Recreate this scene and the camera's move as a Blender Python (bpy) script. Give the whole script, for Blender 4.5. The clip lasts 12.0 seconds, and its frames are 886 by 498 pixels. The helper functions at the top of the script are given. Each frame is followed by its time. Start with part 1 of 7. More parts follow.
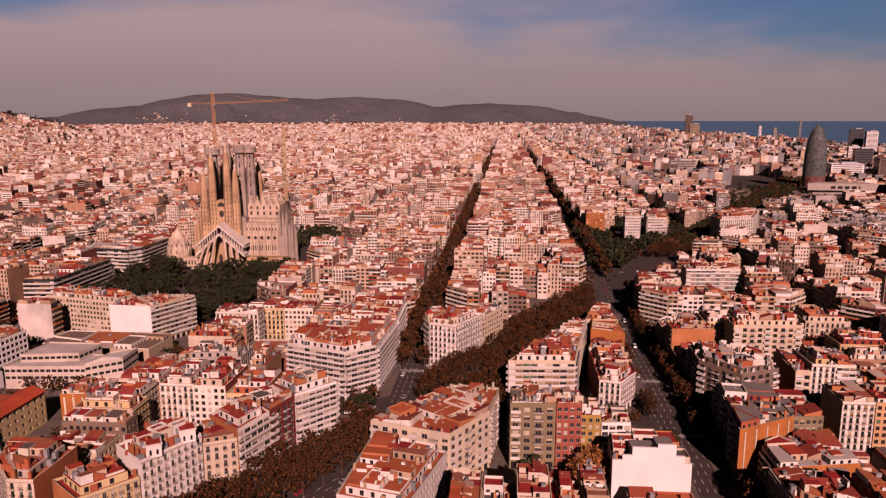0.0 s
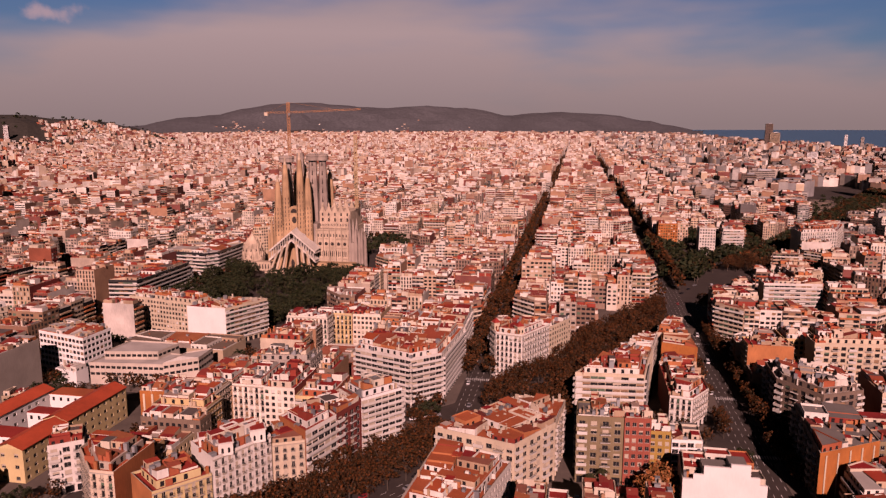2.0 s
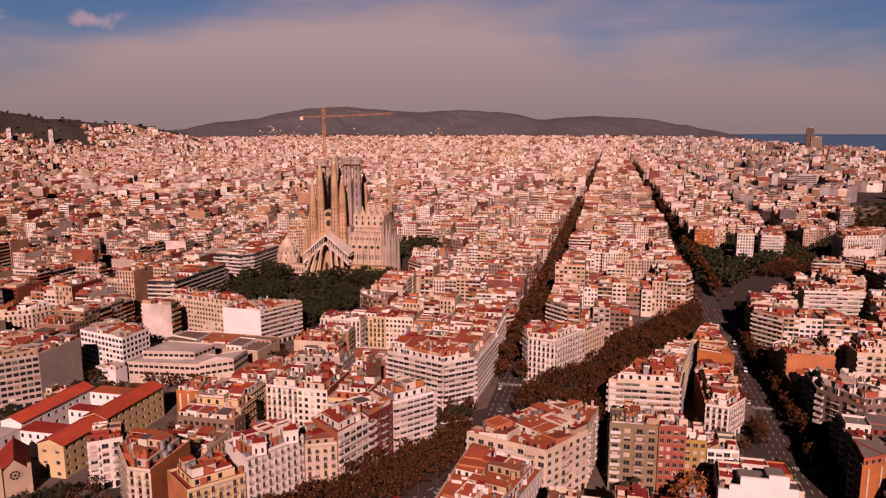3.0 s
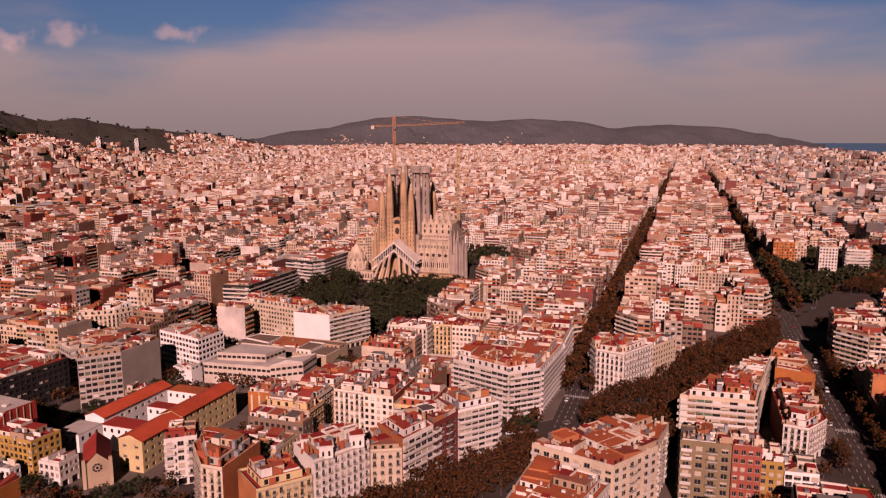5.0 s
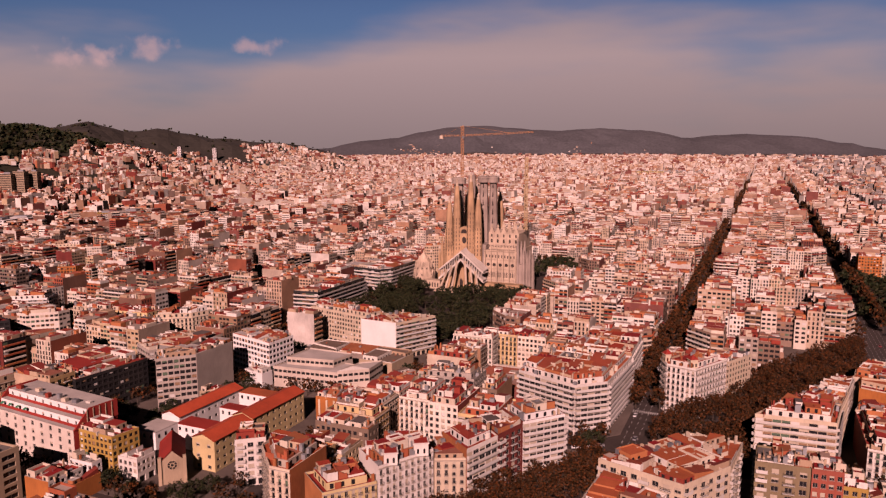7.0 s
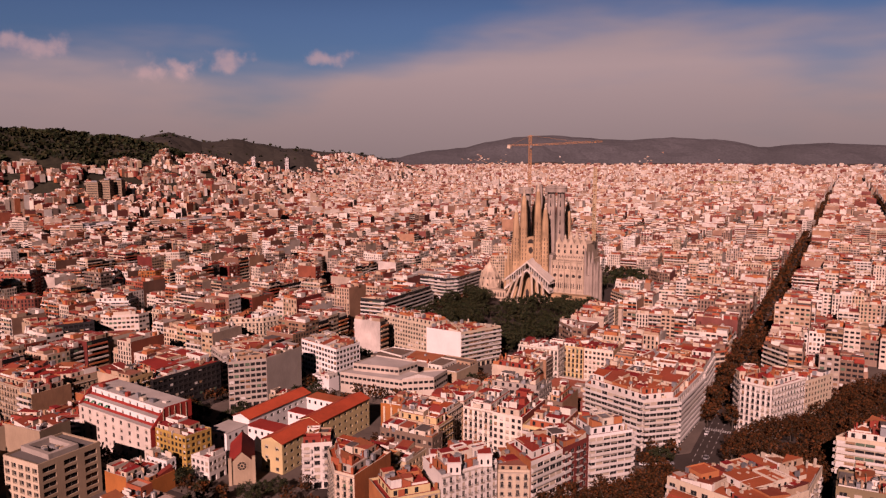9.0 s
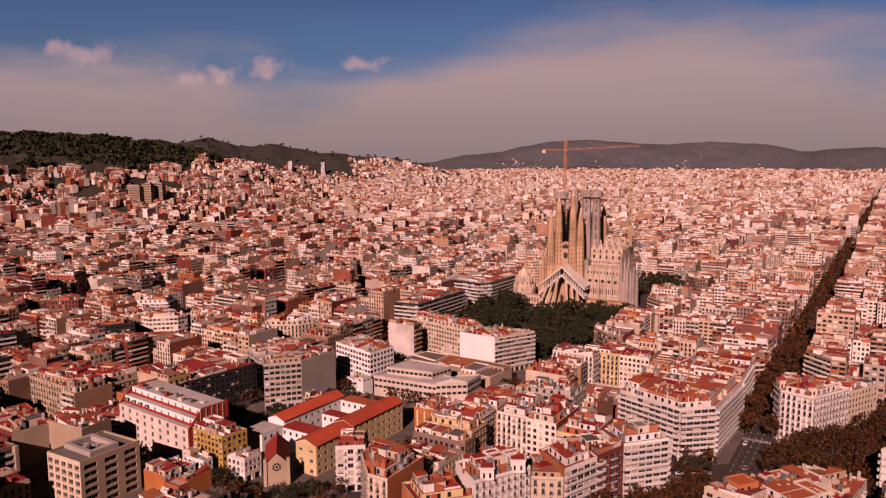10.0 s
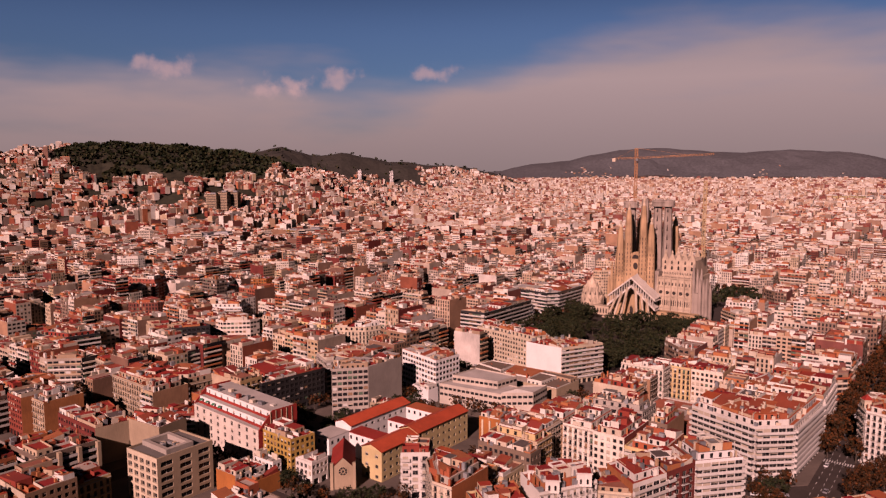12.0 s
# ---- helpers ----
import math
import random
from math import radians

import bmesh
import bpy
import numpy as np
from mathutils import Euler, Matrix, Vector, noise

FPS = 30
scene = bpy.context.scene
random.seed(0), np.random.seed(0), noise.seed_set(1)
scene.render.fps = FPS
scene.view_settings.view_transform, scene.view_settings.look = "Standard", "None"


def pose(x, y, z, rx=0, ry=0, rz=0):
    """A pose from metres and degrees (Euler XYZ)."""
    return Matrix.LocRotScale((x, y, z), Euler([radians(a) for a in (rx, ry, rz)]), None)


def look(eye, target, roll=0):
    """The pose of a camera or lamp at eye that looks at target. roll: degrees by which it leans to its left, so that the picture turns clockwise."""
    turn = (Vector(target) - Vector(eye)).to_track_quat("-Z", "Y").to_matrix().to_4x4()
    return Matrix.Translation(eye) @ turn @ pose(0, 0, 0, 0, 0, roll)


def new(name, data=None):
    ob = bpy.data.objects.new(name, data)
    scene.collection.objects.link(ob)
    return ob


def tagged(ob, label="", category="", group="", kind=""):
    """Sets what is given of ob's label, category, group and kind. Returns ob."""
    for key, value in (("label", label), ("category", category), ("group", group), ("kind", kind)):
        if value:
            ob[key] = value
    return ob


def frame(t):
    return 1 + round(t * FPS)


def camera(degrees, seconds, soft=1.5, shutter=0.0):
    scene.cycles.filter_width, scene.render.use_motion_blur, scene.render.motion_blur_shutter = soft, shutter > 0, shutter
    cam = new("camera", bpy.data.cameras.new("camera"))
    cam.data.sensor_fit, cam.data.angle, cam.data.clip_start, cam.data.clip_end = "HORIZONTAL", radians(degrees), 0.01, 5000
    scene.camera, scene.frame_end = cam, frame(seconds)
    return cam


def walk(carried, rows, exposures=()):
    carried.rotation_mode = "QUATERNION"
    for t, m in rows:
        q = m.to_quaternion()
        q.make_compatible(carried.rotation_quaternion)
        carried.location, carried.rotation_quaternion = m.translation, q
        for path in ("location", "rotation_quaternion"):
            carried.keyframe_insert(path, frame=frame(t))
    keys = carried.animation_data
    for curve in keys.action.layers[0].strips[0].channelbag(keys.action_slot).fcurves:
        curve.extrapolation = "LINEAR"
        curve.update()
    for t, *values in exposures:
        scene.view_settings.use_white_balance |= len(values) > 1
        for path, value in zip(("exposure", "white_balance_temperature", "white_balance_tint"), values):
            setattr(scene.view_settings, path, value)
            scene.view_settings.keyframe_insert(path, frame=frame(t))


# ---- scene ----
LENS = 63.47
EYE = Vector((252.5, -645.0, 142.0))
cam = camera(LENS, 12.0, soft=1.3)
# seconds, degrees to the left of +y, degrees below the horizon
TURNS = [
    (0.0, 5.000, 10.476),
    (0.5, 6.314, 10.291),
    (1.0, 7.707, 10.119),
    (1.5, 9.086, 9.954),
    (2.0, 10.486, 9.793),
    (2.5, 11.868, 9.632),
    (3.0, 13.151, 9.469),
    (5.0, 18.612, 8.769),
    (5.5, 19.883, 8.582),
    (6.0, 21.264, 8.391),
    (6.5, 22.619, 8.198),
    (7.0, 24.003, 8.004),
    (9.0, 29.335, 7.239),
    (9.5, 30.713, 7.056),
    (10.0, 32.086, 6.877),
    (10.5, 33.353, 6.701),
    (11.0, 34.725, 6.528),
    (11.5, 36.101, 6.355),
    (12.0, 37.456, 6.180),
]


def aim(yaw, dip, roll=-0.08):
    y, d = radians(yaw), radians(dip)
    way = Vector((-math.sin(y) * math.cos(d), math.cos(y) * math.cos(d), -math.sin(d)))
    return look(EYE, EYE + way * 1000, roll)


walk(cam, [(t, aim(y, d)) for t, y, d in TURNS], exposures=[(0.0, 1.43, 7300, 64), (12.0, 1.43, 7300, 64)])

# ---- light ----
SUN_EL, SUN_SIDE = 29.0, 13.5        # height, and how far it stands to the right of straight behind
sun_way = Vector((math.sin(radians(SUN_SIDE)) * math.cos(radians(SUN_EL)), -math.cos(radians(SUN_SIDE)) * math.cos(radians(SUN_EL)), math.sin(radians(SUN_EL))))
sun = new("sun", bpy.data.lights.new("sun", "SUN"))
sun.data.energy, sun.data.angle, sun.data.color = 5.0, radians(0.5), (1.0, 0.87, 0.73)
sun.matrix_world = look(sun_way * 800, (0, 0, 0))

world = bpy.data.worlds.new("sky")
scene.world = world
world.use_nodes = True
wt = world.node_tree
wt.nodes.clear()


def wn(kind, operation="", data_type="", blend_type="", interpolation_type=""):
    n = wt.nodes.new(kind)
    if operation:
        n.operation = operation
    if data_type:
        n.data_type = data_type
    if blend_type:
        n.blend_type = blend_type
    if interpolation_type:
        n.interpolation_type = interpolation_type
    return n


def build_sky():
    link = wt.links.new
    out, back = wn("ShaderNodeOutputWorld"), wn("ShaderNodeBackground")
    sky = wn("ShaderNodeTexSky")
    sky.sky_type, sky.sun_disc = "NISHITA", False
    sky.sun_elevation, sky.sun_rotation = radians(SUN_EL), radians(180 - SUN_SIDE)
    sky.air_density, sky.dust_density, sky.ozone_density = 1.0, 1.2, 2.0
    coord, sep = wn("ShaderNodeTexCoord"), wn("ShaderNodeSeparateXYZ")
    link(coord.outputs["Generated"], sep.inputs[0])
    # height above the horizon, 0 to 1 over the first 25 degrees
    up = wn("ShaderNodeMapRange")
    up.inputs["From Min"].default_value, up.inputs["From Max"].default_value = 0.0, 0.22
    link(sep.outputs["Z"], up.inputs["Value"])
    # clouds are drawn out level: stretch the height before the noise
    stretch = wn("ShaderNodeMapping")
    stretch.inputs["Scale"].default_value = (1.5, 1.5, 6.5)
    stretch.inputs["Location"].default_value = (0.35, 0.1, 0.2)
    link(coord.outputs["Generated"], stretch.inputs["Vector"])
    veil = wn("ShaderNodeTexNoise")
    veil.inputs["Scale"].default_value, veil.inputs["Detail"].default_value, veil.inputs["Roughness"].default_value = 1.4, 4.5, 0.5
    link(stretch.outputs[0], veil.inputs["Vector"])
    # the veil is thick at the horizon and breaks up higher
    edge = wn("ShaderNodeMath", operation="MULTIPLY_ADD")
    link(veil.outputs["Fac"], edge.inputs[0])
    edge.inputs[1].default_value = 2.15
    link_up = wn("ShaderNodeMath", operation="MULTIPLY")
    link(up.outputs[0], link_up.inputs[0])
    link_up.inputs[1].default_value = -1.15
    # it swells to a broad bank over the plain, to the right of the church
    bank = wn("ShaderNodeVectorMath", operation="DOT_PRODUCT")
    link(coord.outputs["Generated"], bank.inputs[0])
    bank.inputs[1].default_value = (math.sin(radians(-21)), math.cos(radians(-21)), 0.0)
    swell = wn("ShaderNodeMapRange", interpolation_type="SMOOTHSTEP")
    swell.inputs["From Min"].default_value, swell.inputs["From Max"].default_value = math.cos(radians(23)), 0.99
    swell.inputs["To Min"].default_value, swell.inputs["To Max"].default_value = 0.08, 0.36
    link(bank.outputs["Value"], swell.inputs["Value"])
    base = wn("ShaderNodeMath", operation="ADD")
    link(link_up.outputs[0], base.inputs[0])
    link(swell.outputs[0], base.inputs[1])
    link(base.outputs[0], edge.inputs[2])
    ramp = wn("ShaderNodeMapRange", interpolation_type="SMOOTHSTEP")
    ramp.inputs["From Min"].default_value, ramp.inputs["From Max"].default_value = 0.28, 1.02
    link(edge.outputs[0], ramp.inputs["Value"])
    tone = wn("ShaderNodeValToRGB")
    tone.color_ramp.elements[0].color = (0.190, 0.195, 0.170, 1)
    tone.color_ramp.elements[1].color = (0.29, 0.290, 0.255, 1)
    tone.color_ramp.elements[1].position = 0.55
    last = tone.color_ramp.elements.new(1.0)
    last.color = (0.20, 0.225, 0.225, 1)
    link(up.outputs[0], tone.inputs[0])
    dim = wn("ShaderNodeMix", data_type="RGBA", blend_type="MULTIPLY")
    dim.inputs[0].default_value = 1.0
    link(sky.outputs[0], dim.inputs[6])
    dim.inputs[7].default_value = (0.014, 0.030, 0.038, 1)
    mix = wn("ShaderNodeMix", data_type="RGBA")
    link(ramp.outputs[0], mix.inputs[0])
    link(dim.outputs[2], mix.inputs[6])
    link(tone.outputs[0], mix.inputs[7])
    # fades the sky overhead, out of view, to weaken fill and deepen shade
    deep = wn("ShaderNodeMapRange", interpolation_type="SMOOTHSTEP")
    deep.inputs["From Min"].default_value, deep.inputs["From Max"].default_value = 0.17, 0.36
    deep.inputs["To Min"].default_value, deep.inputs["To Max"].default_value = 1.0, 0.10
    link(sep.outputs["Z"], deep.inputs["Value"])
    fade = wn("ShaderNodeMix", data_type="RGBA", blend_type="MULTIPLY")
    fade.inputs[0].default_value = 1.0
    link(mix.outputs[2], fade.inputs[6])
    link(deep.outputs[0], fade.inputs[7])
    mix = fade
    # a few small bright clouds
    puff_map = wn("ShaderNodeMapping")
    puff_map.inputs["Scale"].default_value = (1.0, 1.0, 2.2)
    link(coord.outputs["Generated"], puff_map.inputs["Vector"])
    puff = mix
    for yaw, el, size in PUFFS:
        a, e = radians(yaw), radians(el)
        spot = (math.sin(a) * math.cos(e), math.cos(a) * math.cos(e), math.sin(e))
        gap = wn("ShaderNodeVectorMath", operation="DISTANCE")
        link(puff_map.outputs[0], gap.inputs[0])
        gap.inputs[1].default_value = (spot[0], spot[1], spot[2] * 2.2)
        fray = wn("ShaderNodeTexNoise")
        fray.inputs["Scale"].default_value, fray.inputs["Detail"].default_value = 27.0, 4.5
        link(coord.outputs["Generated"], fray.inputs["Vector"])
        add = wn("ShaderNodeMath", operation="MULTIPLY_ADD")
        link(fray.outputs["Fac"], add.inputs[0])
        add.inputs[1].default_value = size * 6.0
        link(gap.outputs["Value"], add.inputs[2])
        cut = wn("ShaderNodeMapRange", interpolation_type="SMOOTHSTEP")
        cut.inputs["From Min"].default_value, cut.inputs["From Max"].default_value = size * 4.3, size * 2.9
        cut.inputs["To Max"].default_value = 0.62
        link(add.outputs[0], cut.inputs["Value"])
        lay = wn("ShaderNodeMix", data_type="RGBA")
        link(cut.outputs[0], lay.inputs[0])
        link(puff.outputs[2], lay.inputs[6])
        lay.inputs[7].default_value = (0.40, 0.345, 0.30, 1)
        puff = lay
    link(puff.outputs[2], back.inputs["Color"])
    back.inputs["Strength"].default_value = 0.413
    link(back.outputs[0], out.inputs[0])


PUFFS = [(-58.1, 7.6, 0.024), (-51.2, 6.2, 0.024), (-49.4, 6.7, 0.028), (-46.9, 6.8, 0.030), (-38.4, 7.6, 0.022)]
build_sky()


# ---- materials ----
def material(name, rough=0.85, metal=0.0):
    m = bpy.data.materials.new(name)
    m.use_nodes = True
    b = m.node_tree.nodes["Principled BSDF"]
    b.inputs["Roughness"].default_value, b.inputs["Metallic"].default_value = rough, metal
    return m, m.node_tree, b


def ramp_colors(nt, colors, fac, constant=True):
    r = nt.nodes.new("ShaderNodeValToRGB")
    r.color_ramp.interpolation = "CONSTANT" if constant else "LINEAR"
    e = r.color_ramp.elements
    while len(e) < len(colors):
        e.new(0.5)
    for n, c in enumerate(colors):
        e[n].position = n / len(colors) if constant else n / max(1, len(colors) - 1)
        e[n].color = (*c, 1)
    nt.links.new(fac, r.inputs[0])
    return r.outputs[0]


SHADE_SCALE = (0.321, 0.309, 0.302)          # share of its colour each surface keeps; darkened to deepen the shade


def weathered(name, colors, by="object", rough=0.85, stain=0.35, grain=2.0, streak=True, bump=0.15, metal=0.0):
    """A matt surface: one of the colours for each piece, with stains at two scales and running streaks."""
    m, nt, b = material(name, rough, metal)
    b.inputs["Specular IOR Level"].default_value = 0.5 if rough < 0.6 else 0.12
    # every base colour is scaled down here so that shade renders deeper
    colors = [tuple(c * s for c, s in zip(rgb, SHADE_SCALE)) for rgb in colors]
    if by == "object":
        pick = nt.nodes.new("ShaderNodeObjectInfo").outputs["Random"]
    else:
        pick = nt.nodes.new("ShaderNodeNewGeometry").outputs["Random Per Island"]
    base = ramp_colors(nt, colors, pick)
    coord = nt.nodes.new("ShaderNodeTexCoord").outputs["Object"]
    big, fine = nt.nodes.new("ShaderNodeTexNoise"), nt.nodes.new("ShaderNodeTexNoise")
    big.inputs["Scale"].default_value, big.inputs["Detail"].default_value = 0.09, 4.0
    fine.inputs["Scale"].default_value, fine.inputs["Detail"].default_value = grain, 3.0
    nt.links.new(coord, big.inputs["Vector"])
    if streak:
        sq = nt.nodes.new("ShaderNodeMapping")
        sq.inputs["Scale"].default_value = (1.0, 1.0, 0.18)
        nt.links.new(coord, sq.inputs["Vector"])
        nt.links.new(sq.outputs[0], fine.inputs["Vector"])
    else:
        nt.links.new(coord, fine.inputs["Vector"])
    add = nt.nodes.new("ShaderNodeMath")
    add.operation = "ADD"
    nt.links.new(big.outputs["Fac"], add.inputs[0])
    half = nt.nodes.new("ShaderNodeMath")
    half.operation = "MULTIPLY_ADD"
    half.inputs[1].default_value, half.inputs[2].default_value = 0.45, 0.275
    nt.links.new(fine.outputs["Fac"], half.inputs[0])
    nt.links.new(half.outputs[0], add.inputs[1])
    rng = nt.nodes.new("ShaderNodeMapRange")
    rng.inputs["From Min"].default_value, rng.inputs["From Max"].default_value = 0.7, 1.3
    rng.inputs["To Min"].default_value, rng.inputs["To Max"].default_value = 1.0 - stain, 1.0 + stain * 0.25
    nt.links.new(add.outputs[0], rng.inputs["Value"])
    mul = nt.nodes.new("ShaderNodeMix")
    mul.data_type, mul.blend_type = "RGBA", "MULTIPLY"
    mul.inputs[0].default_value = 1.0
    nt.links.new(base, mul.inputs[6])
    nt.links.new(rng.outputs[0], mul.inputs[7])
    nt.links.new(mul.outputs[2], b.inputs["Base Color"])
    if bump:
        bp = nt.nodes.new("ShaderNodeBump")
        bp.inputs["Strength"].default_value, bp.inputs["Distance"].default_value = bump, 0.1
        nt.links.new(fine.outputs["Fac"], bp.inputs["Height"])
        nt.links.new(bp.outputs[0], b.inputs["Normal"])
    return m


FACADES = [(0.84, 0.710, 0.569), (0.66, 0.422, 0.194), (0.88, 0.790, 0.674), (0.50, 0.279, 0.142), (0.66, 0.384, 0.195), (0.80, 0.668, 0.516), (0.72, 0.512, 0.247),
           (0.64, 0.490, 0.353), (0.32, 0.072, 0.034), (0.86, 0.755, 0.625), (0.74, 0.548, 0.335), (0.24, 0.162, 0.114), (0.76, 0.595, 0.442), (0.52, 0.420, 0.330)]
PARTIES = [(0.56, 0.347, 0.197), (0.62, 0.450, 0.301), (0.68, 0.543, 0.403), (0.58, 0.210, 0.075), (0.60, 0.420, 0.280), (0.28, 0.060, 0.035), (0.46, 0.250, 0.140), (0.50, 0.160, 0.055)]
ROOFS = [(0.42, 0.034, 0.020), (0.36, 0.020, 0.016), (0.44, 0.100, 0.050), (0.48, 0.060, 0.024), (0.46, 0.301, 0.231), (0.38, 0.026, 0.018),
         (0.36, 0.130, 0.080), (0.30, 0.022, 0.018), (0.52, 0.100, 0.030), (0.14, 0.105, 0.094), (0.34, 0.028, 0.022), (0.58, 0.44, 0.36)]
BOXES = [(0.86, 0.78, 0.68), (0.70, 0.56, 0.42), (0.62, 0.44, 0.29), (0.56, 0.19, 0.070), (0.84, 0.75, 0.64), (0.50, 0.33, 0.21), (0.36, 0.055, 0.03), (0.88, 0.81, 0.72), (0.74, 0.62, 0.48), (0.48, 0.12, 0.05)]
# distance haze is put into these far wall colours: less saturated
FAR_FACADES = [(0.76, 0.64, 0.52), (0.60, 0.42, 0.29), (0.86, 0.77, 0.67), (0.34, 0.22, 0.16), (0.62, 0.46, 0.33), (0.72, 0.60, 0.48), (0.26, 0.16, 0.11),
               (0.82, 0.71, 0.60), (0.24, 0.07, 0.045), (0.50, 0.39, 0.31), (0.68, 0.51, 0.35), (0.88, 0.80, 0.70)]
FAR_PARTIES = [(0.50, 0.27, 0.16), (0.56, 0.43, 0.33), (0.66, 0.55, 0.46), (0.26, 0.08, 0.06), (0.72, 0.63, 0.55), (0.42, 0.24, 0.16)]
WEST = [(0.70, 0.57, 0.44), (0.26, 0.045, 0.028), (0.60, 0.46, 0.33), (0.34, 0.20, 0.12), (0.50, 0.15, 0.060), (0.56, 0.39, 0.25), (0.30, 0.06, 0.034), (0.80, 0.70, 0.58), (0.16, 0.10, 0.075),
        (0.60, 0.43, 0.26), (0.40, 0.10, 0.05), (0.84, 0.77, 0.68), (0.24, 0.17, 0.13)]
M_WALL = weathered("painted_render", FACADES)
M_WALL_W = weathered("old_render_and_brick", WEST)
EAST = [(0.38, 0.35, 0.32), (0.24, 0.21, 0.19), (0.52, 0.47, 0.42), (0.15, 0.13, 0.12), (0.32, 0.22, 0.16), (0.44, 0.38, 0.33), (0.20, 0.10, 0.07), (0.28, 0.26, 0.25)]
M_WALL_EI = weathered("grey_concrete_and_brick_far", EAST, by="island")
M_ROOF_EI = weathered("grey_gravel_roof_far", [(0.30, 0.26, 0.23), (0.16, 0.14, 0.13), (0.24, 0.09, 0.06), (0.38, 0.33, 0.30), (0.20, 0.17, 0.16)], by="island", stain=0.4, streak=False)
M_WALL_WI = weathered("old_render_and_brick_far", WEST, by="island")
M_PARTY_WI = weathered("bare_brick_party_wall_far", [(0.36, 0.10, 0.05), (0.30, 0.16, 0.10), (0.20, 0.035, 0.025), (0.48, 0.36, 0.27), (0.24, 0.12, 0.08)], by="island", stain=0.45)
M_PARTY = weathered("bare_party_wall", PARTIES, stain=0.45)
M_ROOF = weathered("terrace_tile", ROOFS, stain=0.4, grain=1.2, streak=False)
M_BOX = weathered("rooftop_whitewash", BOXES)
M_WALL_I = weathered("hazed_render_far", FAR_FACADES, by="island")
M_PARTY_I = weathered("hazed_party_wall_far", FAR_PARTIES, by="island", stain=0.45)
# far roofs carry distance haze in their colours, paler and greyer
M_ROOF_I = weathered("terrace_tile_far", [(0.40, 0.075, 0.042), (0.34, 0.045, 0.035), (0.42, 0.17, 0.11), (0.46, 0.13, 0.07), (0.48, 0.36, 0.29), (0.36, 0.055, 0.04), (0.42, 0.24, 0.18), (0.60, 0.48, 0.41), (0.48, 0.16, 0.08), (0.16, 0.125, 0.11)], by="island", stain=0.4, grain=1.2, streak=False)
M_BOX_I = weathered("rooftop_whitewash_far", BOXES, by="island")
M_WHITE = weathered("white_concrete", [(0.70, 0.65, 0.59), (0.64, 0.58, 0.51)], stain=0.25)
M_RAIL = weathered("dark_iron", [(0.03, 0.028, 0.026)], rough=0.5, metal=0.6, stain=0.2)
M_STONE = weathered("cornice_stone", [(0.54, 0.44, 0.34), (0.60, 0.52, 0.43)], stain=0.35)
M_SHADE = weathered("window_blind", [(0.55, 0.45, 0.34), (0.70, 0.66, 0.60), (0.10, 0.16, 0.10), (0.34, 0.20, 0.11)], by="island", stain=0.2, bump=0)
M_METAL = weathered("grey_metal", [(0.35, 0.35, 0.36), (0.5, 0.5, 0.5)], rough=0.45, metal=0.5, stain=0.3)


def glass_material():
    m, nt, b = material("window_glass", 0.12)
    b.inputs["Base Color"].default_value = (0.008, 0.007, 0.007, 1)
    b.inputs["Specular IOR Level"].default_value = 0.16
    return m


M_GLASS = glass_material()


def one(name, rgb, stain=0.3, rough=0.85, by="object", grain=2.0, streak=True, spread=0.06):
    """A weathered surface of one colour, a little lighter or darker piece by piece."""
    tones = [tuple(min(0.95, c * k) for c in rgb) for k in (1 - spread, 1.0, 1 + spread)]
    return weathered(name, tones, by=by, rough=rough, stain=stain, grain=grain, streak=streak)


M_ASPHALT = one("asphalt", (0.064, 0.047, 0.039), stain=0.4, grain=0.6, streak=False)
M_PAVE = one("pavement_slabs", (0.17, 0.13, 0.105), stain=0.4, grain=0.8, streak=False)
M_SAND = one("sandy_paving", (0.42, 0.31, 0.23), stain=0.6, grain=0.05, streak=False)
M_PAINT = one("road_paint", (0.70, 0.68, 0.64), stain=0.4)


def leaf_material(name, colors):
    m, nt, b = material(name, 0.7)
    b.inputs["Specular IOR Level"].default_value = 0.06
    pick = nt.nodes.new("ShaderNodeNewGeometry").outputs["Random Per Island"]
    nt.links.new(ramp_colors(nt, colors, pick, False), b.inputs["Base Color"])
    return m


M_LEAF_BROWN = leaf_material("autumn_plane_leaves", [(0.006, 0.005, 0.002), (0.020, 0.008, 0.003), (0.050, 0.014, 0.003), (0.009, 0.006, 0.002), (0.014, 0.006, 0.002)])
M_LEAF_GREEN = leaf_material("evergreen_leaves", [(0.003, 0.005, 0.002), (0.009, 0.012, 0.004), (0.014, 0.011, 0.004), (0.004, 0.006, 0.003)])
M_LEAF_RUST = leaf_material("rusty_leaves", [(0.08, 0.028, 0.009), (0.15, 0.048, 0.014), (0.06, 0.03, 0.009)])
M_BARK = one("bark", (0.10, 0.075, 0.055))


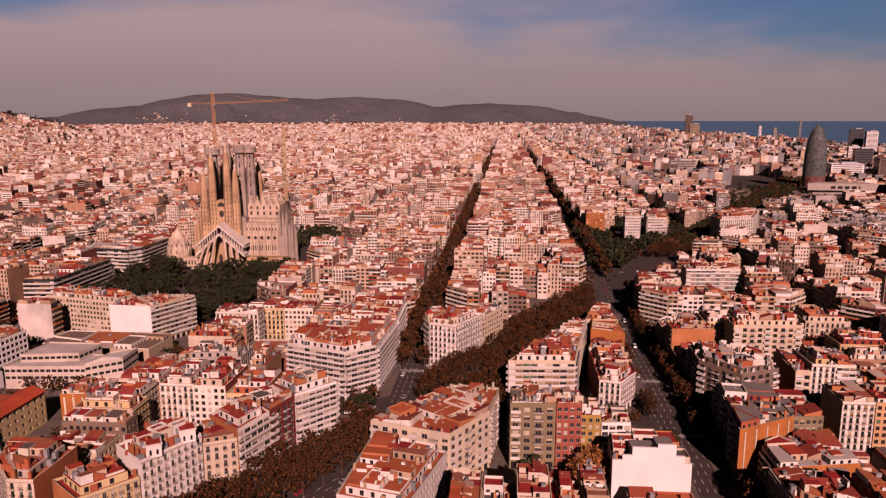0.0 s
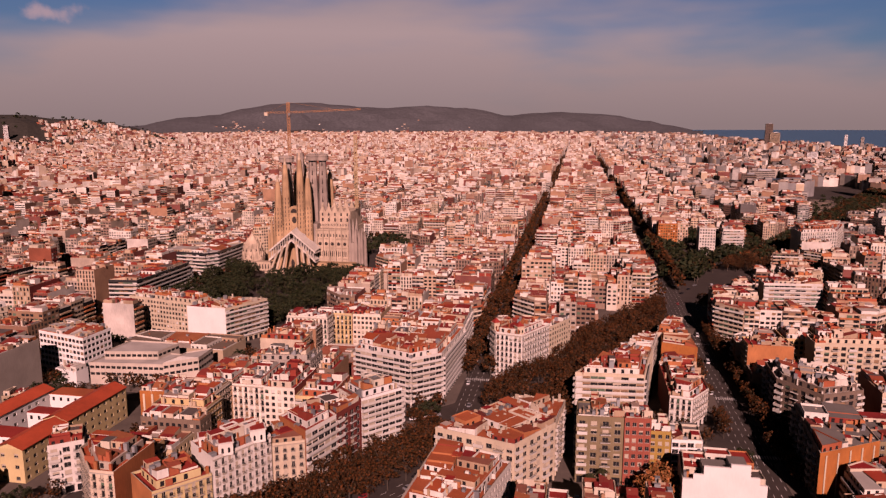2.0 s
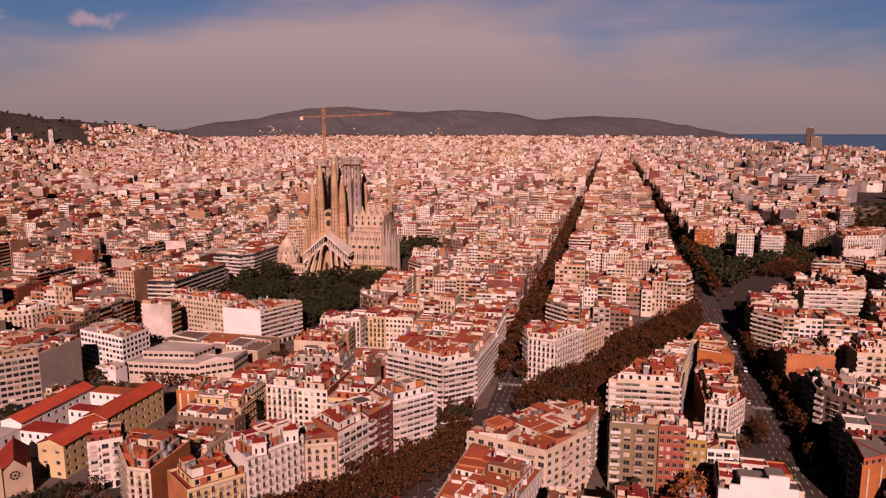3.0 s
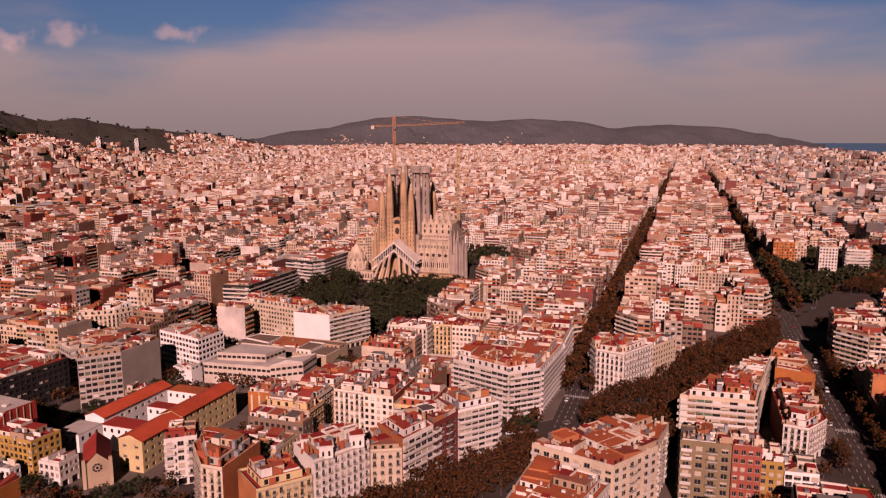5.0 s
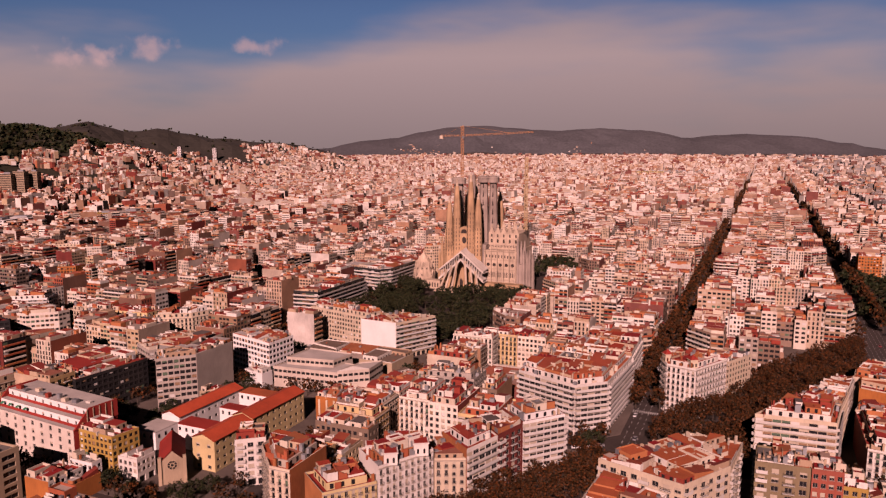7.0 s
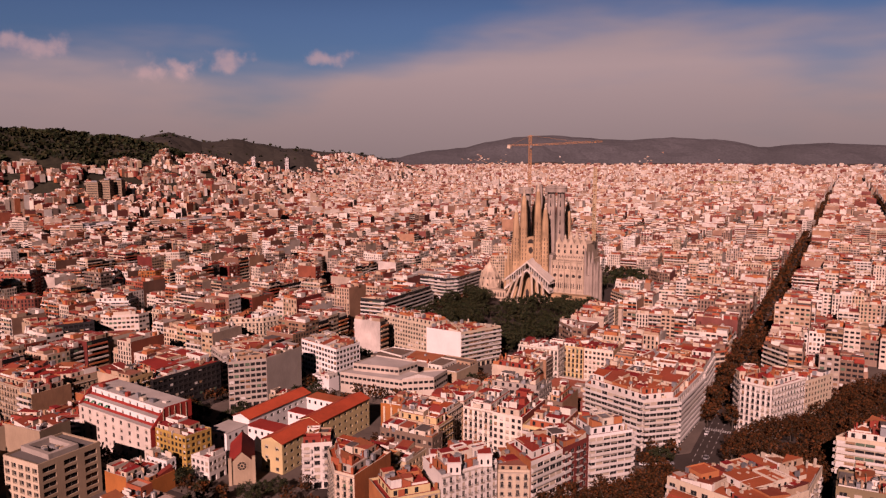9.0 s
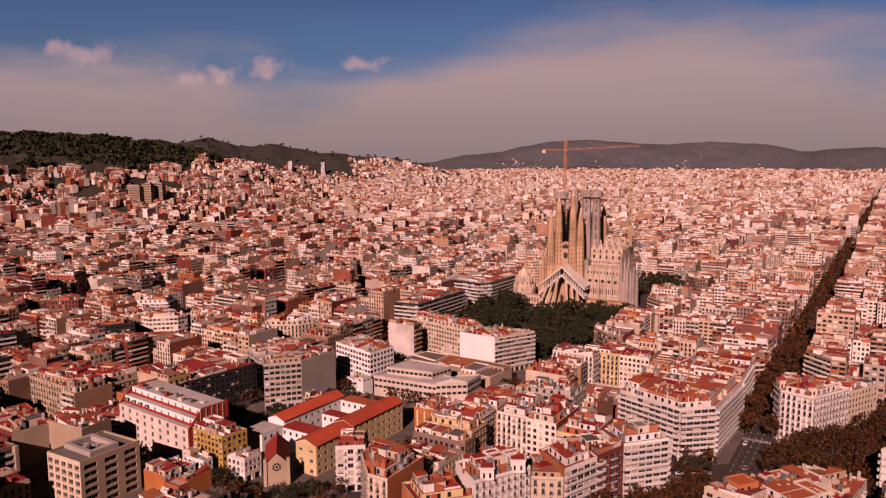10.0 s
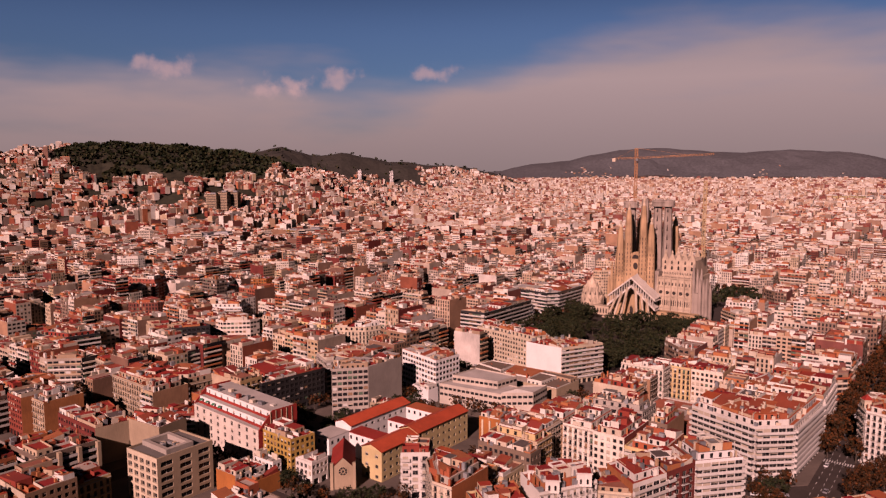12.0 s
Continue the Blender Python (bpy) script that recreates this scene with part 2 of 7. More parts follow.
# ---- mesh tools ----
class Shape:
    """Collects quads and polygons with a material slot each."""

    def __init__(self):
        self.v, self.f, self.m = [], [], []

    def poly(self, pts, m=0):
        n = len(self.v)
        self.v.extend(tuple(p) for p in pts)
        self.f.append(tuple(range(n, n + len(pts))))
        self.m.append(m)

    def prism(self, pts, z0, z1, m=0, top=None, bottom=False):
        """An upright block over a plan whose corners run counter-clockwise; top=None leaves it open."""
        n, k = len(self.v), len(pts)
        self.v.extend((p[0], p[1], z0) for p in pts)
        self.v.extend((p[0], p[1], z1) for p in pts)
        for i in range(k):
            j = (i + 1) % k
            self.f.append((n + i, n + j, n + k + j, n + k + i))
            self.m.append(m[i] if isinstance(m, (list, tuple)) else m)
        if top is not None:
            self.f.append(tuple(range(n + k, n + 2 * k)))
            self.m.append(top)
        if bottom:
            self.f.append(tuple(range(n + k - 1, n - 1, -1)))
            self.m.append(top if top is not None else 0)

    def box(self, c, size, turn=0.0, m=0, top=None):
        """A block on the point c (middle of its base), turned by that many radians."""
        ca, sa, hx, hy = math.cos(turn), math.sin(turn), size[0] / 2, size[1] / 2
        pts = [(c[0] + x * ca - y * sa, c[1] + x * sa + y * ca) for x, y in ((-hx, -hy), (hx, -hy), (hx, hy), (-hx, hy))]
        self.prism(pts, c[2], c[2] + size[2], m, m if top is None else top, True)

    def gable(self, c, size, rise, turn=0.0, m=0, roof=1, eave=0.4):
        """A block with a ridged roof along its longer plan axis x."""
        ca, sa, hx, hy = math.cos(turn), math.sin(turn), size[0] / 2, size[1] / 2

        def at(x, y, z):
            return (c[0] + x * ca - y * sa, c[1] + x * sa + y * ca, c[2] + z)

        h = size[2]
        self.prism([at(x, y, 0)[:2] for x, y in ((-hx, -hy), (hx, -hy), (hx, hy), (-hx, hy))], c[2], c[2] + h, m)
        for s in (-1, 1):
            self.poly([at(s * hx, -s * hy, h), at(s * hx, s * hy, h), at(s * hx, 0, h + rise)], m)
            drop = eave * rise / hy
            e = [at(-s * (hx + eave), -s * (hy + eave), h - drop + 0.12), at(s * (hx + eave), -s * (hy + eave), h - drop + 0.12),
                 at(s * (hx + eave), 0, h + rise + 0.12), at(-s * (hx + eave), 0, h + rise + 0.12)]
            self.poly(e, roof)
            self.poly([(p[0], p[1], p[2] - 0.11) for p in reversed(e)], roof)
            self.poly([e[0], (e[0][0], e[0][1], e[0][2] - 0.11), (e[1][0], e[1][1], e[1][2] - 0.11), e[1]][::-1], roof)

    def mesh(self, name, mats):
        me = bpy.data.meshes.new(name)
        me.from_pydata(self.v, [], self.f)
        for m in mats:
            me.materials.append(m)
        me.polygons.foreach_set("material_index", self.m)
        me.update()
        return me

    def put(self, name, mats, parent=None, label=""):
        ob = new(name, self.mesh(name, mats))
        if parent is not None:
            ob.parent = parent
        return tagged(ob, label)


def thing(name, label, category, group="", at=(0, 0, 0), turn=0.0):
    ob = new(name)
    ob.empty_display_size = 1.0
    ob.matrix_world = pose(*at, rz=math.degrees(turn))
    return tagged(ob, label, category, group)


def share(name, mesh, parent, m, label=""):
    """One more object on a mesh that alike parts share."""
    ob = new(name, mesh)
    ob.parent = parent
    ob.matrix_basis = m
    return tagged(ob, label)


# ---- plan of the city ----
PITCH = 133.33
MID = (0.0, 14.7)                    # middle of the church's block
DIAG = 0.505                         # the avenue runs 0.505 m to the right for each metre ahead


def diag_left(y):
    return 225.0 + DIAG * (y + 258.0)


DIAG_WIDE = 57.0


def clip(poly, a, b, c):
    """The part of a convex plan where a x + b y + c >= 0."""
    out = []
    for n, p in enumerate(poly):
        q = poly[(n + 1) % len(poly)]
        dp, dq = a * p[0] + b * p[1] + c, a * q[0] + b * q[1] + c
        if dp >= 0:
            out.append(p)
        if (dp >= 0) != (dq >= 0):
            s = dp / (dp - dq)
            out.append((p[0] + s * (q[0] - p[0]), p[1] + s * (q[1] - p[1])))
    clean = []
    for p in out:
        if not clean or math.dist(p, clean[-1]) > 0.3:
            clean.append(p)
    if len(clean) > 1 and math.dist(clean[0], clean[-1]) < 0.3:
        clean.pop()
    return clean


def area(poly):
    return 0.5 * sum(p[0] * q[1] - q[0] * p[1] for p, q in zip(poly, poly[1:] + poly[:1]))


def middle(poly):
    return (sum(p[0] for p in poly) / len(poly), sum(p[1] for p in poly) / len(poly))


def inside(p, poly, grow=0.0):
    for a, b in zip(poly, poly[1:] + poly[:1]):
        n = math.dist(a, b) or 1.0
        if ((b[0] - a[0]) * (p[1] - a[1]) - (b[1] - a[1]) * (p[0] - a[0])) / n < -grow:
            return False
    return True


def beside_avenue(poly):
    """What the diagonal avenue leaves of a plan."""
    k = 225.0 + DIAG * 258.0
    left = clip(poly, -1.0, DIAG, k)
    right = clip(poly, 1.0, -DIAG, -(k + DIAG_WIDE))
    best = max((left, right), key=lambda p: area(p) if len(p) > 2 else 0)
    return best if len(best) > 2 and area(best) > 60 else None


NEAR_D, SPREAD = 1500.0, 3300.0


def afar(x, y):
    """Far ground is drawn in towards the eye and rises as it does, so that the plain reaches the horizon within 5 km: place, height, scale."""
    dx, dy = x - EYE.x, y - EYE.y
    d = math.hypot(dx, dy)
    if d <= NEAR_D:
        return x, y, 0.0, 1.0
    u = d - NEAR_D
    k = (NEAR_D + u * SPREAD / (u + SPREAD)) / d
    return EYE.x + dx * k, EYE.y + dy * k, EYE.z * (1 - k), k


# crest lines of the hills: distance, reach, and height above the horizon in degrees by bearing to the right of +y
RIDGES = [
    (2350.0, 640.0, [(-95, 0.6), (-75, 0.9), (-69, 1.05), (-67, 1.3), (-63, 1.95), (-57, 1.8), (-53.7, 1.5), (-51, 0.9), (-48, 0.0), (-44, -1.0), (-41, -3.5)]),
    (3300.0, 700.0, [(-60, 0.4), (-54, 1.2), (-51.2, 1.55), (-50.2, 1.95), (-49.2, 1.7), (-47.4, 1.25), (-46.2, 1.35), (-45.2, 1.55), (-44, 1.2), (-41.2, 0.75), (-38, 0.5), (-36, 0.42), (-34, 0.0), (-31, -1.0), (-28, -2.5)]),
    (4400.0, 500.0, [(-40, -0.8), (-34, -0.02), (-29.3, 0.66), (-27.9, 0.78), (-25.4, 1.3), (-23.6, 1.66), (-22, 1.72), (-20, 1.68), (-15.5, 1.36), (-11, 1.5), (-8, 1.28),
                     (-5.6, 0.78), (-3.5, 0.9), (-1.2, 1.03), (2.3, 0.8), (5, 0.3), (7, 0.0), (8.5, -0.4), (10, -3.0)]),
]


def crest(table, yaw):
    if yaw <= table[0][0] or yaw >= table[-1][0]:
        return None
    for (a, ha), (b, hb) in zip(table, table[1:]):
        if a <= yaw <= b:
            s = (yaw - a) / (b - a)
            s = s * s * (3 - 2 * s) * 0.6 + s * 0.4
            return ha + (hb - ha) * s


def terrain(x, y):
    """Ground height at a drawn-in place, and how much of it is hill (0 to 1, and which ridge)."""
    dx, dy = x - EYE.x, y - EYE.y
    d = math.hypot(dx, dy)
    if d <= NEAR_D:
        base = 0.0
    else:
        v = min(d - NEAR_D, SPREAD * 21000.0 / (SPREAD + 21000.0))
        base = EYE.z * (1 - d / (NEAR_D + v * SPREAD / (SPREAD - v)))
    yaw = math.degrees(math.atan2(dx, dy))
    z, hill, which = base, 0.0, -1
    for n, (far, reach, table) in enumerate(RIDGES):
        el = crest(table, yaw)
        if el is None:
            continue
        top = EYE.z + far * math.tan(radians(el))
        top += 7.0 * noise.noise((yaw * 0.9, n * 7.3, 0.0)) + 3.5 * noise.noise((yaw * 2.7, n * 3.1, 4.0))
        s = max(0.0, 1 - abs(d - far) / (reach if d < far else reach * 0.6))
        s = s * s * (3 - 2 * s)
        gully = noise.noise((x * 0.0045, y * 0.0045, n * 5.0)) + 0.6 * noise.noise((x * 0.011, y * 0.011, n * 5.0))
        h = base + (top - base) * s * (1 + 0.55 * gully * (1 - s) ** 0.7)
        if h > z:
            z, hill, which = h, s, n
    return z, hill, which


WOOD_EDGE = [(-70, 3.0), (-66.3, 2.6), (-65, 0.7), (-61, 0.2), (-58, -0.1), (-55, -0.8), (-51, -0.7), (-48.8, -0.3), (-47.5, 3.0)]


def wooded(x, y):
    """True on the wooded top of the nearest hill and in the odd green patch below it."""
    z, hill, which = terrain(x, y)
    if which != 0 or hill < 0.12:
        return False
    dx, dy = x - EYE.x, y - EYE.y
    yaw, el = math.degrees(math.atan2(dx, dy)), math.degrees(math.atan2(z - EYE.z, math.hypot(dx, dy)))
    edge = crest(WOOD_EDGE, yaw)
    patch = noise.noise((x * 0.006, y * 0.006, 9.0))
    return (edge is not None and el > edge + 0.8 * patch) or (hill < 0.8 and patch > 0.42)


# ---- ground ----
def true_far(d):
    if d <= NEAR_D:
        return d
    v = min(d - NEAR_D, SPREAD * 21000.0 / (SPREAD + 21000.0))
    return NEAR_D + v * SPREAD / (SPREAD - v)


def build_ground():
    rings = [0.0, 60.0, 150.0] + [250.0 + 125.0 * n for n in range(11)] + [1540.0 + 65.0 * n for n in range(51)]
    yaws = [-180.0 + 5 * n for n in range(17)] + [-95.0 + 0.75 * n for n in range(180)] + [40.0 + 5 * n for n in range(28)]
    verts, hills = [], []
    for d in rings:
        for yaw in yaws:
            x, y = EYE.x + d * math.sin(radians(yaw)), EYE.y + d * math.cos(radians(yaw))
            z, hill, which = terrain(x, y)
            verts.append((x, y, z))
            hills.append((hill, which))
    k = len(yaws)
    ground, sea = Shape(), Shape()
    ground.v = verts
    for a in range(len(rings) - 1):
        for b in range(k):
            c = (b + 1) % k
            ids = (a * k + b, (a + 1) * k + b, (a + 1) * k + c, a * k + c)
            hill, which = max(hills[i] for i in ids)
            ground.f.append(ids[::-1])
            mx, my = sum(verts[i][0] for i in ids) / 4, sum(verts[i][1] for i in ids) / 4
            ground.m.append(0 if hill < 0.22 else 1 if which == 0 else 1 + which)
            if rings[a] > 1500 and 2 < yaws[b] < 60:
                far = true_far(0.5 * (rings[a] + rings[a + 1]))
                if far * math.sin(radians(yaws[b])) > 1750 and hill < 0.1:
                    n = len(sea.v)
                    sea.v.extend((verts[i][0], verts[i][1], verts[i][2] + 0.6) for i in ids[::-1])
                    sea.f.append((n, n + 1, n + 2, n + 3))
                    sea.m.append(0)
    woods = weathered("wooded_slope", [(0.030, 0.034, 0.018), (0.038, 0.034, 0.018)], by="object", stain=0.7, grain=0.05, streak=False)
    # the farthest ridge has distance haze put into its bluish grey
    scrub = weathered("hazed_far_hillside", [(0.110, 0.112, 0.120)], stain=0.5, grain=0.004, streak=False)
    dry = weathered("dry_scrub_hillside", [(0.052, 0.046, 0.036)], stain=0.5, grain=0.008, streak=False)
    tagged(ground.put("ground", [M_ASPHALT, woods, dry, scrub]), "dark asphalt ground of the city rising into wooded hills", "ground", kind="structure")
    m, nt, b = material("sea_water", 0.35)
    b.inputs["Base Color"].default_value = (0.020, 0.045, 0.070, 1)
    wave = nt.nodes.new("ShaderNodeTexNoise")
    wave.inputs["Scale"].default_value = 0.05
    bump = nt.nodes.new("ShaderNodeBump")
    bump.inputs["Strength"].default_value = 0.4
    nt.links.new(wave.outputs["Fac"], bump.inputs["Height"])
    nt.links.new(bump.outputs[0], b.inputs["Normal"])
    tagged(sea.put("water", [m]), "calm blue sea along the far coast", "sea", kind="structure")


build_ground()


# ---- buildings ----
def inset(poly, d):
    """A convex plan drawn in by d."""
    out, k = poly, len(poly)
    for n in range(k):
        p, q = poly[n], poly[(n + 1) % k]
        L = math.dist(p, q) or 1.0
        a, b = -(q[1] - p[1]) / L, (q[0] - p[0]) / L
        out = clip(out, a, b, -(a * p[0] + b * p[1]) - d)
        if len(out) < 3:
            return None
    return out


def facade(wall, slot, p, q, z0, z1, floors, bays, ww, wh, sill=0.9, deep=0.28):
    """A wall from p to q with real openings. Returns the openings: storey, middle of the sill at the back of the reveal, direction."""
    L = math.dist(p, q)
    ux, uy = (q[0] - p[0]) / L, (q[1] - p[1]) / L
    nx, ny = uy, -ux
    fh, cell, found = (z1 - z0) / floors, L / bays, []
    ww = min(ww, cell * 0.94)
    wh = min(wh, fh - 0.5)
    sill = min(sill, fh - wh - 0.3)

    def at(s, z, d=0.0):
        return (p[0] + ux * s - nx * d, p[1] + uy * s - ny * d, z)

    edge = 0.0
    for b in range(bays):
        l, r = (b + 0.5) * cell - ww / 2, (b + 0.5) * cell + ww / 2
        wall.poly([at(edge, z0), at(l, z0), at(l, z1), at(edge, z1)], slot)
        edge, low = r, z0
        for f in range(floors):
            a = z0 + f * fh + sill
            c = a + wh
            wall.poly([at(l, low), at(r, low), at(r, a), at(l, a)], slot)
            low = c
            wall.poly([at(l, a), at(r, a), at(r, a, deep), at(l, a, deep)], slot)
            wall.poly([at(l, c, deep), at(r, c, deep), at(r, c), at(l, c)], slot)
            wall.poly([at(l, a), at(l, a, deep), at(l, c, deep), at(l, c)], slot)
            wall.poly([at(r, a, deep), at(r, a), at(r, c), at(r, c, deep)], slot)
            found.append((f, at((l + r) / 2, a, deep), math.atan2(uy, ux), ww, wh))
        wall.poly([at(l, low), at(r, low), at(r, z1), at(l, z1)], slot)
    wall.poly([at(edge, z0), at(L, z0), at(L, z1), at(edge, z1)], slot)
    return found


WINDOWS = {}
R_TILES = weathered("clay_roof_tiles", [(0.36, 0.075, 0.035), (0.30, 0.045, 0.028), (0.42, 0.13, 0.05)], stain=0.35, streak=False)
M_FRAME = one("window_frame_paint", (0.45, 0.40, 0.34), stain=0.2)


def window_mesh(w, h, kind):
    """A window in its reveal: pane, frame with a middle bar, and a blind let down a little, half or all the way."""
    key = (round(w, 1), round(h, 1), kind)
    if key not in WINDOWS:
        w, h = key[0], key[1]
        s = Shape()
        s.poly([(-w / 2, 0, 0), (w / 2, 0, 0), (w / 2, 0, h), (-w / 2, 0, h)], 0)
        for x in (-w / 2 + 0.04, 0.0, w / 2 - 0.04):
            s.box((x, -0.03, 0), (0.08, 0.05, h), 0, 1)
        for z in (0.0, h - 0.08):
            s.box((0, -0.03, z), (w, 0.06, 0.08), 0, 1)
        s.box((0, -0.2, -0.08), (w + 0.2, 0.35, 0.07), 0, 1)
        drop = (0.0, 0.45, 0.92)[kind] * h
        if drop:
            s.box((0, -0.09, h - drop), (w - 0.06, 0.05, drop), 0, 2)
        WINDOWS[key] = s.mesh("window", [M_GLASS, M_FRAME, M_SHADE])
    return WINDOWS[key]


def balcony(s, c, turn, width, deep, solid, slot_slab=0, slot_rail=1):
    """A balcony whose back edge middle is c: slab and a solid or barred front."""
    ca, sa = math.cos(turn), math.sin(turn)

    def at(x, y, z):
        return (c[0] + x * ca - y * sa, c[1] + x * sa + y * ca, c[2] + z)

    s.box(at(0, -deep / 2, -0.15), (width, deep, 0.15), turn, slot_slab)
    if solid:
        s.box(at(0, -deep + 0.06, 0), (width, 0.12, 1.15), turn, slot_slab)
        for x in (-width / 2 + 0.06, width / 2 - 0.06):
            s.box(at(x, -deep / 2 + 0.06, 0), (0.12, deep - 0.12, 1.15), turn, slot_slab)
    else:
        for z in (0.45, 0.95):
            s.box(at(0, -deep + 0.04, z), (width, 0.06, 0.08), turn, slot_rail)
        for x in (-width / 2 + 0.03, width / 2 - 0.03):
            s.box(at(x, -deep / 2, 0.92), (0.06, deep, 0.08), turn, slot_rail)


def facing(p, q):
    return (q[1] - p[1], p[0] - q[0])


def spot_in(poly, rnd, room):
    """A place in a plan at least room from its edges, or None."""
    small = inset(poly, room)
    if not small:
        return None
    a, b, c = small[0], small[rnd.randrange(1, len(small) - 1)], None
    c = small[small.index(b) + 1]
    u, v = rnd.random(), rnd.random()
    if u + v > 1:
        u, v = 1 - u, 1 - v
    return (a[0] + u * (b[0] - a[0]) + v * (c[0] - a[0]), a[1] + u * (b[1] - a[1]) + v * (c[1] - a[1]))


def split(poly, rnd, count):
    """Cuts a convex plan into about that many pieces, across its longer side each time."""
    pieces = [poly]
    while len(pieces) < count:
        big = max(pieces, key=area)
        n = max(range(len(big)), key=lambda i: math.dist(big[i], big[(i + 1) % len(big)]))
        p, q = big[n], big[(n + 1) % len(big)]
        L, t = math.dist(p, q), rnd.uniform(0.32, 0.68)
        ux, uy = (q[0] - p[0]) / L, (q[1] - p[1]) / L
        c = -(ux * (p[0] + ux * L * t) + uy * (p[1] + uy * L * t))
        a, b = clip(big, ux, uy, c), clip(big, -ux, -uy, -c)
        if len(a) < 3 or len(b) < 3 or area(a) < 8 or area(b) < 8:
            break
        pieces.remove(big)
        pieces += [a, b]
    return pieces


STYLES = {
    # bay, window width, window height, sill, balcony kind
    "classic": (2.7, 1.25, 2.3, 0.3, "iron"),
    "plain": (2.7, 1.6, 1.75, 0.7, ""),
    "band": (3.6, 3.5, 2.05, 0.3, "band"),
    "loggia": (4.2, 2.4, 2.0, 0.3, "solid"),
    "grid": (3.9, 3.1, 2.5, 0.5, ""),
    "office": (3.2, 2.5, 1.9, 0.7, ""),
}
TINTS = ["white", "cream", "white", "sand", "beige", "white", "ochre", "pale", "brick-red", "grey-beige", "cream", "taupe"]


def building(poly, open_edges, h, style, detail, rnd, name="apartment_building", label="", category="building", group="apartment buildings of the city blocks",
             wall=None, party=None, roof=None, floors=0, attic=None, clutter=1.0, parapet=1.0, ground_floor=4.2, z0=0.0, balcony_deep=1.1):
    """A block of flats on a convex plan. open_edges: per edge, 1 for a street or yard front with windows, 0 for a bare party wall.
    detail 2: each window a part; 1: windows by storey."""
    bay, ww, wh, sill, bal = STYLES[style]
    floors = floors or max(2, round((h - ground_floor) / 3.15))
    mid = middle(poly)
    wall, party, roof = wall or M_WALL, party or M_PARTY, roof or M_ROOF
    ob = thing(name, label or f"{floors + 1}-storey {rnd.choice(('rendered', 'plastered', 'painted'))} block of flats with tiled roof terrace", category, group, (mid[0], mid[1], z0))
    pl = [(p[0] - mid[0], p[1] - mid[1]) for p in poly]
    k = len(pl)
    body, rows, balcs, top = Shape(), [Shape() for _ in range(floors)], [Shape() for _ in range(floors)], h + parapet
    g, coping = ground_floor, rnd.choice((0, 0, 1, 2))
    for n in range(k):
        p, q = pl[n], pl[(n + 1) % k]
        L = math.dist(p, q)
        if not open_edges[n] or L < 3.0:
            body.poly([(*p, 0), (*q, 0), (*q, top), (*p, top)], 1 if not open_edges[n] else 0)
            continue
        bays = max(1, round(L / bay))
        # ground floor with wide shop openings
        shop = facade(body, 0, p, q, 0, g, 1, max(1, round(L / 4.5)), 3.2, 2.9, 0.15, 0.5)
        for f, c, turn, w, wh2 in shop:
            ca, sa = math.cos(turn), math.sin(turn)
            rows[0].poly([(c[0] - ca * w / 2, c[1] - sa * w / 2, c[2]), (c[0] + ca * w / 2, c[1] + sa * w / 2, c[2]),
                          (c[0] + ca * w / 2, c[1] + sa * w / 2, c[2] + wh2), (c[0] - ca * w / 2, c[1] - sa * w / 2, c[2] + wh2)], 0)
        found = facade(body, 0, p, q, g, h, floors, bays, ww, wh, sill)
        body.poly([(*p, h), (*q, h), (*q, top), (*p, top)], 0)
        fh = (h - g) / floors
        turn = math.atan2(q[1] - p[1], q[0] - p[0])
        ux, uy = math.cos(turn), math.sin(turn)
        if style == "classic":
            for z, out, tall in ((h - 0.25, 0.45, 0.3), (g - 0.1, 0.25, 0.25)):
                m = ((p[0] + q[0]) / 2 + uy * out / 2, (p[1] + q[1]) / 2 - ux * out / 2, z)
                body.box(m, (L, out, tall), turn, 2)
        for f, c, tn, w, wh2 in found:
            kind = rnd.choice((0, 0, 0, 0, 1, 2) if bal != "band" else (0, 0, 1, 1, 2))
            if detail == 2:
                share("window", window_mesh(w, wh2, kind), ob, Matrix.Translation(c) @ Matrix.Rotation(tn, 4, "Z"))
            else:
                a, b = (c[0] - ux * w / 2, c[1] - uy * w / 2), (c[0] + ux * w / 2, c[1] + uy * w / 2)
                rows[f].poly([(*a, c[2]), (*b, c[2]), (*b, c[2] + wh2), (*a, c[2] + wh2)], 0)
                if kind:
                    lift = c[2] + wh2 * (0.5 if kind == 1 else 0.1)
                    ox, oy = uy * 0.06, -ux * 0.06
                    rows[f].poly([(a[0] + ox, a[1] + oy, lift), (b[0] + ox, b[1] + oy, lift), (b[0] + ox, b[1] + oy, c[2] + wh2), (a[0] + ox, a[1] + oy, c[2] + wh2)], 1)
        for f in range(floors):
            zf = g + f * fh + min(sill, 0.3)
            if bal == "band":
                balcony(balcs[f], ((p[0] + q[0]) / 2, (p[1] + q[1]) / 2, zf), turn, L - 0.3, balcony_deep, True)
            elif bal == "solid":
                for b in range(0, bays, 2):
                    s = (b + 0.5) * L / bays
                    balcony(balcs[f], (p[0] + ux * s, p[1] + uy * s, zf), turn, min(4.0, L / bays * 1.3), 1.1, (b // 2) % 2 == 0)
            elif bal == "iron":
                for b in range(bays):
                    s = (b + 0.5) * L / bays
                    balcony(balcs[f], (p[0] + ux * s, p[1] + uy * s, zf), turn, 1.7, 0.7, False)
    # inside of the parapet and its coping
    inner = inset(pl, 0.3)
